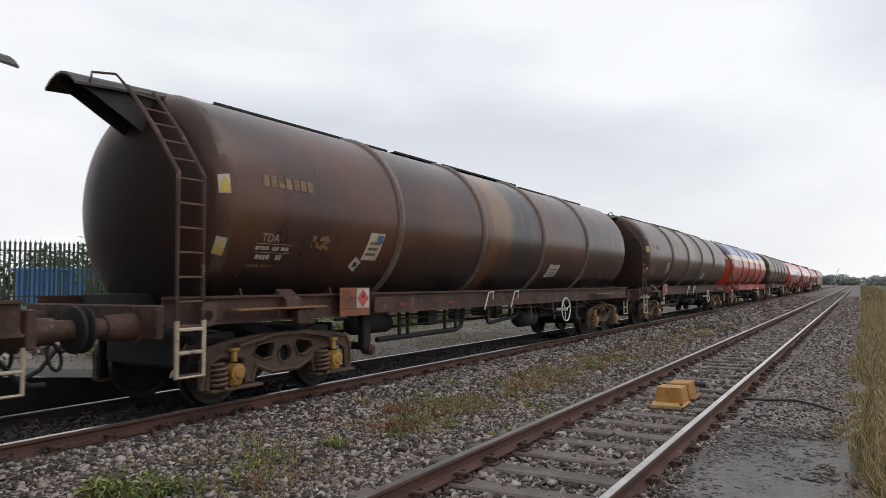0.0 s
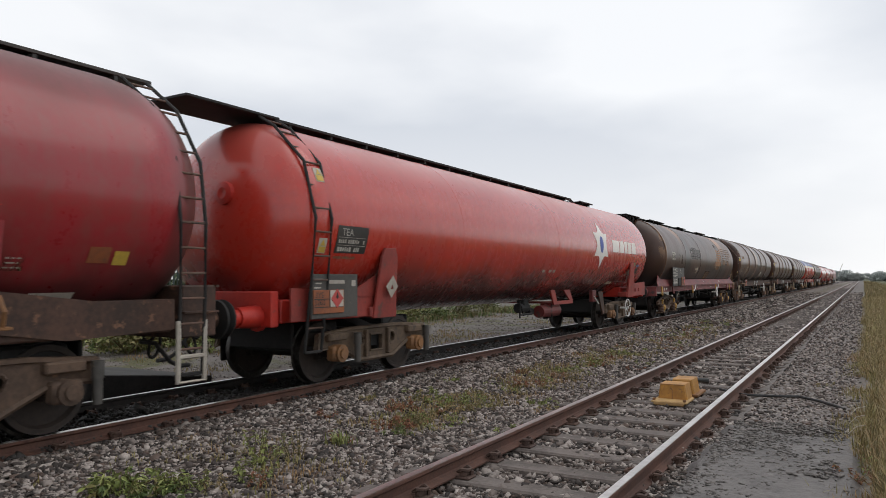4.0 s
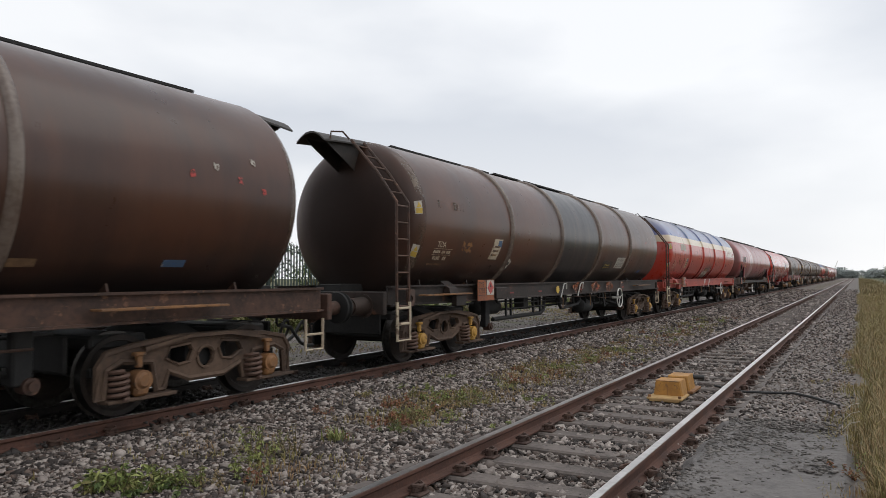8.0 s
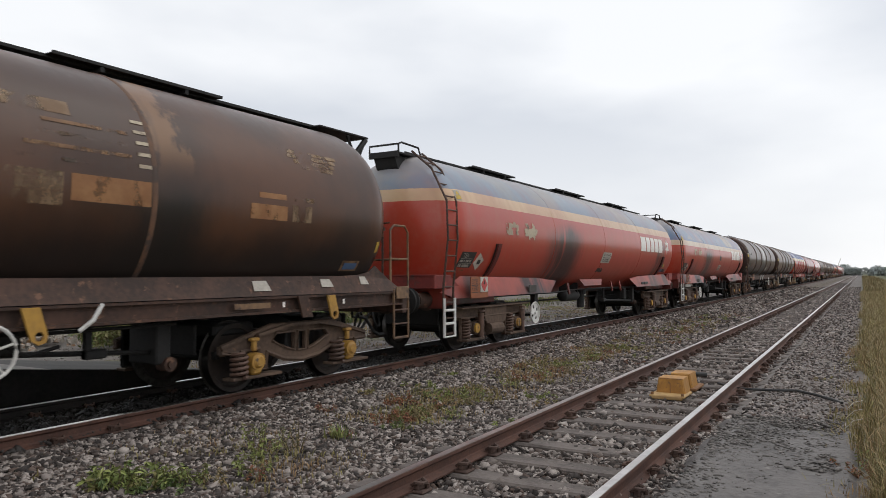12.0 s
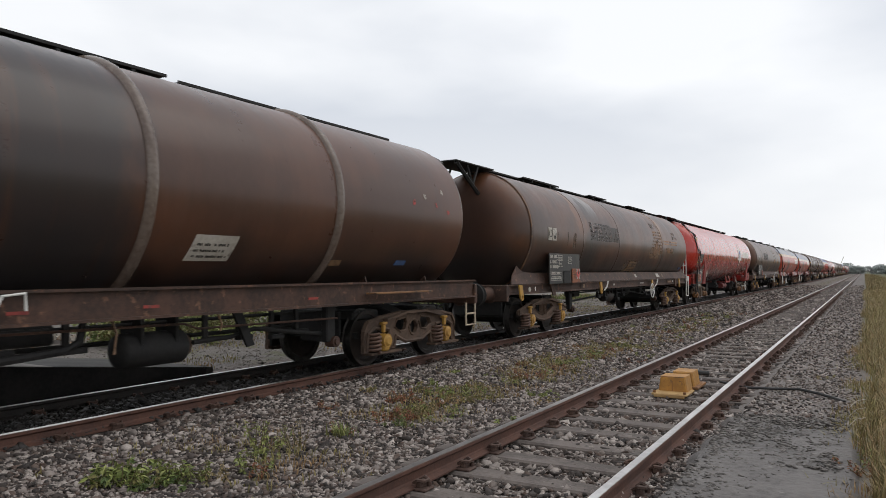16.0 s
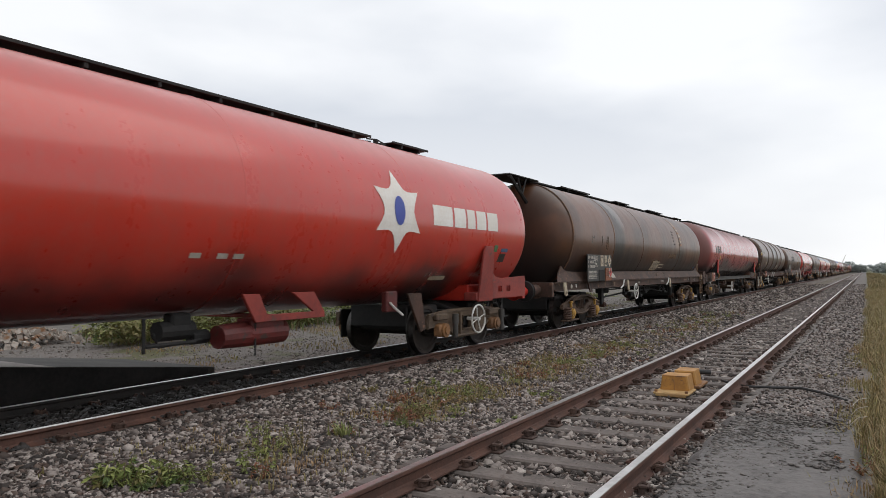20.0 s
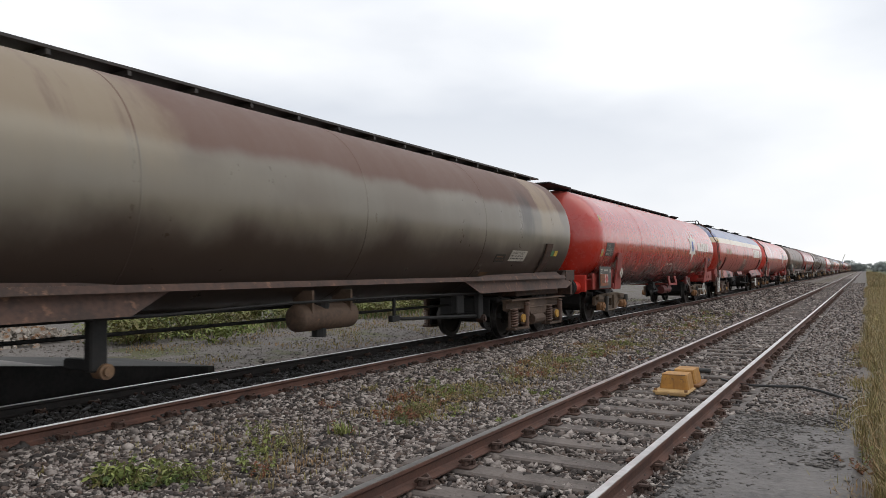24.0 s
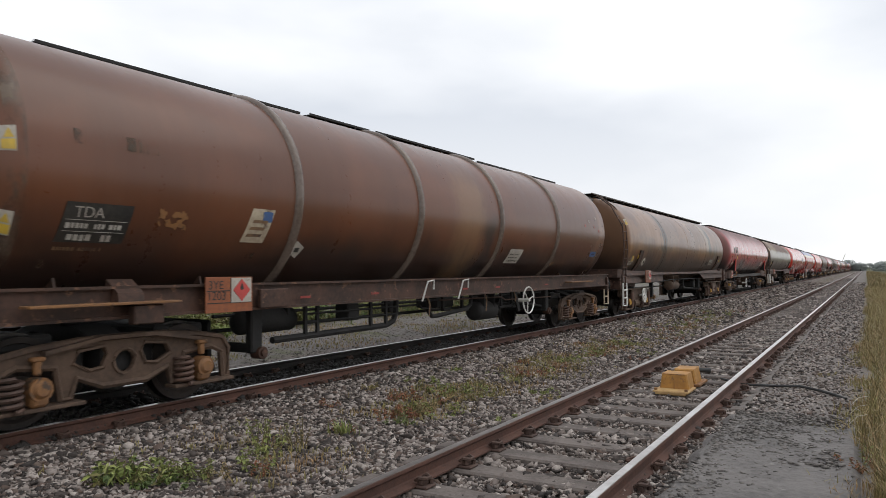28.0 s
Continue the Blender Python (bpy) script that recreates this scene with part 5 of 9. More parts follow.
    put("lifting_eye", cached("lifting_eye", lambda bm: plate(bm, [[(-0.12, 0.16), (0.12, 0.16), (0.13, 0.0), (0.09, -0.11), (-0.02, -0.13), (-0.1, -0.06)], *eyes], 0.03, lambda u, v, q: (1.31 + q, u, v)), "spring"), w, "rusty lifting eye", at=(0, -8.45, 1.16))
    bogie(w, -6.89, "cast", box_paint=bar_paint), bogie(w, 7.08, "cast", box_paint=bar_paint)
    buffers(w, ends, frame_paint)
    end_steps(w, 1.25, 8.65, 0.52, 0.95, 0.36, "cream_mark")
    put("handwheel", wheel_mesh(0.29, 3, False), w, "white brake handwheel", at=(1.42, hand_y, 0.86))
    put("step_frame", cached("a_steps", lambda bm: (tube(bm, [(lx + 0.012, -8.935, 1.12), (lx + 0.012, -8.935, 0.49), (lx + 0.012, -8.565, 0.49), (lx + 0.012, -8.565, 1.12)], 0.03, 6), rod(bm, (lx + 0.012, -8.93, 0.76), (lx + 0.012, -8.57, 0.76), 0.022, 6), rod(bm, (lx + 0.012, -8.93, 1.02), (lx + 0.012, -8.57, 1.02), 0.022, 6)), step_paint), w, "worn painted lower steps")
    for y in ((-0.9, 0.35) if trade else (-1.36, -0.1)):
        put("grab_handle", cached("grab", lambda bm: tube(bm, [(1.3, 0, 1.0), (1.33, 0.14, 1.34), (1.33, 0.34, 1.36), (1.31, 0.36, 1.2)], 0.016, 6), "white"), w, "pale grab handle", at=(0, y, 0))
    placard(w, -5.72)
    put("solebar_box", cached("sbox", lambda bm: box(bm, (1.32, 0, 1.19), (0.06, 0.5, 0.24), 0.01), frame_paint), w, at=(0, -4.95, 0))
    for y in (-4.3, -2.7, 0.2, 1.6, 4.2):
        put("chalk_mark", cached("chalk", lambda bm: box(bm, (1.284, 0, 1.18), (0.006, 0.2, 0.032), 0.001), "dusty_red_steel"), w, "worn red and white print", at=(0, y, 0))
    under_gear(w, "A")
    warning(tk, -8.34, 0.05, w, wide=0.11), warning(tk, -8.32, -0.74, w, wide=0.11)
    data_panel(tk, -7.8, -0.88, 0.72, 0.52, code, w, back="plate_black" if boarded else None, lean=0.05, ink="pale_ink" if boarded else "cream_mark")
    diamond(tk, -5.6 if swap else -4.45, -0.78, 0.14, w, 0.3)
    decal(tk, -5.5, -5.12, -0.70, -0.26, "cream_mark", "wave_sticker", w, "white sticker with blue and ochre waves", lean=0.1)
    decal(tk, -5.22, -5.06, -0.42, -0.29, "sticker_blue", "blue_wave", w, out=0.012)
    for i in range(3):
        decal(tk, -5.44 + 0.03 * i, -5.2 + 0.03 * i, -0.62 + 0.09 * i, -0.58 + 0.09 * i, "ochre_mark", "ochre_wave", w, out=0.012, lean=0.02)
    decal(tk, -5.42, -5.18, -0.93, -0.84, "ghost_mark", "label", w, "small worn ochre label")
    torn(tk, -6.75, -6.35, -0.58, -0.36, "orange_box", w, 4, "scraps of an orange sticker")
    decal(tk, -7.85, -7.6, -1.08, -0.99, "ghost_mark", "label", w, "worn ochre label")
    if trade:
        torn(tk, -0.6, 0.62, -1.2, -0.86, "plate_white", w, 21, "dirty white notice, its corners worn off", 0.95)
        decal_text(tk, "NOT TO BE LOOSE", -0.4, -0.97, 0.05, "ink", w)
        bars(tk, -0.42, 0.5, [-1.15, -1.09, -1.03], 0.03, "ink", w)
        decal(tk, -0.32, 0.26, -0.83, -0.69, "plate_black", "notice_panel", w, "black notice panel with yellow print")
        bars(tk, -0.26, 0.2, [-0.81, -0.75], 0.035, "sticker_yellow", w)
    elif panel:
        decal(tk, 2.1, 2.75, -0.95, -0.6, "plate_white", "notice_panel", w, "dirty white notice panel", lean=0.06)
        bars(tk, 2.18, 2.72, [-0.9, -0.82, -0.74], 0.035, "ink", w)
    else:
        torn(tk, 2.1, 3.05, -0.9, -0.6, "plate_grey", w, 9, "grey worn backing of a notice", 0.9)
        decal(tk, 2.2, 2.92, -0.86, -0.66, "plate_black", "notice_panel", w, "black notice panel with yellow print", lean=0.03, out=0.014)
        bars(tk, 2.28, 2.86, [-0.83, -0.74], 0.05, "sticker_yellow", w, 0.02)
        decal(tk, 3.36, 4.2, -0.82, -0.46, "plate_white", "notice_panel", w, "dirty white notice panel", lean=0.05)
        decal_text(tk, "NO NAKED LIGHT", 3.44, -0.57, 0.055, "ink", w)
        bars(tk, 3.46, 4.1, [-0.77, -0.71, -0.65], 0.025, "ink", w)
    decal(tk, 4.62, 4.95, -1.0, -0.9, "ochre_mark", "label", w, "worn ochre label")
    if blue:
        decal(tk, 7.18, 7.72, -0.72, -0.52, "ochre_mark", "sticker_edge", w), decal(tk, 7.22, 7.68, -0.70, -0.55, "sticker_blue", "sticker", w, "blue sticker with faded print", out=0.012), bars(tk, 7.3, 7.6, [-0.64], 0.03, "ink", w, 0.018)
    elif not trade:
        decal(tk, 6.36, 6.66, -0.98, -0.88, "sticker_blue", "sticker", w, "small blue sticker")
    if trade:
        decal(tk, -6.6, -5.6, 0.05, 0.32, "plate_white", "painted_out_patch", w, "pale painted-out patch")
        letter_blocks(tk, 5.25, 0.02, [(0.44, 0.42), (0.36, 0.42), (0.34, 0.42), (0.34, 0.42), (0.36, 0.42)], 0.1, w)
        star(tk, 7.85, 0.2, 0.24, w, "hole")
    else:
        letter_blocks(tk, -7.7, 0.2, [(0.11, 0.15)] * 7, 0.03, w, "ochre_mark" if swap else "ghost_mark")
        for i, (dy, dz) in enumerate(((0, 0), (0.35, 0.12), (0.72, 0.0), (0.95, 0.25), (1.1, -0.1))):
            torn(tk, 6.5 + dy, 6.58 + dy, 0.1 + dz, 0.19 + dz, "plate_white" if i % 2 else "red_ink", w, 30 + i, "chip of pale primer")
    return w


def board_print(board, rows, x=0.018):
    """Rows of small pale bars on a data board: left, right, height and size of each row."""
    for k, (u0, u1, v, h) in enumerate(rows):
        def make(bm):
            rnd = random.Random(k + 7)
            u = u0
            while u < u1:
                wide = h * rnd.uniform(0.4, 0.75)
                if rnd.random() > 0.15:
                    box(bm, (x, min(u + wide / 2, u1), v + h / 2), (0.004, wide, h * rnd.uniform(0.8, 1.0)))
                u += wide + h * 0.22
        tagged(put("print_line", cached(("board_print", u0, u1, v, h), make, "pale_ink"), board), kind="stuff")


def outline(y0, y1, z0, z1, t=0.012):
    return [[(y0, z0), (y1, z0), (y1, z1), (y0, z1)], [(y0 + t, z0 + t), (y1 - t, z0 + t), (y1 - t, z1 - t), (y0 + t, z1 - t)]]


def speed_device(tk, w, device):
    """The painted speed-stripe device round the front seam, worn to a different degree on each wagon."""
    stripe = "worn ochre stripe"
    if device in ("bold", "half"):
        m = "device_mark" if device == "bold" else "stripe_mark"
        decal_shape(tk, [[(2.12, -0.30), (2.40, -0.05), (4.0, -0.05), (4.0, -0.26)]], m, "paint_band", w, "worn ochre band of the stripe device", out=0.005)
        decal_shape(tk, [[(2.86, -0.04), (3.24, 0.24), (3.62, -0.04)]], m, "paint_peak", w, "worn ochre triangle of the stripe device", out=0.009)
        for i in range(5):
            z = 0.01 + i * 0.118
            decal(tk, 2.5 + 0.085 * i, 3.95, z, z + 0.062, m, "stripe", w, stripe, lean=0.04)
        decal(tk, 2.6, 3.9, 0.66, 0.86, "ghost_mark", "stripe", w, "ghost of an ochre stripe", lean=0.1)
        if device == "bold":
            decal_shape(tk, [[(4.4, -0.20), (6.3, -0.20), (6.55, 0.05), (4.4, 0.08)]], "stripe_mark", "paint_band", w, "worn ochre band of the stripe device", out=0.005)
            for i in range(5):
                z = 0.13 + i * 0.125
                decal(tk, 4.4, 6.62 + 0.12 * i, z, z + 0.06, "stripe_mark", "stripe", w, stripe, lean=0.06)
            decal_shape(tk, [[(6.36, -0.2), (6.9, 0.36), (7.4, 0.9), (7.45, 0.9), (6.96, 0.36), (6.44, -0.2)]], "device_mark", "stripe_edge", w, "thin ochre line closing the stripes", out=0.010)
        else:
            for z, y1 in ((0.19, 6.4), (0.09, 6.35)):
                decal(tk, 4.2, y1, z, z + 0.045, "device_mark", "stripe", w, stripe)
            decal(tk, 4.5, 5.7, -0.22, -0.03, "stripe_mark", "paint_film", w, "worn ochre paint remains", out=0.004)
            decal(tk, 5.7, 6.45, 0.32, 0.62, "ghost_mark", "paint_film", w, "ghost of an ochre panel", out=0.004)
    if device == "film":
        for a, b, c, d, m in ((2.2, 2.96, -0.26, 0.06, "film_mark"), (3.04, 3.92, -0.2, 0.06, "device_mark"), (2.46, 3.11, 0.66, 0.82, "film_mark"), (5.34, 5.98, -0.22, -0.03, "device_mark"), (6.08, 6.45, -0.22, 0.0, "film_mark"), (5.48, 5.96, 0.05, 0.12, "device_mark"), (6.1, 6.5, 0.05, 0.11, "film_mark")):
            decal(tk, a, b, c, d, m, "paint_film", w, "worn ochre paint remains", out=0.004)
        for i in range(4):
            decal(tk, 6.0 + 0.12 * i, 7.2 - 0.06 * i, 0.77 - 0.08 * i, 0.83 - 0.08 * i, "film_mark", "stripe", w, stripe)
        for i in range(4):
            decal(tk, 2.5 + 0.1 * i, 3.7, 0.16 + 0.13 * i, 0.20 + 0.13 * i, "stripe_mark" if i % 2 else "ghost_mark", "stripe", w, stripe)
        for i in range(5):
            decal(tk, 3.78, 3.93, 0.2 + 0.13 * i, 0.24 + 0.13 * i, "cream_mark", "stripe", w, "short cream end of a stripe")
    if device == "ends":
        for i in range(7):
            decal(tk, 4.02, 4.34 - 0.02 * (i % 3), 0.08 + 0.125 * i, 0.135 + 0.125 * i, "cream_mark" if i % 2 else "device_mark", "stripe", w, "short pale end of a stripe")
            if i < 5:
                decal(tk, 2.6 + 0.09 * i, 3.95, 0.08 + 0.125 * i, 0.13 + 0.125 * i, "ghost_mark", "stripe", w, "ghost of an ochre stripe")
    if device != "film":
        letter_blocks(tk, 2.26, -0.46, [(0.14, 0.17)] * 7 + ([(0.15, 0.17)] if device == "half" else []), 0.035, w, "stripe_mark" if device == "bold" else "ochre_mark")


def framed_wagon(label, paint="framed_dull", frame_paint="frame", step_paint="ochre_mark", eye_paint="yellow", patch=None, hand_y=2.3, device="bold", notice_y=0.22, ends=(9.75, 9.75)):
    """Smooth tank on a full-length frame with a sloping skirt; open brackets at the rear, railed platform in front."""
    w = wagon_base(label)
    tk = Tank(1.45, 2.46, 7.9, 0.85, 2.3)
    put("tank", tank_mesh(tk, paint), w)
    for y, m in ((-8.05, "rust_line"), (-4.6, paint if patch else "rust_line"), (-1.4, paint), (3.97, "rust_line")):
        put("seam", ring_mesh(tk, 0.07, 0.007, m), w, at=(0, y, 0))
    if patch:
        decal(tk, patch, -2.2, -0.05, 0.45, "old_patch", "touched_up_patch", w, "dark touched-up paint patch", out=0.004)
        decal(tk, -2.16, -1.42, -0.04, 0.40, "old_patch", "touched_up_patch", w, "dark touched-up paint patch", out=0.004)
    ladder(w, [(-0.95, -8.85, 1.3), (-0.95, -8.85, 2.9), (-0.85, -8.75, 3.2), (-0.5, -8.5, 3.75)], -0.34, 9, "black", "far_ladder", along=False)
    put("white_spot", cached("c_spot", lambda bm: rod(bm, (1.30, 0, 1.14), (1.312, 0, 1.14), 0.055, 16), "plate_white"), w, "white painted spot", at=(0, -7.9, 0))
    top = tk.centre + tk.radius
    catwalk(w, -7.9, 8.6, top + 0.07, 0.34, posts=False)
    for y0, y1 in ((-6.0, -3.5), (-0.9, 0.9), (3.5, 5.9)):
        catwalk(w, y0, y1, top + 0.09, 0.62)
    for e in (-1, 1):
        put("end_canopy", cached(("roof_plate", e), lambda bm: box(bm, (0, e * (8.75 if e < 0 else 8.5), top + 0.05), (0.8, 1.8 if e < 0 else 1.3, 0.03), 0.006), "black"), w, "thin canopy plate over the tank end")
        for s in (-1, 1):
            put("bracket", cached(("strut", e, s), lambda bm: (tube(bm, [(s * 0.36, e * (9.6 if e < 0 else 9.12), top + 0.02), (s * 0.36, e * 8.45, top - 0.66)], 0.05, 6), tube(bm, [(s * 0.36, e * 9.1, top + 0.02), (s * 0.36, e * 8.85, top - 0.42)], 0.035, 6), tube(bm, [(s * 0.36, e * 8.85, top - 0.42), (s * 0.36, e * 8.6, top + 0.02)], 0.03, 6)), "black"), w)
    solebars(w, 9.0, 1.04, 1.26, 1.30, frame_paint)
    headstocks(w, ends, 0.9, 1.26, 2.6, frame_paint)
    for s in (-1, 1):
        def skirt(bm):
            tip = [(8.85, 1.28), (8.6, 1.46), (8.28, 1.68), (8.1, 1.58), (7.85, 1.535), (7.4, 1.52)]
            plate(bm, [[(-8.85, 1.27), (8.85, 1.27), *tip, *[(-u, v) for u, v in reversed(tip)]]], 0.02, lambda u, v, q: (s * (1.30 - min(v - 1.27, 0.26) * 0.55) + q, u, v))
        put("skirt", cached(("skirt", s), skirt, frame_paint), w, "sloping skirt plate under the tank")
        for y in (-6.55, 6.4):
            put("rib", cached(("rib", s, y > 0), lambda bm: plate(bm, [[(-0.10 if y > 0 else -0.2, 1.25), (0.10 if y > 0 else 0.0, 1.25), (0.2, 0.96), (0.0, 0.96)]], 0.03, lambda u, v, q: (s * 1.33 + q, u, v)), frame_paint), w, at=(0, y, 0))
    bogie(w, -6.48, "arch"), bogie(w, 6.68, "arch")
    buffers(w, ends, frame_paint)
    under_gear(w, "C")
    # railed platform at the front, steps and yellow eyes
    ya, yb, zr = (8.5, 8.74, 2.95) if hand_y < 0 else (8.7, 9.22, 2.36)

    def rails(bm):
        for x in (0.15, 1.18):
            tube(bm, [(x, ya, 1.26), (x, ya, zr - 0.08), (x, ya + 0.1, zr), (x, yb - 0.1, zr), (x, yb, zr - 0.1), (x, yb, 1.26)], 0.022, 6)
        rod(bm, (0.15, yb, 1.8), (1.18, yb, 1.8), 0.018, 6), rod(bm, (1.18, ya, 1.8), (1.18, yb, 1.8), 0.018, 6)
    put("platform_railing", cached(("c_rails", ya), rails, "white" if step_paint == "white" else "ochre_mark", True), w, "pale tubular railing at the end platform")
    ladder(w, [(1.3, 8.62, 0.5), (1.3, 8.62, 1.3)], 0.42, 3, step_paint, "step_ladder")
    put("step_plate", cached("c_step_plate", lambda bm: box(bm, (1.33, 8.83, 1.24), (0.02, 0.36, 0.2), 0.006), step_paint), w, "pale plate over the steps")
    put("brake_lever", cached(("c_lever", yb), lambda bm: (rod(bm, (0.9, yb - 0.35, 1.26), (0.9, yb - 0.35, zr + 0.02), 0.02, 6), tube(bm, [(0.72, yb - 0.35, zr + 0.16), (0.72, yb - 0.35, zr + 0.03), (1.05, yb - 0.35, zr + 0.06)], 0.016, 6), rod(bm, (0.9, yb - 0.35, zr - 0.08), (0.9, yb - 0.35, zr - 0.02), 0.05, 8)), "frame"), w, "upright brake lever on a post")
    for y in ((-8.48, -3.0, 2.6) if hand_y < 0 else (-8.48, -2.96, 2.76, 7.0)):
        put("lifting_eye", cached("yellow_eye", lambda bm: plate(bm, [[(-0.13, 0.17), (0.04, 0.17), (0.12, -0.09), (0.1, -0.16), (0.03, -0.18), (-0.04, -0.13)], circle(0.04, -0.1, 0.045, 12)], 0.03, lambda u, v, q: (1.36 + q, u, v)), eye_paint), w, "cream lifting eye" if eye_paint != "yellow" else "yellow lifting eye", at=(0, y, 1.08))
    put("handwheel", wheel_mesh(0.235, 5, False), w, "white brake handwheel", at=(1.48, hand_y, 0.88))
    for y in ((-3.7, 2.1) if hand_y < 0 else (-2.6, 3.2)):
        put("release_handle", cached("pull", lambda bm: tube(bm, [(1.34, 0, 1.0), (1.38, 0.12, 1.1), (1.38, 0.22, 1.26)], 0.022, 6), "white"), w, "white pull handle", at=(0, y, 0))
    # data board on the rear skirt
    b = put("data_board", cached("data_board", lambda bm: box(bm, (0, 0, 0), (0.03, 2.06, 0.74), 0.006), "plate_black"), w, "black board with lines of white print", at=(1.43, -6.0, 1.62))
    symbols = hand_y < 0
    board_print(b, [(-0.98, -0.62, 0.25, 0.085), (-0.98, -0.62, 0.12, 0.085), (-0.98, -0.5, 0.0, 0.085), (-0.45, -0.25, 0.22, 0.03), (-0.45, -0.25, 0.26, 0.03), (-0.43, -0.22, 0.09, 0.055), (-0.47, -0.2, 0.04, 0.03), (-0.9, -0.36, -0.13, 0.04), (-0.94, -0.3, -0.21, 0.03), (-0.94, -0.3, -0.26, 0.03)])
    put("print_frame", cached("bs0", lambda bm: [plate(bm, outline(*q), 0.004, lambda u, v, k: (0.017 + k, u, v)) for q in ((-0.58, -0.38, 0.13, 0.22), (-0.48, -0.2, 0.19, 0.33), (-0.96, -0.28, -0.145, -0.08), (-0.96, -0.28, -0.29, -0.22), (-0.58, -0.42, 0.26, 0.34))], "pale_ink"), b)
    if symbols:
        put("symbol_oval", cached("bs1", lambda bm: plate(bm, [[(0.05, 0.05), (0.29, 0.05), (0.29, 0.36), (0.05, 0.36)], circle(0.17, 0.215, 0.095, 18), ], 0.005, lambda u, v, q: (0.018 + q, u, v)), "cream_mark"), b, "cream square with an oval mark")
        put("symbol_core", cached("bs1b", lambda bm: plate(bm, [circle(0.17, 0.215, 0.078, 18)], 0.005, lambda u, v, q: (0.018 + q, u, v)), "cream_mark"), b)
        put("symbol_square", cached("bs2", lambda bm: plate(bm, [[(0.40, 0.05), (0.62, 0.05), (0.62, 0.36), (0.40, 0.36)]], 0.005, lambda u, v, q: (0.018 + q, u, v)), "cream_mark"), b, "cream square with an anchor")
        put("anchor_mark", cached("bs2b", lambda bm: plate(bm, [[(0.50, 0.30), (0.52, 0.30), (0.52, 0.26), (0.56, 0.26), (0.56, 0.24), (0.52, 0.24), (0.52, 0.125), (0.56, 0.14), (0.57, 0.17), (0.59, 0.13), (0.55, 0.095), (0.51, 0.085), (0.47, 0.095), (0.43, 0.13), (0.45, 0.17), (0.46, 0.14), (0.50, 0.125), (0.50, 0.24), (0.46, 0.24), (0.46, 0.26), (0.50, 0.26)]], 0.004, lambda u, v, q: (0.022 + q, u, v)), "ink"), b)
        put("symbol_diamond", cached("bs3", lambda bm: plate(bm, [[(0.67, 0.21), (0.84, 0.38), (1.01, 0.21), (0.84, 0.04)]], 0.005, lambda u, v, q: (0.018 + q, u, v)), "cream_mark"), b, "cream diamond with a dark mark")
        put("tree_mark", cached("bs3b", lambda bm: [plate(bm, [r], 0.004, lambda u, v, q: (0.022 + q, u, v)) for r in ([(0.77, 0.15), (0.93, 0.15), (0.93, 0.165), (0.77, 0.165)], [(0.81, 0.165), (0.825, 0.165), (0.83, 0.27), (0.815, 0.27)], [(0.79, 0.21), (0.86, 0.23), (0.86, 0.245), (0.79, 0.225)], [(0.86, 0.175), (0.91, 0.175), (0.93, 0.195), (0.88, 0.2)])], "ink"), b)
    else:
        put("print_frame", cached("bs5", lambda bm: plate(bm, outline(0.2, 0.46, 0.12, 0.3), 0.004, lambda u, v, k: (0.017 + k, u, v)), "pale_ink"), b)
        board_print(b, [(0.24, 0.42, 0.23, 0.03), (0.24, 0.42, 0.17, 0.03)])
        for y, name in ((-7.1, "oval"), (-6.82, "anchor")):
            decal(tk, y, y + 0.24, -0.16, 0.14, "plate_white", name + "_sign", w, "white square sign with a dark mark", out=0.010)
            decal_shape(tk, [circle(y + 0.12, 0.0, 0.09, 14), circle(y + 0.12, 0.0, 0.075, 14)] if name == "oval" else [[(y + 0.11, 0.10), (y + 0.13, 0.10), (y + 0.13, -0.07), (y + 0.19, -0.02), (y + 0.18, -0.09), (y + 0.12, -0.13), (y + 0.06, -0.09), (y + 0.05, -0.02), (y + 0.11, -0.07)]], "ink", name + "_mark", w, out=0.016)
    put("slot", cached("bs4", lambda bm: (box(bm, (0.022, 0.08, -0.21), (0.02, 0.42, 0.3), 0.006), box(bm, (0.034, 0.08, -0.06), (0.012, 0.44, 0.014))), "black"), b, "empty black card holder")
    placard(w, -5.30, 1.26, 1.462, 0.56, 0.36)
    decal(tk, -6.66, -6.44, -0.16, 0.05, "film_mark", "faded_square", w, "faded square with dark print")
    print_row(tk, -6.63, -6.47, -0.03, 0.05, "ink", w)
    decal(tk, -5.8, -5.2, -0.3, 0.08, "ghost_mark", "faded_panel", w, "faded ochre panel")
    speed_device(tk, w, device)
    n = notice_y
    decal(tk, n - (0.45 if device == "half" else 0.14), n + 1.02, -1.0, -0.56, "film_mark", "painted_panel", w, "worn ochre panel round the notice", lean=0.06, out=0.004)
    decal(tk, n, n + 0.94, -0.95, -0.60, "cream_mark" if device in ("film", "ends") else "ochre_mark", "notice_panel", w, "worn cream notice panel", lean=0.05, out=0.010)
    decal_text(tk, "NO NAKED LIGHTS", n + 0.07, -0.72, 0.08, "ink", w, 0.018)
    bars(tk, n + 0.08, n + 0.84, [-0.91, -0.85, -0.79], 0.026, "ink", w, 0.016)
    if device == "ends":
        decal_shape(tk, outline(1.25, 1.95, -0.86, -0.71, 0.03), "cream_mark", "plate_border", w, "small plate with a cream border")
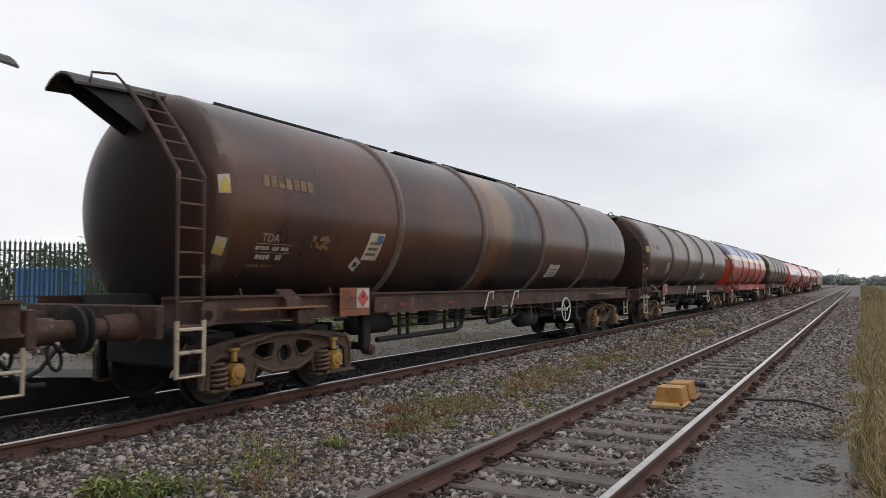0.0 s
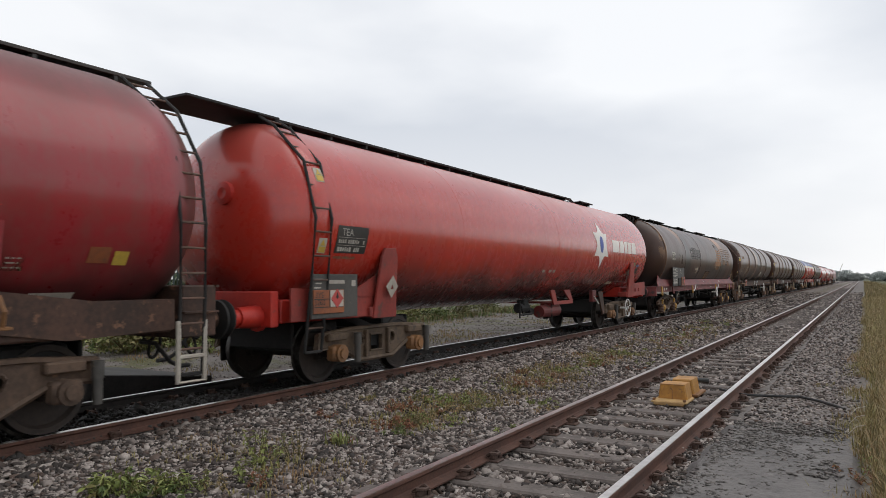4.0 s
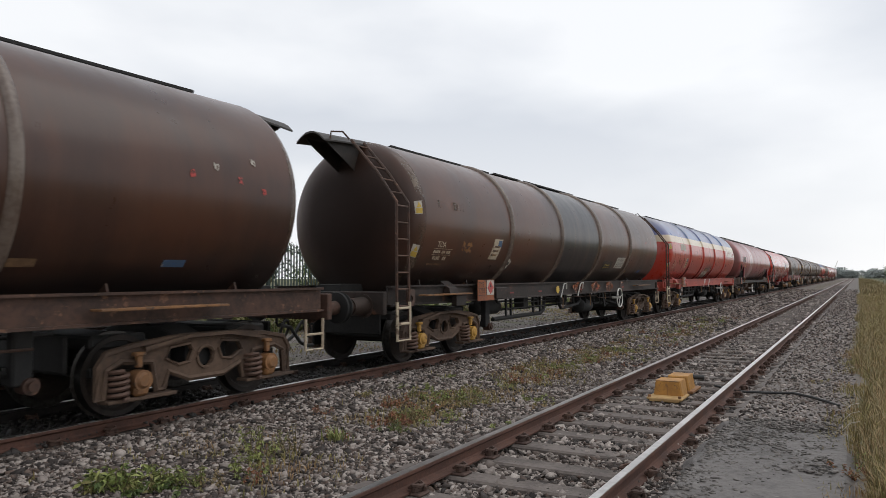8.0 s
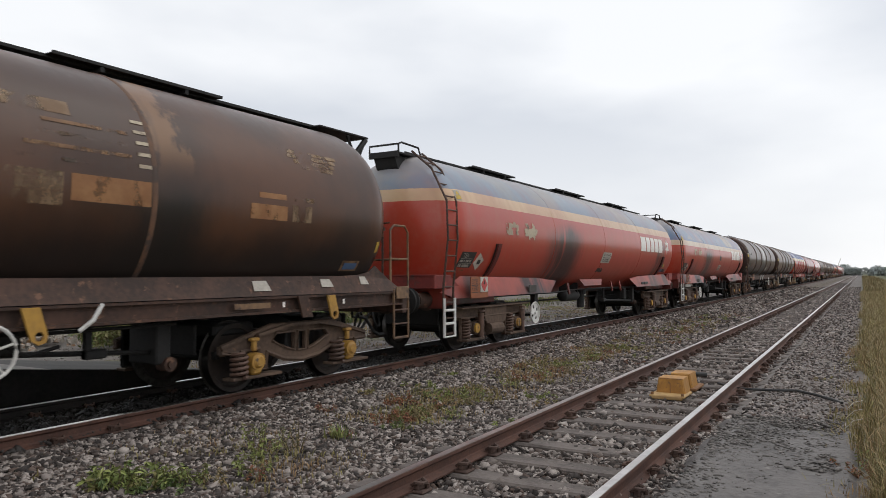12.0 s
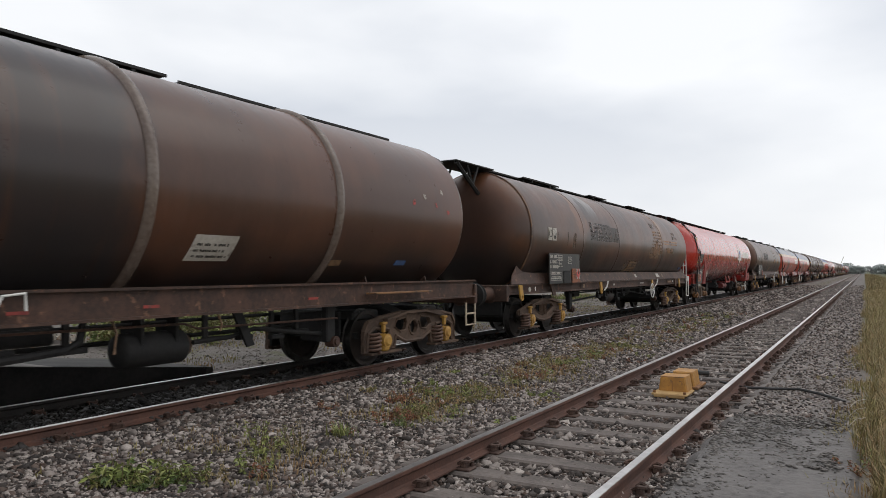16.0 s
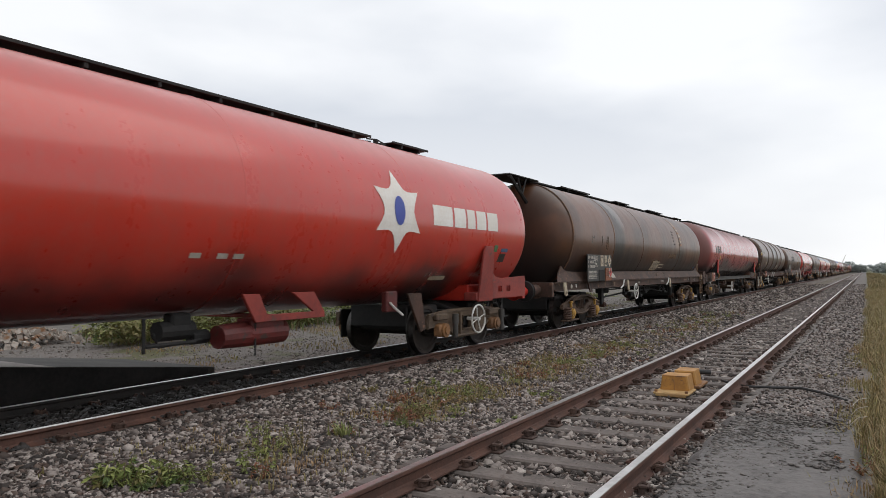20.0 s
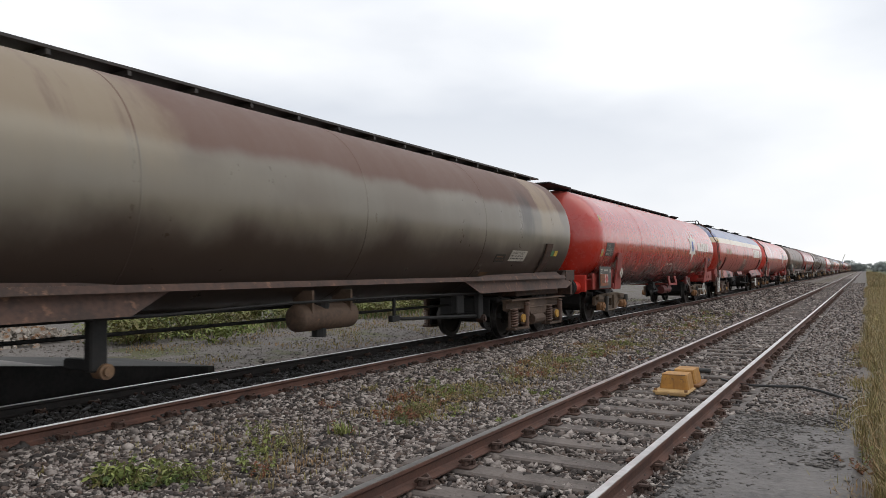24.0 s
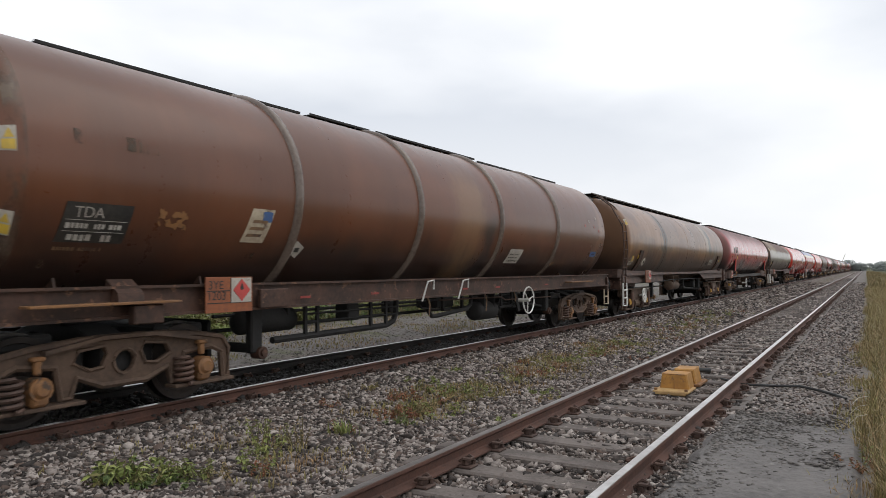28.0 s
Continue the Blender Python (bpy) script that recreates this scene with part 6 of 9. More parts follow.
    # pale labels on the skirt and solebar
    for y, z, b, h, m in {"bold": ((0.15, 1.42, 0.1, 0.08, "white"), (1.7, 1.40, 0.22, 0.1, "ochre_mark"), (4.3, 1.40, 0.3, 0.11, "plate_white")), "film": ((5.7, 1.40, 0.3, 0.13, "plate_white"), (6.5, 1.40, 0.4, 0.1, "ghost_mark"), (7.0, 1.42, 0.26, 0.11, "plate_white"), (7.9, 1.45, 0.2, 0.12, "plate_white")), "half": ((1.0, 1.40, 0.25, 0.1, "plate_white"), (3.9, 1.40, 0.42, 0.13, "plate_white"), (4.6, 1.40, 0.24, 0.12, "ochre_mark")), "ends": ((-4.3, 1.40, 0.5, 0.13, "plate_white"), (1.1, 1.40, 0.5, 0.11, "film_mark"), (2.2, 1.40, 0.3, 0.11, "film_mark"))}[device]:
        put("skirt_label", cached(("skirt_label", y), lambda bm: plate(bm, [[(-b / 2, z - h / 2), (b / 2, z - h / 2), (b / 2 - 0.03, z + h / 2), (-b / 2 + 0.03, z + h / 2)]], 0.004, lambda u, v, q: (1.325 - (v - 1.27) * 0.55 + q, u, v)), m), w, "worn pale label on the skirt", at=(0, y, 0))
    for y, b, h, m in ((-4.3, 0.14, 0.11, "ochre_mark"), (1.55, 0.4, 0.035, "pale_ink"), (5.5, 0.6, 0.07, "ochre_mark"), (6.05, 0.04, 0.07, "white_mark"), (7.3, 0.04, 0.07, "white_mark"), (-7.6, 0.04, 0.09, "white_mark"), (-1.6, 0.12, 0.05, "plate_white")):
        put("solebar_label", cached(("solebar_label", b, h, m), lambda bm: box(bm, (1.318, 0, 1.15), (0.006, b, h)), m), w, "small worn label on the solebar", at=(0, y, 0))
    decal(tk, 7.35, 7.75, -0.92, -0.74, "ochre_mark", "sticker_edge", w), decal(tk, 7.4, 7.7, -0.89, -0.78, "sticker_blue", "sticker", w, "small dark blue sticker", out=0.012), decal(tk, 8.05, 8.15, -0.6, -0.42, "sticker_yellow", "sticker", w, "small yellow sticker")
    if device == "bold":
        decal_shape(tk, [[(-2.35, -0.46), (-2.0, -0.46), (-1.93, -0.37), (-1.78, -0.50), (-1.8, -0.64), (-1.93, -0.71), (-2.15, -0.69), (-1.97, -0.64), (-1.9, -0.55), (-2.05, -0.53), (-2.35, -0.56)]], "cream_mark", "arrow_device", w, "worn cream arrow device")
    return w


def saddle_wagon(label, paint="red", ladder_rear=True, ends=(9.75, 9.75)):
    """Frameless red tank on deep end saddles, with the star device."""
    w = wagon_base(label)
    tk = Tank(1.47, 2.43, 8.4, 0.85, 2.2)
    put("tank", tank_mesh(tk, paint), w)
    top = tk.centre + tk.radius
    catwalk(w, -8.3, 4.55, top + 0.09, 0.5), catwalk(w, 5.2, 6.45, top + 0.09, 0.55)
    put("manhole", cached("b_fit", lambda bm: (rod(bm, (0, 4.72, top - 0.02), (0, 4.72, top + 0.06), 0.1, 14), rod(bm, (0.1, 4.9, top - 0.02), (0.1, 4.9, top + 0.1), 0.05, 10), box(bm, (0.05, 5.05, top + 0.03), (0.2, 0.2, 0.06), 0.01), tube(bm, [(0.12, 4.6, top + 0.08), (0.12, 4.9, top + 0.11), (0.12, 5.2, top + 0.05)], 0.014, 6)), "black"), w)
    put("end_canopy", cached("b_can", lambda bm: box(bm, (0, -9.1, top + 0.06), (0.9, 1.7, 0.04), 0.008), "black"), w, "dark walkway plate over the tank end")
    put("end_disc", cached("b_disc", lambda bm: lathe(bm, [(-9.25, 0.0), (-9.27, 0.08), (-9.25, 0.16), (-9.1, 0.17)], "y", 16, (0.35, 0, 2.75)), "red_steel"), w, "round red cover on the tank end")
    for e in (-1, 1):
        def sub(bm):
            box(bm, (0, e * 7.75, 1.12), (2.2, 2.3, 0.32), 0.02)
            box(bm, (0, e * 8.2, 1.35), (1.6, 1.3, 0.2), 0.02)
        put("end_frame", cached(("b_sub", e), sub, "red_steel"), w, "red end frame")
        for s in (-1, 1):
            put("saddle_panel", cached(("b_pan", e, s), lambda bm: plate(bm, [[(e * 6.7, 0.99), (e * 8.9, 0.99), (e * 8.9, 1.44), (e * 7.7, 1.40), (e * 6.9, 1.5)], [(e * 7.55, 1.12), (e * 7.75, 1.12), (e * 7.75, 1.24), (e * 7.55, 1.24)], [(e * 7.95, 1.12), (e * 8.15, 1.12), (e * 8.15, 1.24), (e * 7.95, 1.24)]], 0.03, lambda u, v, q: (s * 1.27 + q, u, v)), "dusty_red_steel"), w, "red slotted side plate of the end frame")
            put("saddle_arm", cached(("b_arm", e, s), lambda bm: (plate(bm, [[(e * 6.55, 0.96), (e * 7.14, 0.96), (e * 7.08, 1.5), (e * 7.04, 1.9), (e * 6.96, 2.04), (e * 6.7, 2.04), (e * 6.63, 1.9), (e * 6.6, 1.5)]], 0.05, lambda u, v, q: (s * (1.34 + 0.11 * min(1, max(0, (v - 1.0) / 1.0))) + q, u, v), 0.008), plate(bm, [[(e * 7.0, 1.3), (e * 7.75, 1.3), (e * 7.0, 1.62)]], 0.04, lambda u, v, q: (s * 1.28 + q, u, v)), box(bm, (s * 1.2, e * 6.85, 1.05), (0.3, 0.7, 0.16), 0.02)), "dusty_red_steel"), w, "red saddle arm under the tank")
    headstocks(w, ends, 0.92, 1.4, 2.3, "red_steel")
    bogie(w, -6.67, "long", "bogie_tan", "orange_box"), bogie(w, 6.6, "long", "bogie_tan", "orange_box")
    buffers(w, ends, "red_steel")
    put("handwheel", wheel_mesh(0.27, 4, False), w, "white brake handwheel", at=(1.36, 6.54, 0.62))
    def hanger(bm):
        for s in (-1, 1):
            plate(bm, [[(0.70, 1.26), (0.98, 1.26), (1.12, 0.98), (2.05, 0.98), (1.62, 1.26), (2.04, 1.26), (2.26, 0.97), (2.26, 0.90), (0.92, 0.90)]], 0.05, lambda u, v, q: (s * 1.08 + q, u, v), 0.006)
        box(bm, (0, 1.6, 0.93), (2.1, 0.12, 0.06), 0.01)
    put("brake_hanger", cached("b_hanger", hanger, "dusty_red_steel"), w, "red trapezoid hanger under the tank")
    put("brake_cylinder", cached("b_cyl", lambda bm: (rod(bm, (0.85, 0.95, 0.74), (0.85, 1.62, 0.74), 0.17, 16), rod(bm, (0.85, 0.5, 0.73), (0.85, 0.95, 0.74), 0.15, 14, 0.17), box(bm, (0.85, 1.25, 0.86), (0.3, 0.6, 0.16), 0.02)), "dirty_red_steel"), w, "dark red brake cylinder")
    put("valve", cached("b_valve", lambda bm: (rod(bm, (0.6, -0.2, 0.84), (0.6, 0.3, 0.84), 0.12, 12), box(bm, (0.6, 0.1, 0.95), (0.2, 0.3, 0.2), 0.03), rod(bm, (0.65, 0.25, 0.74), (0.65, 0.5, 0.74), 0.09, 10), rod(bm, (0.8, -0.5, 0.70), (0.8, 0.2, 0.70), 0.025, 8), tube(bm, [(0.8, -0.52, 1.02), (0.8, -0.52, 0.62)], 0.022, 6), tube(bm, [(0.8, -0.4, 0.84), (0.8, -0.32, 0.68), (0.8, 0.3, 0.72)], 0.018, 6)), "black"), w)
    put("drop_rod", cached("b_drop", lambda bm: rod(bm, (1.0, 1.0, 0.92), (1.0, 1.0, 0.46), 0.014, 6), "black"), w)
    put("lever_bracket", cached("b_brk", lambda bm: box(bm, (1.1, 3.9, 1.05), (0.12, 0.32, 0.34), 0.02), "dirty_red_steel"), w)
    put("stay", cached("b_stay", lambda bm: (plate(bm, [[(4.5, 1.16), (4.92, 1.16), (5.06, 0.52), (4.9, 0.48)]], 0.05, lambda u, v, q: (1.05 + q, u, v), 0.006)), "frame"), w)
    put("lever", cached("b_lever", lambda bm: tube(bm, [(1.18, 3.8, 1.04), (1.2, 3.9, 0.95), (1.2, 4.14, 0.82)], 0.02, 6), "white"), w, "pale release lever")
    under_gear(w, "B")
    if ladder_rear:
        ladder(w, [(1.30, -8.65, 0.55), (1.42, -8.65, 1.5), (1.5, -8.65, 2.4), (1.28, -8.65, 3.2), (0.72, -8.65, 3.76), (0.4, -8.65, 3.94)], 0.34, 11, "black")
    board = put("data_board", cached("b_board", lambda bm: box(bm, (1.40, -8.13, 1.32), (0.03, 1.02, 0.62), 0.006), "plate_grey"), w, "dark grey board with faint pale print")
    put("print_line", cached("b_print", lambda bm: [box(bm, (1.417, y, z), (0.004, b, h)) for y, z, b, h in ((-8.5, 1.55, 0.16, 0.03), (-8.5, 1.5, 0.12, 0.02), (-8.1, 1.52, 0.34, 0.05), (-7.72, 1.5, 0.09, 0.09), (-8.52, 1.44, 0.14, 0.02))], "pale_ink"), board)
    placard(w, -8.29, 1.08, 1.425, 0.66, 0.33)
    data_panel(tk, -8.15, -0.60, 0.72, 0.5, "TEA", w, lean=0.03)
    put("hazard_diamond", cached("b_dia", lambda bm: plate(bm, [[(-6.98, 1.44), (-6.82, 1.62), (-6.66, 1.44), (-6.82, 1.26)], [(-6.86, 1.40), (-6.82, 1.48), (-6.78, 1.40)]], 0.006, lambda u, v, q: (1.435 + 0.11 * min(1, max(0, v - 1.0)) + q, u, v)), "plate_white"), w, "white diamond sticker with dark flame")
    warning(tk, -8.5, 0.5, w, 0.22), warning(tk, -8.5, -0.52, w, 0.22)
    for y in (-4.44, 0.4, 4.1):
        put("seam", ring_mesh(tk, 0.025, 0.005, paint), w, at=(0, y, 0))
    star(tk, 3.68, 0.1, 0.7, w, "oval")
    letter_blocks(tk, 4.72, -0.08, [(0.66, 0.36), (0.42, 0.36), (0.3, 0.36), (0.38, 0.36), (0.44, 0.36)], 0.07, w)
    decal(tk, 5.15, 5.7, -1.15, -1.05, "cream_mark", "print_line", w)
    decal(tk, 7.48, 7.78, -0.5, -0.42, "sticker_blue", "sticker", w, "small blue sticker"), decal(tk, 7.46, 7.74, -0.72, -0.53, "plate_black", "sticker", w, "small dark label"), decal(tk, 7.15, 7.3, -0.5, -0.36, "sticker_green", "sticker", w, "small green sticker")
    for y in (-0.3, 0.1, 0.35):
        decal(tk, y, y + 0.16, -0.75, -0.68, "plate_white", "print_line", w)
    return w


def skirted_wagon(label, paint="tricolour_old", steel="skirt_old", trade=True, star_at=7.58, catwalk_long=False, ladder_paint="frame", hand_y=-5.3, ends=(9.75, 9.75)):
    """Smooth tank with sloping end skirts, short middle skirt plates and box-beam bogies."""
    w = wagon_base(label)
    tk = Tank(1.45, 2.46, 8.38, 0.9, 2.15)
    put("tank", tank_mesh(tk, paint), w)
    top = tk.centre + tk.radius
    for y in (-3.9, 0.0, 3.9):
        put("seam", ring_mesh(tk, 0.03, 0.006, paint), w, at=(0, y, 0))
    if catwalk_long:
        catwalk(w, -8.7, 9.3, top + 0.11, 0.5, paint="dark_patch")
        canopy(w, -1, tk, 9.65, 0.6, 0.32, 8.2), canopy(w, 1, tk, 9.45, 0.35, 0.25, 8.6)
    else:
        catwalk(w, -8.6, 8.6, top + 0.05, 0.3, posts=False)
        for y0, y1 in ((-6.0, -3.7), (-0.9, 1.6), (4.0, 6.3)):
            catwalk(w, y0, y1, top + 0.10, 0.56)
        put("end_canopy", cached("e_can", lambda bm: (box(bm, (0, -8.5, top - 0.03), (0.66, 1.2, 0.04), 0.008), box(bm, (0, -9.1, top - 0.06), (0.7, 0.05, 0.12), 0.008), plate(bm, [[(-9.1, top - 0.08), (-8.75, top - 0.08), (-8.75, top - 0.5), (-9.0, top - 0.3)]], 0.5, lambda u, v, q: (q, u, v))), "black"), w, "dark end platform on the tank top")
        put("hand_rail", cached("e_rail", lambda bm: (tube(bm, [(0.34, -9.1, top - 0.03), (0.34, -9.1, top + 0.13), (0.34, -9.0, top + 0.17), (0.34, -8.4, top + 0.15), (0.34, -8.3, top - 0.03)], 0.02, 6), tube(bm, [(-0.34, -9.1, top - 0.03), (-0.34, -9.1, top + 0.13), (0.34, -9.1, top + 0.13)], 0.02, 6)), "black"), w)
    for e in (-1, 1):
        for s in (-1, 1):
            put("end_skirt", cached(("e_skirt", e, s, steel), lambda bm: plate(bm, [[(e * 3.3, 1.36), (e * 3.9, 1.08), (e * 8.6, 1.08), (e * 9.1, 1.2), (e * 8.6, 1.36), (e * 8.2, 1.5), (e * 4.4, 1.44)]], 0.02, lambda u, v, q: (s * (1.30 - (v - 1.06) * 0.35) + q, u, v)), steel), w, "sloping skirt plate beside the bogie")
        if catwalk_long:
            strap(tk, e * 7.14, 0.34, 1.25, 2.16, "frame", "saddle_strap", w, "dark saddle strap on the tank side", 0.06)
        else:
            strap(tk, e * 7.05, 0.16, 1.30, 2.16, "dirty_red_steel", "saddle_strap", w, "dark red saddle strap on the tank side", 0.07)
        put("end_platform", cached(("e_plat", e, steel), lambda bm: (box(bm, (0, e * 9.0, 1.40), (2.5, 0.62, 0.26), 0.015), box(bm, (0, e * 9.3, 1.52), (2.54, 0.05, 0.03), 0.004), plate(bm, [[(e * 8.7, 1.52), (e * 8.7, 1.1), (e * 8.0, 1.1)]], 0.04, lambda u, v, q: (1.2 + q, u, v))), "frame" if catwalk_long else "dusty_red_steel"), w, "deep end beam below the tank end")
        put("end_frame", cached(("e_sub", e), lambda bm: (box(bm, (0, e * 7.6, 1.1), (1.9, 2.6, 0.34), 0.02), box(bm, (0, e * 8.3, 1.36), (1.4, 1.2, 0.3), 0.04)), steel), w)
    for s in () if catwalk_long else (-1, 1):
        put("middle_skirt", cached(("e_mid", s, steel), lambda bm: plate(bm, [[(-0.98, 1.38), (0.98, 1.38), (0.74, 1.2), (-0.74, 1.2)]], 0.02, lambda u, v, q: (s * (1.22 - (v - 1.1) * 0.3) + q, u, v)), steel), w, at=(0, -0.42, 0))
        for y in (-2.3, 1.5, 2.4):
            put("stay", cached(("e_stay", s, steel), lambda bm: plate(bm, [[(0, 1.3), (0.1, 1.3), (0.28, 1.0), (0.2, 0.98)]], 0.03, lambda u, v, q: (s * 1.1 + q, u, v)), steel), w, at=(0, y, 0))
    if catwalk_long:
        for s in (-1, 1):
            put("skirt_lip", cached(("g_lip", s), lambda bm: plate(bm, [[(-8.5, 1.33), (8.5, 1.33), (8.5, 1.41), (-8.5, 1.41)]], 0.02, lambda u, v, q: (s * (1.31 - (v - 1.33) * 0.5) + q, u, v)), steel), w, "brown lip plate along the tank's foot")
    headstocks(w, ends, 0.9, 1.42, 2.5, steel)
    put("keel", cached("e_keel", lambda bm: box(bm, (0, 0, 1.06), (0.5, 11.0, 0.16), 0.01), "black"), w)
    bogie(w, -6.93 if catwalk_long else -6.66, "beam"), bogie(w, 7.05, "beam")
    buffers(w, ends, "frame")
    under_gear(w, "E", catwalk_long)
    put("handwheel", wheel_mesh(0.24, 4, True), w, "white pierced handwheel on the bogie", at=(1.34, hand_y, 0.64))
    ladder(w, [(1.36, -9.18, 0.45), (1.36, -9.18, 1.3), (1.42, -9.1, 2.2), (1.34, -9.0, 2.9), (0.95, -8.9, 3.55), (0.45, -8.8, 3.93)], 0.36, 13, ladder_paint)
    put("step_frame", cached("e_steps", lambda bm: (tube(bm, [(1.385, -9.19, 1.1), (1.385, -9.19, 0.40), (1.385, -8.81, 0.40), (1.385, -8.81, 1.1)], 0.03, 6), rod(bm, (1.385, -9.19, 0.64), (1.385, -8.81, 0.64), 0.025, 6), rod(bm, (1.385, -9.19, 0.88), (1.385, -8.81, 0.88), 0.025, 6)), "white"), w, "white-painted lower steps")
    placard(w, -6.25 if catwalk_long else -7.85, 1.07, 1.40)
    data_panel(tk, -8.3 if catwalk_long else -8.5, -0.92, 0.56, 0.42, "TEA", w, lean=0.05, back=None if catwalk_long else "plate_black")
    diamond(tk, -6.45 if catwalk_long else -7.68, -0.70, 0.2, w, 0.2)
    warning(tk, -8.62, 0.5, w, 0.22)
    if trade:
        torn(tk, -6.75, -6.05, -0.12, 0.2, "cream_mark", w, 3, "torn cream sticker", 0.6), torn(tk, -5.75, -5.05, -0.14, 0.22, "cream_mark", w, 5, "torn cream sticker", 0.66)
        letter_blocks(tk, 3.93, -0.16, [(0.6, 0.5), (0.48, 0.5), (0.46, 0.5), (0.48, 0.5), (0.5, 0.5)], 0.11, w)
        star(tk, star_at, 0.1, 0.3, w, "hole")
        decal(tk, 7.3, 7.5, -0.72, -0.6, "sticker_green", "sticker", w, "green sticker"), decal(tk, 7.5, 7.68, -0.72, -0.6, "sticker_yellow", "sticker", w, "yellow sticker")
        decal(tk, 7.3, 7.66, -0.92, -0.8, "sticker_blue", "sticker", w, "blue sticker"), decal(tk, 7.7, 8.05, -0.92, -0.8, "plate_black", "sticker", w, "small dark label")
        put("skirt_plate", cached("e_plate", lambda bm: [box(bm, (1.285, y, 1.2), (0.012, b, 0.09), 0.002) for y, b in ((4.66, 0.3), (5.1, 0.46))], "plate_black"), w, "black label plates on the skirt")
        put("skirt_plate", cached("e_plate2", lambda bm: box(bm, (1.3, -5.0, 1.2), (0.012, 0.42, 0.17), 0.002), "plate_black"), w, "black label plate on the skirt")
        d = -0.2 if paint == "tricolour_low" else 0.0
        decal(tk, -0.12, 0.68, -0.62 + d, -0.3 + d, "plate_white", "notice_panel", w, "dirty white notice panel", lean=0.06)
        decal_text(tk, "NO NAKED LIGHT", -0.03, -0.4 + d, 0.055, "ink", w)
        bars(tk, -0.04, 0.62, [-0.58 + d, -0.53 + d, -0.48 + d], 0.03, "ink", w)
        torn(tk, -0.15, 0.4, -0.95 if d == 0 else -0.28, -0.8 if d == 0 else -0.02, "plate_black", w, 12, "dark scrap of an old label", 0.85)
    else:
        decal(tk, 5.2, 6.0, -0.75, -0.5, "plate_white", "notice_panel", w, "dirty white notice panel", lean=0.06)
        decal_text(tk, "NO NAKED LIGHT", 5.26, -0.58, 0.055, "ink", w)
        bars(tk, 5.26, 5.94, [-0.7, -0.64], 0.03, "ink", w)
        decal(tk, -8.0, -7.8, -0.7, -0.5, "sticker_yellow", "sticker", w, "yellow sticker"), decal(tk, -7.4, -7.1, -0.6, -0.45, "sticker_yellow", "sticker", w, "faded yellow sticker")
        decal(tk, 7.44, 7.62, -0.6, -0.46, "sticker_green", "sticker", w, "green sticker"), decal(tk, 7.64, 7.82, -0.6, -0.46, "sticker_yellow", "sticker", w, "yellow sticker"), decal(tk, 4.55, 5.0, -0.78, -0.6, "plate_black", "notice_panel", w, "black notice panel with yellow print"), bars(tk, 4.6, 4.95, [-0.74, -0.67], 0.03, "ochre_mark", w), decal(tk, 4.25, 4.6, -1.14, -1.04, "ochre_mark", "label", w, "worn ochre label")
    return w


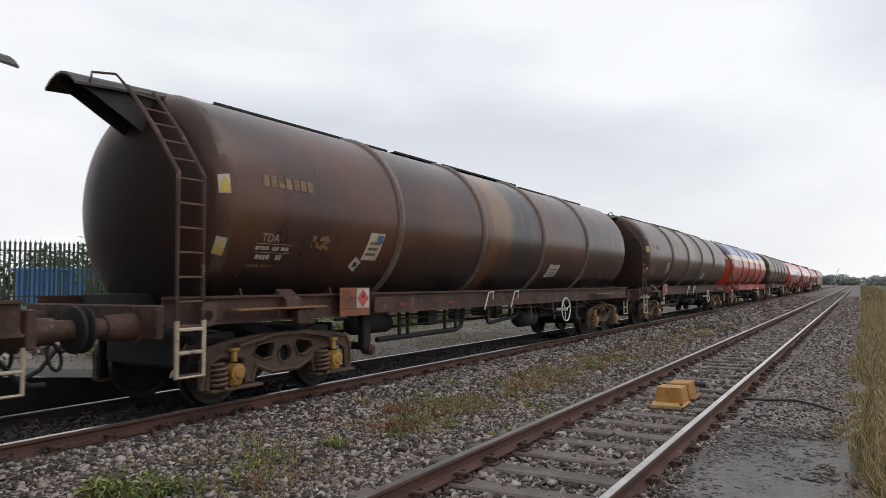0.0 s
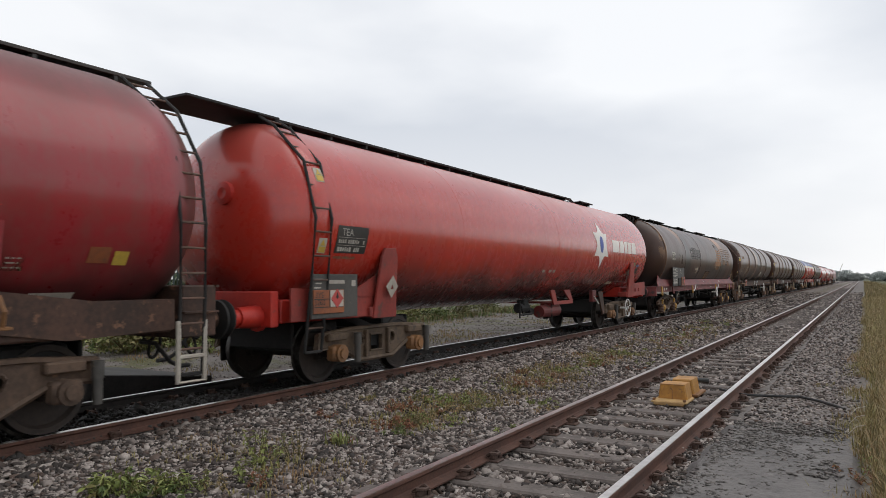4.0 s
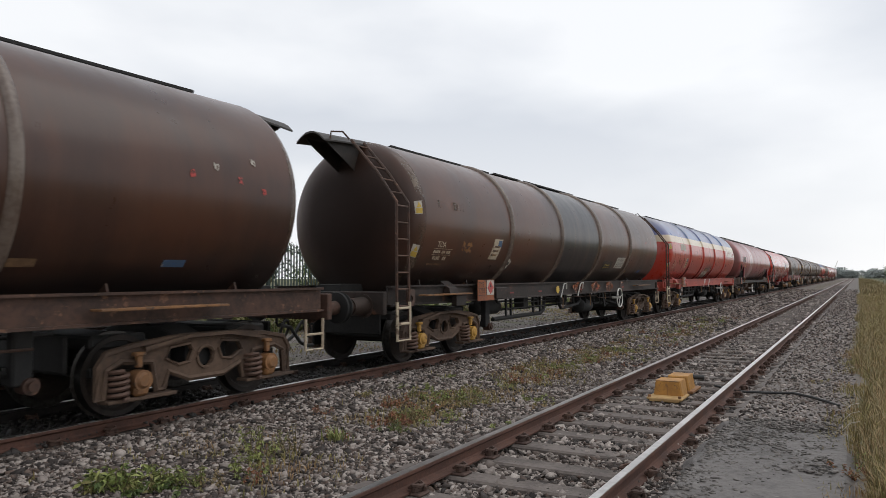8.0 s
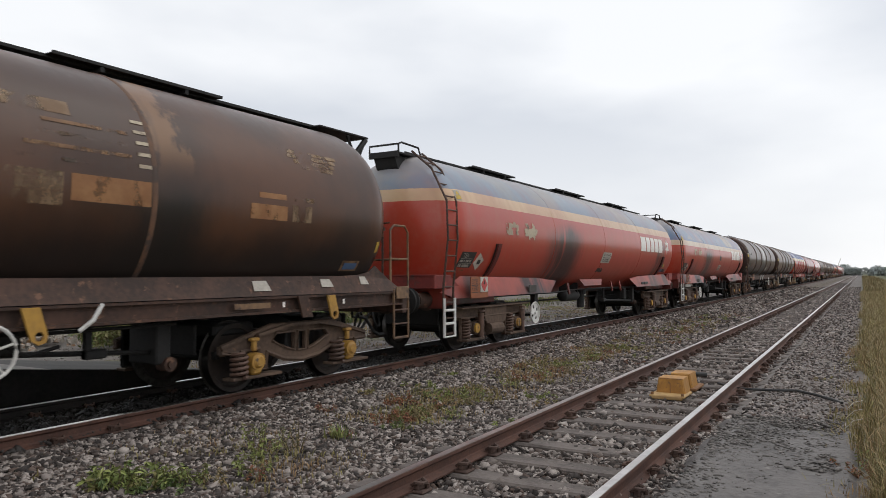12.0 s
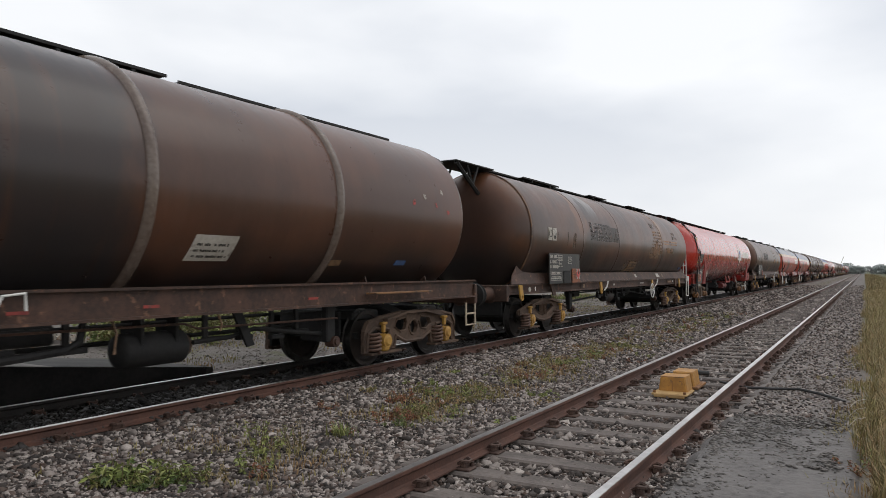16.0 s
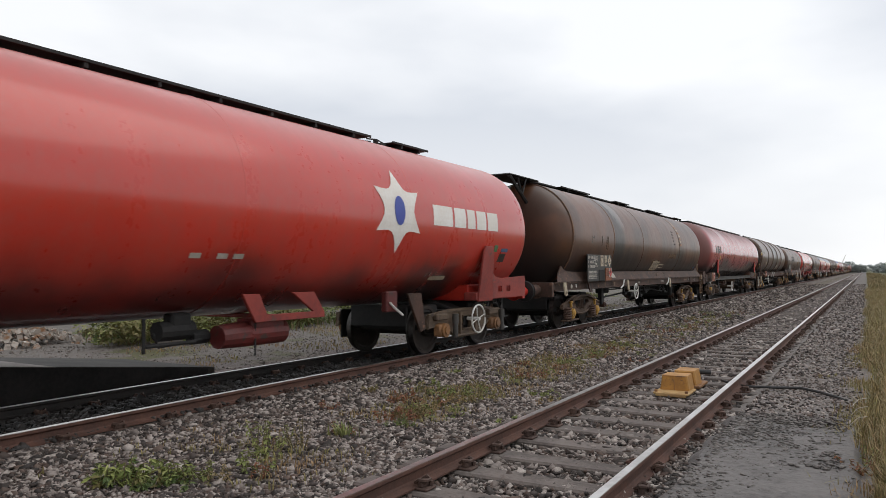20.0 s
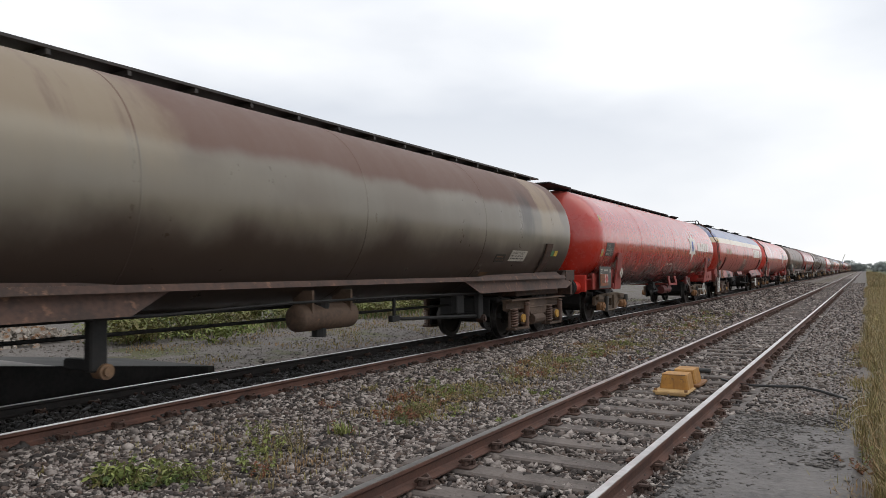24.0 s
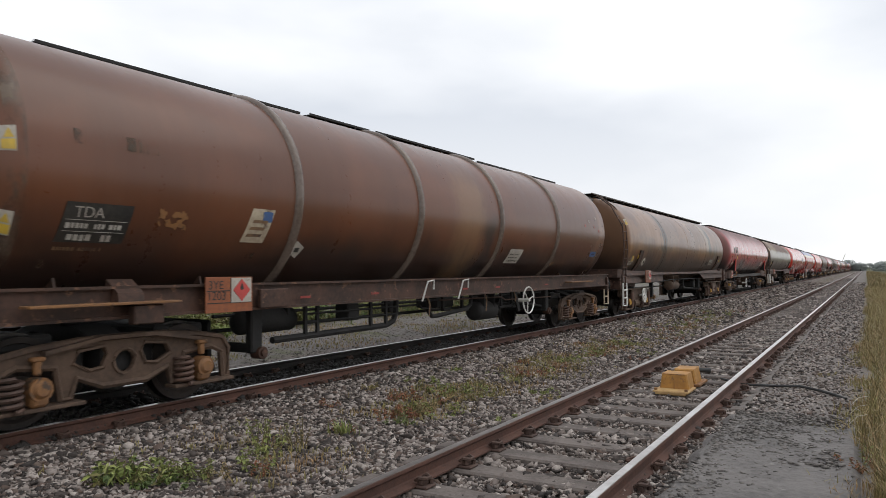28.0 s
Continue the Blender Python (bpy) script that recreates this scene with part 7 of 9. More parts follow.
def tabbed_wagon(label, paint="red_dirty", ladder_rear=True, canopy_rear=False, ends=(9.75, 9.75)):
    """Smooth round-ended tank, thin solebar, tabs on the tank side and long cast bogies."""
    w = wagon_base(label)
    tk = Tank(1.48, 2.49, 8.25, 1.19, 2.65)
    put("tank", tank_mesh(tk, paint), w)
    top = tk.centre + tk.radius
    for y in (-5.5, -3.6, -1.8, 0.0, 1.8, 3.6, 5.5):
        put("seam", ring_mesh(tk, 0.02, 0.004, paint), w, at=(0, y, 0))
    catwalk(w, -8.2, 9.2, top + 0.06, 0.5, paint="dark_patch")
    solebars(w, 6.6, 1.03, 1.2, 1.22, "dark_patch")
    for e in (-1, 1):
        def sub(bm):
            box(bm, (0, e * 7.9, 1.12), (2.3, 1.9, 0.3), 0.02)
            plate(bm, [[(e * 8.85, 1.0), (e * 8.85, 1.34), (e * 7.9, 1.34), (e * 6.6, 1.5), (e * 6.1, 1.2), (e * 7.6, 0.96)]], 2.36, lambda u, v, q: (q, u, v))
        put("end_frame", cached(("f_sub", e), sub, "frame"), w)
        for s in (-1, 1):
            put("fork_bracket", cached(("f_fork", e, s), lambda bm: (tube(bm, [(s * 1.40, e * 6.79 - 0.07, 1.42), (s * 1.46, e * 6.79 - 0.05, 1.28), (s * 1.40, e * 6.79 - 0.03, 1.14)], 0.022, 6), tube(bm, [(s * 1.40, e * 6.79 + 0.05, 1.42), (s * 1.46, e * 6.79 + 0.07, 1.28), (s * 1.40, e * 6.79 + 0.09, 1.14)], 0.022, 6), box(bm, (s * 1.36, e * 6.79, 1.13), (0.12, 0.34, 0.03), 0.005)), "orange_box"), w)
        strap(tk, -6.93 if e < 0 else 6.67, 0.34, 1.42, 2.08, "maroon_steel" if paint == "maroon" else "red_steel", "tab", w, "red saddle tab on the tank side", 0.03, 1.47)
        put("tab_cap", cached(("f_cap", e), lambda bm: box(bm, (1.44, -6.93 if e < 0 else 6.67, 2.22), (0.03, 0.32, 0.02), 0.004), "red_steel"), w)
        put("end_beam", cached(("f_beam", e), lambda bm: (box(bm, (0, e * 9.2, 1.19), (2.36, 0.5, 0.6), 0.015), box(bm, (0, e * 9.45, 1.48), (2.4, 0.05, 0.03), 0.004), box(bm, (1.2, e * 9.2, 1.18), (0.06, 0.5, 0.03), 0.004)), "frame"), w, "deep grimy end beam")
    headstocks(w, ends, 0.92, 1.36, 2.3, "frame")
    for s in (-1, 1):
        for y in (-3.4, 2.5, 3.85):
            put("stay", cached(("f_stay", s), lambda bm: plate(bm, [[(0, 1.14), (0.12, 1.14), (0.36, 0.9), (0.34, 0.76), (0.2, 0.8), (0.2, 0.9)]], 0.05, lambda u, v, q: (s * 1.12 + q, u, v)), "bogie"), w, at=(0, y, 0))
    bogie(w, -6.77, "long", box_paint="bogie"), bogie(w, 6.58, "long", box_paint="bogie")
    for e in (-1, 1):
        put("bearing_cap", cached("f_cap", lambda bm: box(bm, (1.2, 0, 0.62), (0.12, 0.2, 0.16), 0.02), "yellow"), w, "yellow adapter on the bogie frame", at=(0, e * 6.75 - 1.02, 0))
    buffers(w, ends, "frame")
    under_gear(w, "F")
    put("handwheel", wheel_mesh(0.26, 3, False), w, "white brake handwheel", at=(1.3, -1.87, 0.64))
    if ladder_rear:
        ladder(w, [(1.36, 8.75, 0.5), (1.4, 8.75, 1.3), (1.46, 8.7, 2.2), (1.36, 8.7, 2.9), (0.95, 8.7, 3.55), (0.45, 8.65, 3.95)], 0.34, 13, "black")
        put("step_frame", cached("f_steps", lambda bm: (tube(bm, [(1.385, 8.74, 1.1), (1.385, 8.74, 0.42), (1.385, 9.1, 0.42), (1.385, 9.1, 1.1)], 0.03, 6), rod(bm, (1.385, 8.74, 0.7), (1.385, 9.1, 0.7), 0.025, 6)), "plate_white"), w, "pale lower steps")
    if canopy_rear:
        canopy(w, -1, tk, 9.4, 0.5, 0.6, 7.6)
        ladder(w, [(1.36, -8.55, 0.5), (1.4, -8.5, 1.3), (1.46, -8.4, 2.2), (1.36, -8.3, 2.9), (0.95, -8.2, 3.55), (0.45, -8.1, 3.95)], 0.34, 13, "black", "rear_ladder")
    placard(w, -7.88, 1.0, 1.36)
    diamond(tk, -7.58, -0.70, 0.19, w, 0.15)
    decal(tk, -6.46, -6.26, -0.42, -0.24, "sticker_yellow", "sticker", w, "small yellow sticker")
    data_panel(tk, -6.6, -0.82, 0.58, 0.36, "TEA", w, lean=0.03)
    for u, q in ((0, 0.36), (0.56, 0.28), (0.9, 0.26), (1.22, 0.28)):
        decal(tk, -7.69 + u, -7.69 + u + q, -0.06, 0.28, "old_patch", "painted_block", w, "faded dark painted block")
    if paint == "red_dirty":
        decal(tk, 4.78, 5.72, -0.82, -0.5, "plate_white", "notice_panel", w, "dirty white notice panel", lean=0.06)
        decal_text(tk, "NO NAKED LIGHT", 4.88, -0.6, 0.06, "ink", w)
        bars(tk, 4.88, 5.6, [-0.78, -0.72, -0.66], 0.03, "ink", w)
    else:
        data_panel(tk, 4.82, -0.84, 0.72, 0.38, "", w, lean=-0.02)
        bars(tk, 4.9, 5.45, [-0.80, -0.72, -0.62, -0.54], 0.022, "pale_ink", w)
        decal_text(tk, "NOT TO BE LOOSE", 4.80, -0.94, 0.06, "pale_ink", w), decal_text(tk, "OR HUMP SHUNTED", 4.80, -1.03, 0.06, "pale_ink", w)
        decal(tk, 5.64, 6.18, -0.86, -0.47, "plate_black", "data_panel", w, "black panel with worn white print")
        bars(tk, 5.68, 5.88, [-0.82, -0.76, -0.70, -0.64, -0.58, -0.52], 0.025, "pale_ink", w), bars(tk, 5.93, 6.14, [-0.82, -0.76, -0.70, -0.64, -0.58, -0.52], 0.025, "pale_ink", w)
    decal(tk, 6.92, 7.12, -0.90, -0.72, "ghost_mark", "worn_plate", w, "worn metal plate"), bars(tk, 6.94, 7.1, [-0.87, -0.82, -0.77], 0.02, "pale_ink", w)
    decal(tk, 7.72, 7.95, -0.80, -0.62, "orange_plate", "sticker", w, "orange sticker"), decal(tk, 8.0, 8.16, -0.82, -0.66, "sticker_yellow", "sticker", w, "yellow sticker")
    decal(tk, 7.3, 7.75, -1.27, -1.17, "plate_white", "worn_label", w, "pale worn label")
    return w


def locomotive(label, ends=(10.75, 10.75)):
    w = tagged(new("locomotive"), label, "locomotive")
    put("body", cached("l_body", lambda bm: plate(bm, [[(-1.32, 1.1), (1.32, 1.1), (1.34, 2.9), (1.15, 3.5), (0.6, 3.82), (-0.6, 3.82), (-1.15, 3.5), (-1.34, 2.9)]], 20.4, lambda u, v, q: (u, q, v), 0.04), "maroon"), w)
    put("roof_panel", cached("l_roof", lambda bm: (box(bm, (0, -2, 3.84), (1.1, 6, 0.1), 0.02), box(bm, (0, 4, 3.84), (1.1, 4, 0.1), 0.02)), "black"), w)
    put("body_stripe", cached("l_stripe", lambda bm: (box(bm, (1.345, 0, 2.3), (0.01, 17.0, 0.5)), box(bm, (-1.345, 0, 2.3), (0.01, 17.0, 0.5))), "yellow"), w, "broad yellow band")
    for e in (-1, 1):
        put("cab_end", cached(("l_cab", e), lambda bm: box(bm, (0, e * 10.25, 2.1), (2.5, 0.12, 1.9), 0.04), "yellow"), w, "yellow cab end")
        for s in (-1, 1):
            put("windscreen", cached(("l_ws", e, s), lambda bm: box(bm, (s * 0.6, e * 10.22, 3.2), (0.95, 0.12, 0.55), 0.03), "plate_black"), w)
            put("cab_window", cached(("l_cw", e, s), lambda bm: box(bm, (s * 1.345, e * 9.2, 2.9), (0.02, 0.8, 0.6), 0.005), "plate_black"), w)
    for y in (-6.6, 6.6):
        bogie(w, y, "long", box_paint="bogie")
    put("fuel_tank", cached("l_tank", lambda bm: box(bm, (0, 0, 0.7), (2.3, 5.0, 0.75), 0.05), "black"), w)
    buffers(w, ends, "black")
    return w


# ---- ground, tracks, platform ----
def ground_material():
    m, n, l, b = shader("ballast_path_and_verge", 0.85)
    v = coords(n, l)
    xyz = n.new("ShaderNodeSeparateXYZ")
    l.new(v, xyz.inputs[0])
    wob = calc(n, l, "MULTIPLY", calc(n, l, "SUBTRACT", tex(n, l, v, 0.9, 5), 0.5), 1.2)
    x = calc(n, l, "ADD", xyz.outputs[0], wob)
    vor = n.new("ShaderNodeTexVoronoi")
    vor.inputs["Scale"].default_value = 21.0
    l.new(v, vor.inputs["Vector"])
    grey = n.new("ShaderNodeSeparateColor")
    l.new(vor.outputs["Color"], grey.inputs[0])
    big = tex(n, l, v, 0.5, 5)
    stone = blend(n, l, grey.outputs[0], (0.066, 0.053, 0.046), (0.28, 0.232, 0.203))
    stone = blend(n, l, calc(n, l, "MULTIPLY", ramp(n, l, big, 0.5, 0.7), 0.5), stone, (0.10, 0.075, 0.06))
    path = blend(n, l, tex(n, l, v, 6.0, 6), (0.105, 0.09, 0.082), (0.21, 0.185, 0.168))
    path = blend(n, l, ramp(n, l, tex(n, l, v, 40.0, 3), 0.62, 0.72), path, (0.16, 0.15, 0.14))
    yard = blend(n, l, tex(n, l, v, 3.0, 6), (0.085, 0.074, 0.066), (0.19, 0.168, 0.148))
    moss = blend(n, l, tex(n, l, v, 8.0, 5), (0.05, 0.065, 0.02), (0.13, 0.11, 0.05))
    yard = blend(n, l, ramp(n, l, tex(n, l, v, 0.7, 5), 0.52, 0.62), yard, moss)
    col = blend(n, l, ramp(n, l, x, -1.75, -1.35), stone, path)
    # Near-black bed between the train's rails.
    dark_bed = blend(n, l, tex(n, l, v, 5.0, 5), (0.010, 0.009, 0.009), (0.035, 0.030, 0.027))
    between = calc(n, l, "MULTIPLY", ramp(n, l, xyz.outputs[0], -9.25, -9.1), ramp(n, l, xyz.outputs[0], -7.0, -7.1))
    soil = blend(n, l, tex(n, l, v, 7.0, 5), (0.060, 0.042, 0.028), (0.12, 0.105, 0.045))
    weedy = calc(n, l, "MULTIPLY", calc(n, l, "MULTIPLY", ramp(n, l, xyz.outputs[0], -5.9, -5.3), ramp(n, l, xyz.outputs[0], -3.9, -4.5)), ramp(n, l, tex(n, l, v, 0.8, 5), 0.42, 0.55))
    col = blend(n, l, calc(n, l, "MULTIPLY", weedy, 0.85), col, soil)
    col = blend(n, l, ramp(n, l, x, -9.3, -10.3), col, yard)
    col = blend(n, l, calc(n, l, "MULTIPLY", between, 0.93), col, dark_bed)
    col = blend(n, l, ramp(n, l, x, -0.15, 0.2), col, moss)
    field = blend(n, l, tex(n, l, v, 0.05, 4), (0.06, 0.075, 0.025), (0.12, 0.11, 0.05))
    col = blend(n, l, ramp(n, l, x, 3.0, 6.0), col, field)
    col = blend(n, l, ramp(n, l, x, -30.0, -40.0), col, field)
    l.new(col, b.inputs["Base Color"])
    hgt = calc(n, l, "ADD", calc(n, l, "MULTIPLY", vor.outputs["Distance"], -1.0), calc(n, l, "MULTIPLY", tex(n, l, v, 30.0, 3), 0.5))
    relief(n, l, b, hgt, 0.7, 0.03)
    return m


M["ground"] = ground_material()


def ground_z(x, y):
    pts = [(-4000, 0.7), (-60, 0.75), (-24, 0.72), (-20, 0.40), (-16, 0.10), (-12, -0.06), (-9.6, -0.12), (-9.0, -0.17), (-6.75, -0.165), (-6.2, -0.16), (-4.6, -0.22), (-3.4, -0.23), (-1.3, -0.23),
           (-1.25, -0.13), (-0.2, -0.12), (0.2, -0.10), (2.0, 0.0), (6, 0.1), (4000, 0.4)]
    for (a, za), (b, zb) in zip(pts, pts[1:]):
        if x <= b:
            z = za + (zb - za) * (x - a) / (b - a)
            break
    near = 1.0 if abs(x) < 30 and y < 80 else 0.0
    return z + near * 0.02 * vnoise((x, y, 0), 0.9)


def build_ground():
    xs = [-4000, -1500, -600, -250, -120, -60, -40, -30] + [-26 + 1.0 * i for i in range(14)] + [-12 + 0.3 * i for i in range(48)] + [2.6, 3.4, 5, 8, 14, 25, 60, 150, 400, 1200, 4000]
    ys = [-300, -60, -20, -8] + [-4 + 0.4 * i for i in range(100)] + [37, 39, 42, 46, 52, 60, 75, 100, 140, 200, 300, 500, 900, 2000, 4800]
    verts = [(x, y, ground_z(x, y)) for y in ys for x in xs]
    nx = len(xs)
    faces = [(j * nx + i, j * nx + i + 1, (j + 1) * nx + i + 1, (j + 1) * nx + i) for j in range(len(ys) - 1) for i in range(nx - 1)]
    me = bpy.data.meshes.new("ground")
    me.from_pydata(verts, [], faces)
    me.materials.append(M["ground"])
    me.shade_smooth()
    tagged(new("ground", me), "grey stone ballast, dark cinder path and rough grass", "ground", kind="structure")


M["rail_side"] = worn("rusty_rail", (0.066, 0.031, 0.022), (0.112, 0.050, 0.033), 0.8, big=3.0, fine=40)
M["rail_black"] = worn("black_rail", (0.010, 0.008, 0.007), (0.022, 0.016, 0.013), 0.7, big=3.0, fine=40)
M["rail_top"] = worn("polished_rail_head", (0.68, 0.66, 0.64), (0.48, 0.46, 0.44), 0.3, 1.0, big=2.0, bump=0.08)
M["sleeper"] = worn("weathered_grey_brown_sleeper", (0.088, 0.072, 0.064), (0.165, 0.138, 0.122), 0.85, big=2.5, fine=26, c3=(0.05, 0.04, 0.035), spots=0.6, bump=0.5)
M["chair"] = worn("rusty_cast_chair", (0.060, 0.035, 0.027), (0.10, 0.056, 0.04), 0.8)
RAIL = [(-0.07, -0.159), (0.07, -0.159), (0.07, -0.146), (0.02, -0.128), (0.009, -0.11), (0.009, -0.052), (0.03, -0.038), (0.036, -0.03), (0.036, -0.008), (0.028, 0.0), (-0.028, 0.0), (-0.036, -0.008), (-0.036, -0.03), (-0.03, -0.038), (-0.009, -0.052), (-0.009, -0.11), (-0.02, -0.128), (-0.07, -0.146)]


def rail_meshes():
    def body(bm):
        a = [[bm.verts.new((u, y, v)) for u, v in RAIL] for y in (-12.0, 4.0, 20.0, 60.0, 250.0, 900.0)]
        for A, B in zip(a, a[1:]):
            for k in range(len(RAIL)):
                if k != 9:
                    bm.faces.new((A[k], A[(k + 1) % len(RAIL)], B[(k + 1) % len(RAIL)], B[k]))
        bm.faces.new(a[0][::-1]), bm.faces.new(a[-1])

    def head(bm):
        box(bm, (0, 444.0, -0.002), (0.064, 912.0, 0.006))
    return cached("rail", body, "rail_side"), cached("dark_rail", body, "rail_black"), cached("rail_head", head, "rail_top")


def sleeper_mesh():
    def make(bm):
        box(bm, (0, 0, -0.075), (2.5, 0.27, 0.15), 0.018)
        for v in bm.verts:
            v.co.z += 0.008 * vnoise(v.co, 3.0)
            v.co.y += 0.008 * vnoise(v.co + Vector((3, 1, 2)), 2.0)
    return cached("sleeper", make, "sleeper")


def chair_mesh():
    def make(bm):
        box(bm, (0, 0, 0.012), (0.36, 0.15, 0.024), 0.008)
        for s in (-1, 1):
            box(bm, (s * 0.105, 0, 0.045), (0.06, 0.11, 0.06), 0.014)
            tube(bm, [(s * 0.06, -0.05, 0.055), (s * 0.10, -0.06, 0.085), (s * 0.15, -0.03, 0.075), (s * 0.15, 0.03, 0.075), (s * 0.10, 0.06, 0.085), (s * 0.06, 0.05, 0.055)], 0.014, 5)
            rod(bm, (s * 0.15, 0.045, 0.02), (s * 0.15, 0.045, 0.06), 0.018, 6)
    return cached("chair", make, "chair")


def build_track(name, label, x, count, first):
    body, dark, head = rail_meshes()
    t = tagged(new(name), label, "railway track", kind="structure")
    t.location = (x, 0, 0)
    for s in (-1, 1):
        r = put("rail", dark if name == "track_train" and s < 0 else body, t, "black steel rail" if name == "track_train" and s < 0 else "rusty steel rail", at=(s * 0.7525, 0, 0))
        put("rail_head", head, r, "polished running surface")
    rnd = random.Random(int(abs(x) * 100))
    far = bmesh.new()
    for i in range(count):
        y = first + 0.65 * i
        sl = put("sleeper", sleeper_mesh(), t, at=(rnd.uniform(-0.03, 0.03), y + rnd.uniform(-0.015, 0.015), -0.172), turn=(0, 0, rnd.uniform(-0.5, 0.5)))
        for s in (-1, 1):
            put("chair", chair_mesh(), sl, at=(s * 0.7525, 0, 0))
    for i in range(count, count + 110):
        box(far, (0, first + 0.65 * i, -0.247), (2.5, 0.27, 0.15))
    tagged(part("distant_sleepers", far, "sleeper", t), kind="stuff")


M["stone"] = None


def stone_material():
    m, n, l, b = shader("crushed_granite", 0.85)
    g = n.new("ShaderNodeNewGeometry")
    v = coords(n, l)
    r = n.new("ShaderNodeValToRGB")
    el = r.color_ramp.elements
    el[0].color, el[1].color = (0.026, 0.021, 0.019, 1), (0.44, 0.385, 0.345, 1)
    for p, c in ((0.33, (0.060, 0.047, 0.041, 1)), (0.6, (0.195, 0.162, 0.144, 1)), (0.84, (0.35, 0.302, 0.27, 1)), (0.5, (0.115, 0.076, 0.058, 1))):
        e = el.new(p)
        e.color = c
    l.new(g.outputs["Random Per Island"], r.inputs["Fac"])
    col = blend(n, l, calc(n, l, "MULTIPLY", ramp(n, l, tex(n, l, v, 60.0, 4), 0.45, 0.7), 0.35), r.outputs["Color"], (0.09, 0.078, 0.07))
    col = blend(n, l, calc(n, l, "MULTIPLY", ramp(n, l, tex(n, l, v, 0.6, 4), 0.5, 0.68), 0.45), col, (0.085, 0.066, 0.055))
    l.new(col, b.inputs["Base Color"])
    relief(n, l, b, tex(n, l, v, 90.0, 3), 0.3, 0.01)
    return m


M["stone"] = stone_material()
M["path_chip"] = worn("dark_tarmac_crumb", (0.085, 0.076, 0.07), (0.2, 0.18, 0.165), 0.85, big=9.0, fine=60)
M["yard_chip"] = worn("grey_yard_chip", (0.10, 0.087, 0.077), (0.24, 0.212, 0.187), 0.85, big=9.0, fine=60)
M["black_stone"] = worn("near_black_stone", (0.012, 0.011, 0.010), (0.045, 0.038, 0.034), 0.7, fine=30)


def scatter_stones(name, label, zones, seed, material="stone", squash=0.75):
    """Broken stones, each an irregular lump of twelve triangles; zones: x0, x1, y0, y1, count, size, lift."""
    rng = np.random.default_rng(seed)
    cube = np.array([[x, y, z] for x in (-1, 1) for y in (-1, 1) for z in (-1, 1)], float)
    quads = np.array([[0, 1, 3, 2], [4, 6, 7, 5], [0, 4, 5, 1], [2, 3, 7, 6], [0, 2, 6, 4], [1, 5, 7, 3]])
    V, count = [], 0
    for x0, x1, y0, y1, k, size, lift in zones:
        c = np.stack([rng.uniform(x0, x1, k), rng.uniform(y0, y1, k)], 1)
        keep = rng.random(k)
        c = c[[not (abs(x + 4.9) < 0.75 and q < 0.7 and vnoise((x, y, 9), 0.7) > 0.12) for (x, y), q in zip(c.tolist(), keep)]]
        k = len(c)
        z = np.array([ground_z(a, b) for a, b in c]) + lift + rng.uniform(-0.4, 0.5, k) * size
        s = size * np.exp(rng.normal(0, 0.28, (k, 1, 1))) * rng.uniform(0.36, 1.0, (k, 1, 3)) * 0.66
        p = (cube[None] + rng.uniform(-0.66, 0.66, (k, 8, 3))) * s
        q = rng.normal(size=(k, 4))
        q /= np.linalg.norm(q, axis=1, keepdims=True)
        w, x, y, zz = q.T
        R = np.stack([np.stack([1 - 2 * (y * y + zz * zz), 2 * (x * y - zz * w), 2 * (x * zz + y * w)], 1), np.stack([2 * (x * y + zz * w), 1 - 2 * (x * x + zz * zz), 2 * (y * zz - x * w)], 1),
                      np.stack([2 * (x * zz - y * w), 2 * (y * zz + x * w), 1 - 2 * (x * x + y * y)], 1)], 1)
        p = np.einsum("kij,kvj->kvi", R, p)
        p[:, :, 2] *= squash
        p += np.concatenate([c, z[:, None]], 1)[:, None]
        V.append(p.reshape(-1, 3))
        count += k
    V = np.concatenate(V)
    F = (quads[None] + 8 * np.arange(count)[:, None, None]).reshape(-1)
    me = bpy.data.meshes.new(name)
    me.vertices.add(len(V)), me.loops.add(len(F)), me.polygons.add(len(F) // 4)
    me.vertices.foreach_set("co", V.reshape(-1))
    me.loops.foreach_set("vertex_index", F.astype(np.int32))
    me.polygons.foreach_set("loop_start", np.arange(0, len(F), 4, dtype=np.int32))
    me.update(calc_edges=True)
    me.validate()
    me.materials.append(M[material])
    tagged(new(name, me), label, "gravel", kind="stuff")


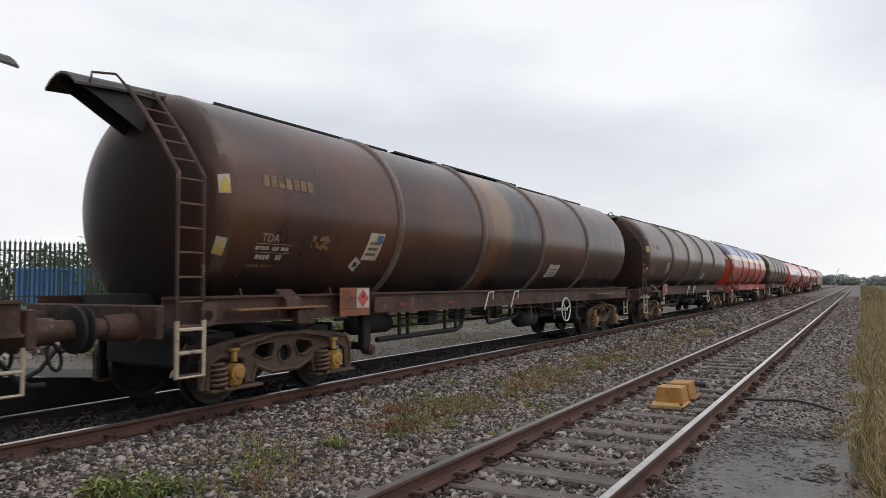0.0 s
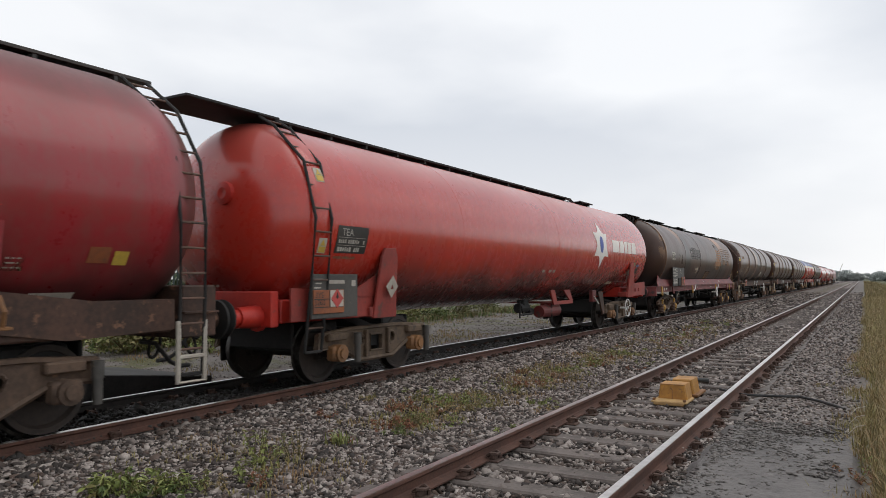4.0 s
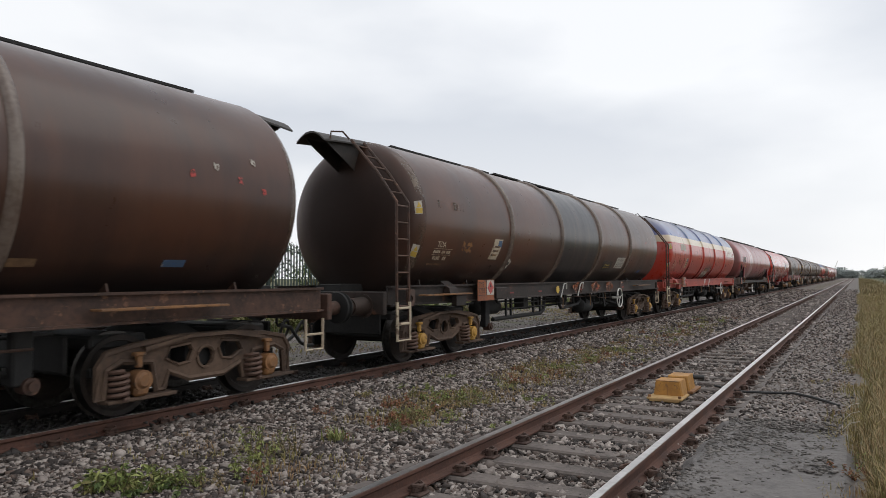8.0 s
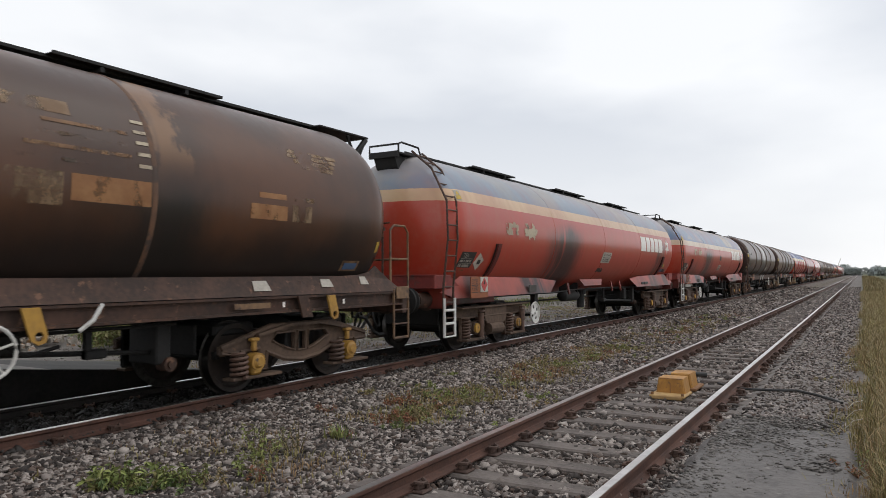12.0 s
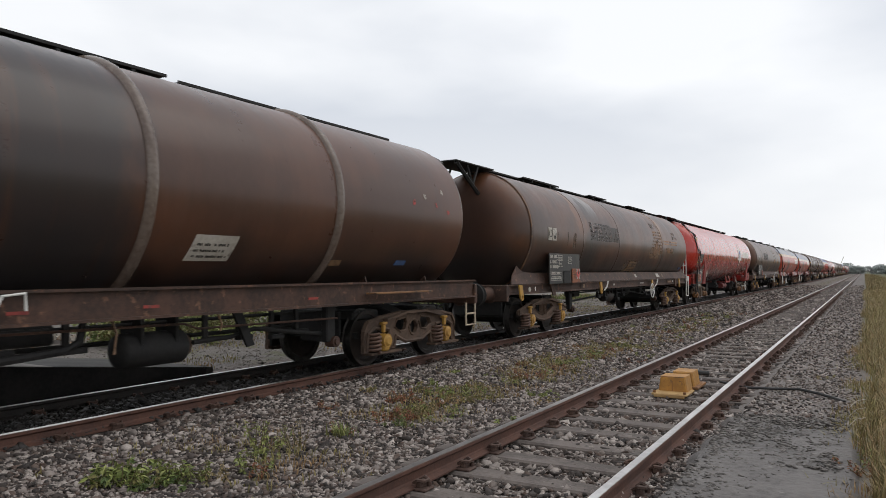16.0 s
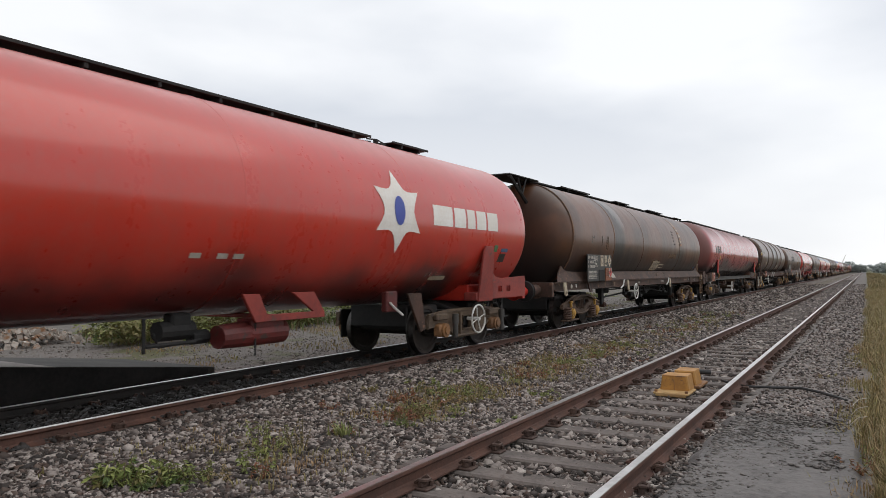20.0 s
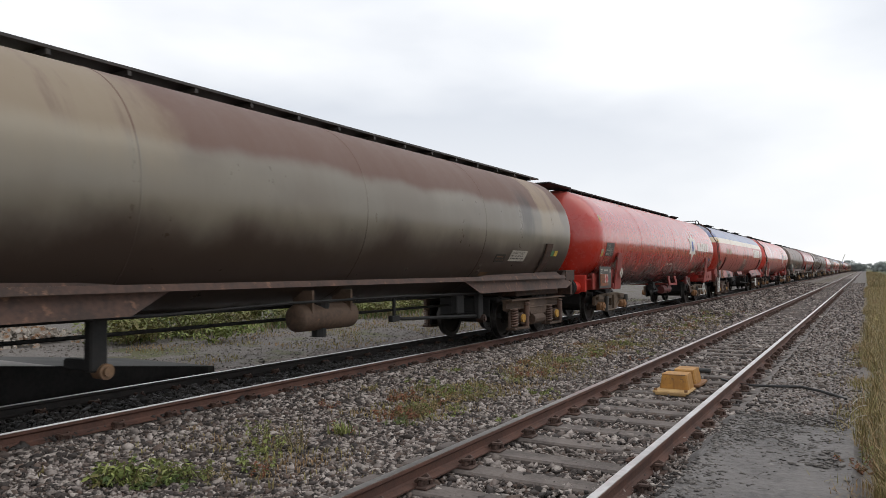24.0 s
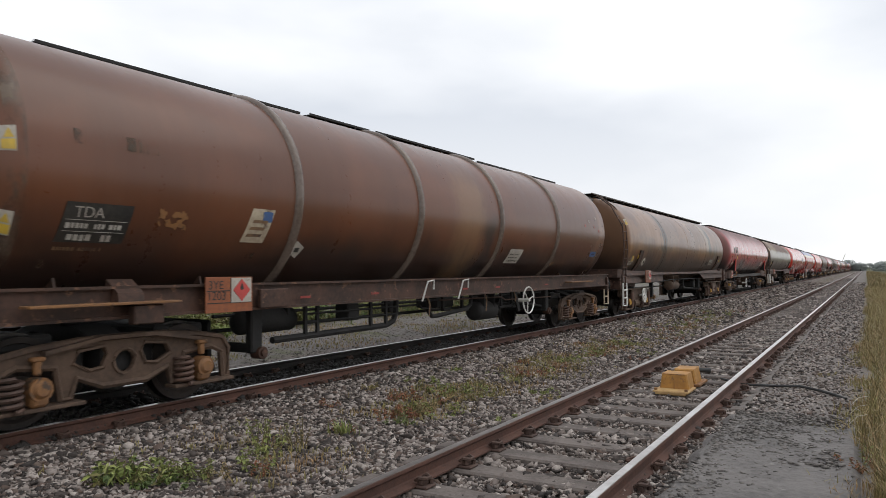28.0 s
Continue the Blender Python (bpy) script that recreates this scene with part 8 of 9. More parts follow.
build_ground()
build_track("track_near", "empty railway track with rusty rails on grey sleepers", XN, 100, -2.43)
build_track("track_train", "railway track under the train with rusty rails", XT, 70, -2.3)
scatter_stones("ballast", "loose grey and brown crushed stone ballast", [
    (-6.95, -3.2, 2.0, 7.0, 44000, 0.029, 0.0), (-6.95, -3.2, 7.0, 13.0, 38000, 0.031, 0.0), (-6.95, -3.2, 13.0, 24.0, 24000, 0.043, 0.0), (-6.95, -3.2, 24.0, 45.0, 13000, 0.06, 0.0), (-6.95, -3.2, 45.0, 95.0, 6000, 0.085, 0.0),
    (-6.9, -6.1, 2.5, 16.0, 8000, 0.036, 0.012), (-3.2, -1.4, 3.0, 12.0, 15000, 0.035, 0.02), (-3.2, -1.4, 12.0, 26.0, 8000, 0.046, 0.02), (-3.2, -1.4, 26.0, 90.0, 5000, 0.06, 0.015),
    (-6.95, -1.4, -6.0, 2.0, 5000, 0.05, 0.0), (-1.6, -1.28, 3.0, 9.0, 2600, 0.03, 0.055), (-1.4, -0.1, 7.6, 20.0, 9000, 0.026, -0.006), (-1.4, -0.1, 20.0, 45.0, 4000, 0.036, 0.0), (-1.4, -0.1, 45.0, 90.0, 1500, 0.06, 0.0)], 5)
scatter_stones("yard_gravel", "fine grey gravel on the yard", [(-14.5, -9.4, 6.0, 22.0, 7000, 0.026, -0.004), (-14.5, -9.4, 22.0, 40.0, 2000, 0.045, -0.004)], 12, "yard_chip")
scatter_stones("oily_ballast", "black stones between the train's rails", [(-9.2, -7.05, 2.0, 20.0, 11000, 0.042, 0.015), (-9.2, -7.05, 20.0, 45.0, 3000, 0.07, 0.01)], 6, "black_stone")
scatter_stones("path_chips", "dark chips and crumbs on the worn path slab", [(-1.42, -0.95, 3.0, 8.4, 2600, 0.026, 0.058), (-0.95, -0.6, 3.4, 8.4, 700, 0.022, 0.058), (-1.3, -0.2, 6.4, 8.6, 1900, 0.024, 0.055), (-0.7, -0.1, 3.2, 6.5, 110, 0.018, 0.058)], 8, "path_chip", 0.35)

# platform ramp beyond the train, cinder slab beside the camera
M["concrete"] = worn("stained_grey_concrete", (0.15, 0.138, 0.128), (0.24, 0.22, 0.2), 0.85, c3=(0.12, 0.11, 0.1), spots=0.6)
M["slab"] = worn("dark_worn_tarmac", (0.082, 0.074, 0.070), (0.155, 0.141, 0.132), 0.75, big=1.6, fine=16, bump=0.9, c3=(0.20, 0.185, 0.172), spots=0.6)
M["dark_ramp"] = worn("dark_grey_concrete", (0.022, 0.020, 0.018), (0.05, 0.045, 0.04), 0.85)
# Near black: the shade on the platform face is in this colour.
M["dark_wall"] = worn("black_shaded_wall", (0.007, 0.007, 0.007), (0.02, 0.018, 0.017), 0.9)


def build_platform():
    p = tagged(new("platform"), "low grey platform ramping down beside the far rail", "platform", kind="structure")
    xe, xb = -9.35, -11.8
    prof = [(-14.0, 0.86), (2.0, 0.72), (8.05, -0.02), (8.05, -0.3), (-14.0, -0.3)]
    part("retaining_wall", (lambda bm: (plate(bm, [prof], 0.25, lambda u, v, q: (xe - 0.13 + q, u, v)), bm)[1])(bmesh.new()), "dark_wall", p, "dark platform face with shade in its colour")
    prof2 = [(-14.0, 0.865), (2.0, 0.725), (5.5, 0.30), (5.5, 0.1), (-14.0, 0.6)]
    prof3 = [(5.5, 0.30), (8.2, -0.02), (8.2, -0.3), (5.5, -0.3)]
    part("ramp", (lambda bm: (plate(bm, [prof3], xe - xb, lambda u, v, q: ((xe + xb) / 2 - 0.02 + q, u, v)), bm)[1])(bmesh.new()), "dark_ramp", p, "dark grey platform ramp")
    part("surface", (lambda bm: (plate(bm, [prof2], xe - xb, lambda u, v, q: ((xe + xb) / 2 - 0.02 + q, u, v)), bm)[1])(bmesh.new()), "concrete", p, "grey worn platform surface")


def build_slab():
    """Broken, flaking tarmac: a fine sheet with pits and a ragged edge, on a thick body."""
    nx, ny = 60, 330
    top, verts, faces = {}, [], []

    def height(x, y):
        e = min(x + 1.36 + 0.14 * vnoise((x, y, 5), 1.6), 0.0 - x, 8.3 - y + 0.5 * vnoise((x, y, 2), 1.7))
        pit = vnoise((x * 0.8, y * 1.1, 4), 6.0) + 0.7 * vnoise((x, y, 6), 14.0)
        flakes = 0.004 * max(-0.5, min(0.6, pit)) + 0.002 * vnoise((x, y, 3), 14.0)
        drop = 0.0 if e > 0.12 else (0.12 - e) * 0.9
        return -0.062 - flakes - drop + 0.012 * vnoise((x, y, 1), 1.1)
    for j in range(ny):
        for i in range(nx):
            x, y = -1.50 + 1.50 * i / (nx - 1), -2.0 + 10.8 * j / (ny - 1)
            x += 0.05 * vnoise((0, y, 8), 1.3) if i == nx - 1 else 0.0
            verts.append((x, y, max(height(x, y), -0.24)))
    for j in range(ny - 1):
        for i in range(nx - 1):
            faces.append((j * nx + i, j * nx + i + 1, (j + 1) * nx + i + 1, (j + 1) * nx + i))
    rim = [i for i in range(nx)] + [j * nx + nx - 1 for j in range(1, ny)] + [(ny - 1) * nx + i for i in range(nx - 2, -1, -1)] + [j * nx for j in range(ny - 2, 0, -1)]
    low = {}
    for k in rim:
        low[k] = len(verts)
        verts.append((verts[k][0], verts[k][1], -0.3))
    for a, b in zip(rim, rim[1:] + rim[:1]):
        faces.append((b, a, low[a], low[b]))
    me = bpy.data.meshes.new("path_slab")
    me.from_pydata(verts, [], faces)
    me.materials.append(M["slab"])
    tagged(new("path_slab", me), "dark worn flaking tarmac slab beside the track", "paving", kind="structure")


for node in M["slab"].node_tree.nodes:
    if node.type == "BUMP":
        node.inputs["Distance"].default_value = 0.016
build_platform()
build_slab()

# yellow boxes between the rails
M["box_yellow"] = worn("weathered_yellow_housing", (0.47, 0.235, 0.05), (0.33, 0.16, 0.04), 0.6, big=5.0, c3=(0.20, 0.11, 0.05), spots=0.58)
M["base_yellow"] = worn("pale_dusty_yellow", (0.50, 0.33, 0.14), (0.36, 0.22, 0.09), 0.7, big=6.0)


def build_magnet():
    g = tagged(new("track_magnet"), "weathered yellow magnet housing between the rails", "track equipment")
    g.location = (-2.30, 10.0, -0.165)

    def hood(bm, w, d, h):
        plate(bm, [[(-w / 2, 0), (w / 2, 0), (w / 2 - 0.03, h), (-w / 2 + 0.03, h)]], d, lambda u, v, q: (u, q, v), 0.016)
    put("base_plate", cached("m_base", lambda bm: (box(bm, (0.0, 0.02, 0.03), (0.47, 0.5, 0.03), 0.008), box(bm, (0, -0.2, 0.015), (0.4, 0.08, 0.05), 0.008)), "base_yellow"), g, "pale yellow base plate")
    put("housing", cached("m_a", lambda bm: hood(bm, 0.36, 0.34, 0.185), "box_yellow"), g, at=(0, 0.17, 0.045))
    put("seam", cached("m_s", lambda bm: (box(bm, (0, -0.001, -0.01), (0.008, 0.006, 0.15)), box(bm, (0, 0.17, 0.12), (0.3, 0.345, 0.006))), "orange_box"), g, at=(0, 0.0, 0.12))
    put("housing", cached("m_b", lambda bm: hood(bm, 0.30, 0.40, 0.185), "box_yellow"), g, at=(0.02, 0.72, 0.05))
    put("lid", cached("m_l", lambda bm: box(bm, (0, 0, 0), (0.16, 0.2, 0.012), 0.004), "orange_box"), g, "worn brown lid mark", at=(0.02, 0.72, 0.24))
    put("base_plate", cached("m_base2", lambda bm: box(bm, (-0.01, 0.78, 0.03), (0.5, 0.6, 0.04), 0.008), "orange_box"), g)
    for x in (-0.2, 0.2):
        put("bolt", cached("m_f", lambda bm: rod(bm, (0, -0.2, 0.04), (0, -0.2, 0.075), 0.022, 8), "orange_box"), g, at=(x, 0, 0))
    put("cable_gland", cached("m_g", lambda bm: rod(bm, (0.1, 0.9, 0.2), (0.3, 0.98, 0.19), 0.035, 10), "rubber"), g)


build_magnet()
bm = bmesh.new()
tube(bm, [(-1.9, 11.3, -0.13), (-1.6, 11.0, -0.14), (-1.42, 10.7, -0.10), (-1.1, 10.66, -0.085), (-0.8, 10.75, -0.08), (-0.55, 10.55, -0.09), (-0.35, 10.3, -0.1), (-0.25, 10.1, -0.1)], 0.018, 6)
tagged(part("cable", bm, "rubber", None, smooth=True), "black cable lying across the cinder path", "cable")

# ---- train ----
TRAIN = [  # builder, settings, place of its middle at 0 s
    (locomotive, dict(label="maroon diesel locomotive with yellow ends", ends=(10.91, 10.60)), 152.48),
    (skirted_wagon, dict(label="dirty red tank wagon with sloping skirts", paint="maroon", trade=False, ends=(9.76, 10.06)), 131.50),
    (saddle_wagon, dict(label="red tank wagon with a white star device", ends=(9.75, 9.76)), 111.98),
    (saddle_wagon, dict(label="red tank wagon with a white star device", ends=(9.52, 9.75)), 92.48),
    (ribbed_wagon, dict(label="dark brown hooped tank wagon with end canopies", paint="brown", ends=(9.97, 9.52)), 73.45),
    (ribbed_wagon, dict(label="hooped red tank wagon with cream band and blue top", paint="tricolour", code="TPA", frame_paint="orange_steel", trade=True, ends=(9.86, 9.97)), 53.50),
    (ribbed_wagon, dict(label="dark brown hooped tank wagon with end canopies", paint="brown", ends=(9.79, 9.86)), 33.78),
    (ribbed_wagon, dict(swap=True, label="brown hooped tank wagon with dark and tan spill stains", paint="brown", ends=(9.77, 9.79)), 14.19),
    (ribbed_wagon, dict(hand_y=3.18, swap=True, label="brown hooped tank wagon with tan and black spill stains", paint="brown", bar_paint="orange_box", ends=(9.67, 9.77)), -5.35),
    (framed_wagon, dict(label="dark brown tank wagon on a long red-brown frame", frame_paint="frame_red", patch=-3.6, ends=(9.79, 9.67)), -24.69),
    (saddle_wagon, dict(label="clean red tank wagon with a white star device", ends=(9.76, 9.79)), -44.26),
    (tabbed_wagon, dict(canopy_rear=True, label="maroon tank wagon with a pale patch on its side", paint="maroon", ends=(9.72, 9.76)), -63.79),
    (ribbed_wagon, dict(hand_y=3.5, label="hooped red tank wagon with cream band and blue top", paint="tricolour", code="TPA", frame_paint="orange_steel", trade=True, ends=(9.47, 9.72)), -83.23),
    (ribbed_wagon, dict(hand_y=3.4, label="brown hooped tank wagon with a broad black spill stain", paint="brown_night", panel=None, frame_paint="frame_sooty", rusted=True, ends=(9.84, 9.47)), -102.17),
    (ribbed_wagon, dict(boarded=True, step_paint="frame", label="brown hooped tank wagon with a broad white spill stain", paint="brown_white", bar_paint="orange_box", ends=(9.86, 9.84)), -121.84),
    (skirted_wagon, dict(paint="tricolour_low", hand_y=-4.96, label="faded red tank wagon with cream band and grey-blue top", ends=(9.77, 9.86)), -141.57),
    (skirted_wagon, dict(hand_y=-4.96, label="faded red tank wagon with cream band and blue top", ends=(9.64, 9.77)), -161.11),
    (framed_wagon, dict(hand_y=2.3, paint="framed_bare", device="film", patch=-4.0, label="rusty brown tank wagon with remains of ochre stripes", ends=(9.89, 9.64)), -180.40),
    (saddle_wagon, dict(label="clean red tank wagon with a white star device", ends=(9.56, 9.89)), -200.18),
    (framed_wagon, dict(label="brown tank wagon with ochre stripes on a grimy frame", paint="framed_smeared", device="half", patch=-4.05, notice_y=0.0, step_paint="white", ends=(9.72, 9.56)), -219.30),
    (ribbed_wagon, dict(hand_y=-4.8, label="brown hooped tank wagon with black and tan spill stains", paint="brown_mid", ends=(9.67, 9.72)), -238.75),
    (tabbed_wagon, dict(paint="red_stained", label="bright red tank wagon with sooty black lower side", ends=(9.78, 9.67)), -258.08),
    (framed_wagon, dict(hand_y=-2.5, label="brown tank wagon with worn stripe ends and pale print", paint="framed_rusty", device="ends", eye_paint="cream_mark", ends=(9.85, 9.78)), -277.64),
    (saddle_wagon, dict(paint="red_pale", label="red tank wagon with pale pink stain and white star", ends=(9.72, 9.85)), -297.33),
    (skirted_wagon, dict(label="red tank wagon with cream band and blue top", paint="tricolour", hand_y=5.5, ends=(9.62, 9.72)), -316.76),
    (saddle_wagon, dict(ladder_rear=False, label="clean red tank wagon with a white star device", ends=(9.77, 9.62)), -336.01),
    (skirted_wagon, dict(label="grey-brown tank wagon with tan stains and end canopies", paint="grey_brown", steel="frame", trade=False, catwalk_long=True, hand_y=-6.55, ends=(9.64, 9.77)), -355.56),
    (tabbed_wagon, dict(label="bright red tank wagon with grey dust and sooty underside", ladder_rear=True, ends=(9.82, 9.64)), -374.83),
    (skirted_wagon, dict(label="tan-brown tank wagon with dark streaks and end canopies", paint="tan_brown", steel="frame", trade=False, catwalk_long=True, hand_y=-6.55, ends=(9.64, 9.82)), -394.47),
    (ribbed_wagon, dict(boarded=True, hand_y=2.85, label="rust-brown hooped tank wagon with stickers on its side", paint="brown_rusty", bar_paint="orange_box", blue=True, ends=(9.75, 9.64)), -413.75),
]
WAGONS = []


def build_train():
    for make, settings, at in TRAIN:
        w = make(**settings)
        w.location = (XT, at, 0)
        WAGONS.append((w, at))


# ---- beyond the train: fence, weeds, heap, skip, trees ----
M["fence"] = worn("dark_green_fence_paint", (0.020, 0.035, 0.030), (0.035, 0.055, 0.045), 0.5)
M["skip"] = worn("blue_skip_paint", (0.035, 0.16, 0.40), (0.05, 0.20, 0.48), 0.5, c3=(0.1, 0.09, 0.09), spots=0.64)


def foliage(name, dark, light, dry=None):
    m, n, l, b = shader(name, 0.65)
    g = n.new("ShaderNodeNewGeometry")
    v = coords(n, l)
    col = blend(n, l, g.outputs["Random Per Island"], dark, light)
    if dry:
        col = blend(n, l, ramp(n, l, tex(n, l, v, 1.3, 3), 0.45, 0.6), col, dry)
    l.new(col, b.inputs["Base Color"])
    return m


M["leaf"] = foliage("weed_leaf", (0.055, 0.09, 0.022), (0.16, 0.20, 0.055))
M["leaf_bright"] = foliage("bright_weed_leaf", (0.10, 0.13, 0.03), (0.30, 0.32, 0.10), (0.17, 0.15, 0.05))
M["leaf_pale"] = foliage("pale_weed_leaf", (0.13, 0.17, 0.04), (0.28, 0.31, 0.09))
M["leaf_dark"] = foliage("hedge_leaf", (0.03, 0.05, 0.018), (0.075, 0.105, 0.035))
# Paler with distance: air haze is put into these leaf colours.
M["leaf_mid"] = foliage("hedge_leaf_haze_tinted", (0.16, 0.185, 0.13), (0.24, 0.265, 0.19))
M["leaf_far"] = foliage("distant_leaf_haze_tinted", (0.30, 0.33, 0.32), (0.38, 0.41, 0.39))
M["leaf_red"] = foliage("reddish_weed", (0.16, 0.05, 0.03), (0.28, 0.12, 0.05))
M["grass"] = foliage("verge_grass_blade", (0.15, 0.145, 0.045), (0.33, 0.265, 0.095), (0.32, 0.205, 0.10))
M["grass_dry"] = foliage("dry_grass_blade", (0.19, 0.138, 0.065), (0.31, 0.225, 0.105), (0.15, 0.13, 0.05))
M["stem"] = worn("weed_stem", (0.10, 0.09, 0.04), (0.16, 0.13, 0.06), 0.7)
M["bark"] = worn("grey_bark", (0.06, 0.05, 0.04), (0.11, 0.09, 0.07), 0.85)


def blades(spots, material, seed, length, wide, lean=0.5, flat=False):
    """Mesh of thin curved blades; spots: x, y, z of each root."""
    rng = np.random.default_rng(seed)
    k = len(spots)
    s = np.asarray(spots, float)
    a = rng.uniform(0, math.tau, k)
    d = np.stack([np.cos(a), np.sin(a), np.zeros(k)], 1)
    side = np.stack([-np.sin(a), np.cos(a), np.zeros(k)], 1)
    L = length * rng.uniform(0.45, 1.15, k)[:, None]
    W = wide * rng.uniform(0.6, 1.3, k)[:, None]
    bend = lean * rng.uniform(0.1, 1.0, k)[:, None]
    up = np.array([[0, 0, 1.0]])
    p1 = s + L * 0.55 * (up + d * bend * 0.4)
    p2 = s + L * (up * (1 - 0.25 * bend) + d * bend)
    V = np.stack([s - side * W * 0.5, s + side * W * 0.5, p1 + side * W * 0.5, p1 - side * W * 0.5, p2], 1).reshape(-1, 3)
    base = 5 * np.arange(k)[:, None]
    faces = [(b0, b0 + 1, b0 + 2, b0 + 3) for b0 in range(0, 5 * k, 5)] + [(b0 + 3, b0 + 2, b0 + 4) for b0 in range(0, 5 * k, 5)]
    me = bpy.data.meshes.new("blades")
    me.from_pydata(V.tolist(), [], faces)
    me.materials.append(M[material])
    return me


def leaf_cloud(bm, centre, size, count, leaf, rnd, flat=0.6):
    """Many small leaves in uneven clumps round a centre."""
    clumps = [Vector((rnd.gauss(0, 0.42), rnd.gauss(0, 0.42), rnd.uniform(-0.55, 0.6))) for _ in range(max(4, count // 28))]
    for _ in range(count):
        c = rnd.choice(clumps)
        p = Vector(centre) + Vector(((c.x + rnd.gauss(0, 0.17)) * size[0], (c.y + rnd.gauss(0, 0.17)) * size[1], (c.z + rnd.gauss(0, 0.15)) * size[2]))
        q = Euler((rnd.uniform(-0.9, 0.9), rnd.uniform(-0.9, 0.9), rnd.uniform(0, 6.3))).to_matrix()
        w = leaf * rnd.uniform(0.6, 1.3)
        vs = [bm.verts.new(p + q @ Vector(v)) for v in ((-w * 0.5, 0, 0), (0, -w * 0.28, 0.04 * w), (w * 0.6, 0, -0.1 * w), (0, w * 0.28, 0.04 * w))]
        bm.faces.new(vs)


def build_fence():
    f = tagged(new("palisade_fence"), "dark green steel palisade fence on a pale kerb", "fence")
    a, b = Vector((-26.6, 6.6, 0.72)), Vector((-20.2, 31.0, 0.70))
    d = (b - a).normalized()
    n = int((b - a).length / 0.155)
    turn = math.degrees(math.atan2(d.y, d.x))

    def pale(bm):
        plate(bm, [[(-0.035, 0.05), (0.035, 0.05), (0.035, 2.22), (0.05, 2.32), (0.018, 2.30), (0, 2.42), (-0.018, 2.30), (-0.05, 2.32), (-0.035, 2.22)]], 0.008, lambda u, v, w: (u, w, v))
        box(bm, (0, 0.02, 1.13), (0.012, 0.036, 2.1))
    for i in range(n):
        put("pale", cached("pale", pale, "fence"), f, at=a + d * 0.155 * i, turn=(0, 0, turn))
    for i in range(0, n, 18):
        put("post", cached("post", lambda bm: box(bm, (0, -0.09, 1.15), (0.06, 0.1, 2.3), 0.006), "fence"), f, at=a + d * 0.155 * i, turn=(0, 0, turn))
    for z in (0.45, 2.0):
        put("rail", cached(("frail", z), lambda bm: box(bm, (n * 0.0775, -0.03, z), (n * 0.155, 0.045, 0.045), 0.004), "fence"), f, at=a, turn=(0, 0, turn))
    put("kerb", cached("fkerb", lambda bm: box(bm, (n * 0.0775, 0, 0.0), (n * 0.155, 0.22, 0.16), 0.02), "concrete"), f, "pale concrete kerb", at=a, turn=(0, 0, turn))


def build_skip():
    s = tagged(new("skip"), "blue steel skip with upright ribs behind the fence", "skip")
    s.location, s.rotation_euler = (-29.2, 18.3, 0.62), (0, 0, radians(30.0))

    def shell(bm):
        plate(bm, [[(-2.05, 0.12), (2.05, 0.12), (2.2, 1.62), (-2.2, 1.62)], ], 1.8, lambda u, v, w: (u, w, v), 0.02)
    put("body", cached("skip_body", shell, "skip"), s)
    for i in range(13):
        put("rib", cached("skip_rib", lambda bm: box(bm, (0, -0.93, 0.86), (0.09, 0.09, 1.45), 0.01), "skip"), s, at=(-2.0 + i * 4.0 / 12, 0, 0))
    put("lip", cached("skip_lip", lambda bm: box(bm, (0, -0.94, 1.6), (4.5, 0.12, 0.12), 0.02), "skip"), s)
    for x in (-1.6, 1.6):
        put("skid", cached("skip_skid", lambda bm: box(bm, (0, 0, 0.08), (0.2, 1.8, 0.2), 0.01), "black"), s, at=(x, 0, 0))


def tree(name, label, x, y, z, high, wide, material, seed, leaves=500, leaf=0.3, category="tree"):
    rnd = random.Random(seed)
    t = tagged(new(name), label, category)
    t.location = (x, y, z)
    bm = bmesh.new()
    rod(bm, (0, 0, -0.1), (0.05 * high, 0, high * 0.55), high * 0.03, 8, high * 0.016)
    for i in range(6):
        a = i * 1.05 + rnd.random()
        h0 = high * rnd.uniform(0.2, 0.5)
        rod(bm, (0.02 * high, 0, h0), (wide * 0.35 * math.cos(a), wide * 0.35 * math.sin(a), h0 + high * rnd.uniform(0.2, 0.35)), high * 0.013, 6, high * 0.005)
    part("trunk", bm, "bark", t)
    bm = bmesh.new()
    for i in range(5):
        leaf_cloud(bm, (rnd.uniform(-0.28, 0.28) * wide, rnd.uniform(-0.28, 0.28) * wide, high * rnd.uniform(0.3, 0.66)), (wide * 0.42, wide * 0.42, high * 0.42), leaves // 5, leaf, rnd)
    tagged(part("crown", bm, material, t), kind="stuff")
    return t


def shrub(x, y, z, high, wide, material, seed, leaves, leaf, label, name="shrub"):
    rnd = random.Random(seed)
    t = tagged(new(name), label, "bush")
    t.location = (x, y, z)
    bm = bmesh.new()
    for i in range(9):
        a = rnd.uniform(0, 6.3)
        rod(bm, (0, 0, -0.03), (wide * 0.35 * math.cos(a), wide * 0.35 * math.sin(a), high * rnd.uniform(0.5, 0.9)), 0.012 * (1 + high), 5, 0.004)
    tagged(part("stalk", bm, "stem", t), kind="stuff")
    bm = bmesh.new()
    for i in range(4):
        leaf_cloud(bm, (rnd.uniform(-0.3, 0.3) * wide, rnd.uniform(-0.3, 0.3) * wide, high * rnd.uniform(0.3, 0.65)), (wide * 0.5, wide * 0.5, high * 0.45), leaves // 4, leaf, rnd)
    tagged(part("foliage", bm, material, t), kind="stuff")
    return t


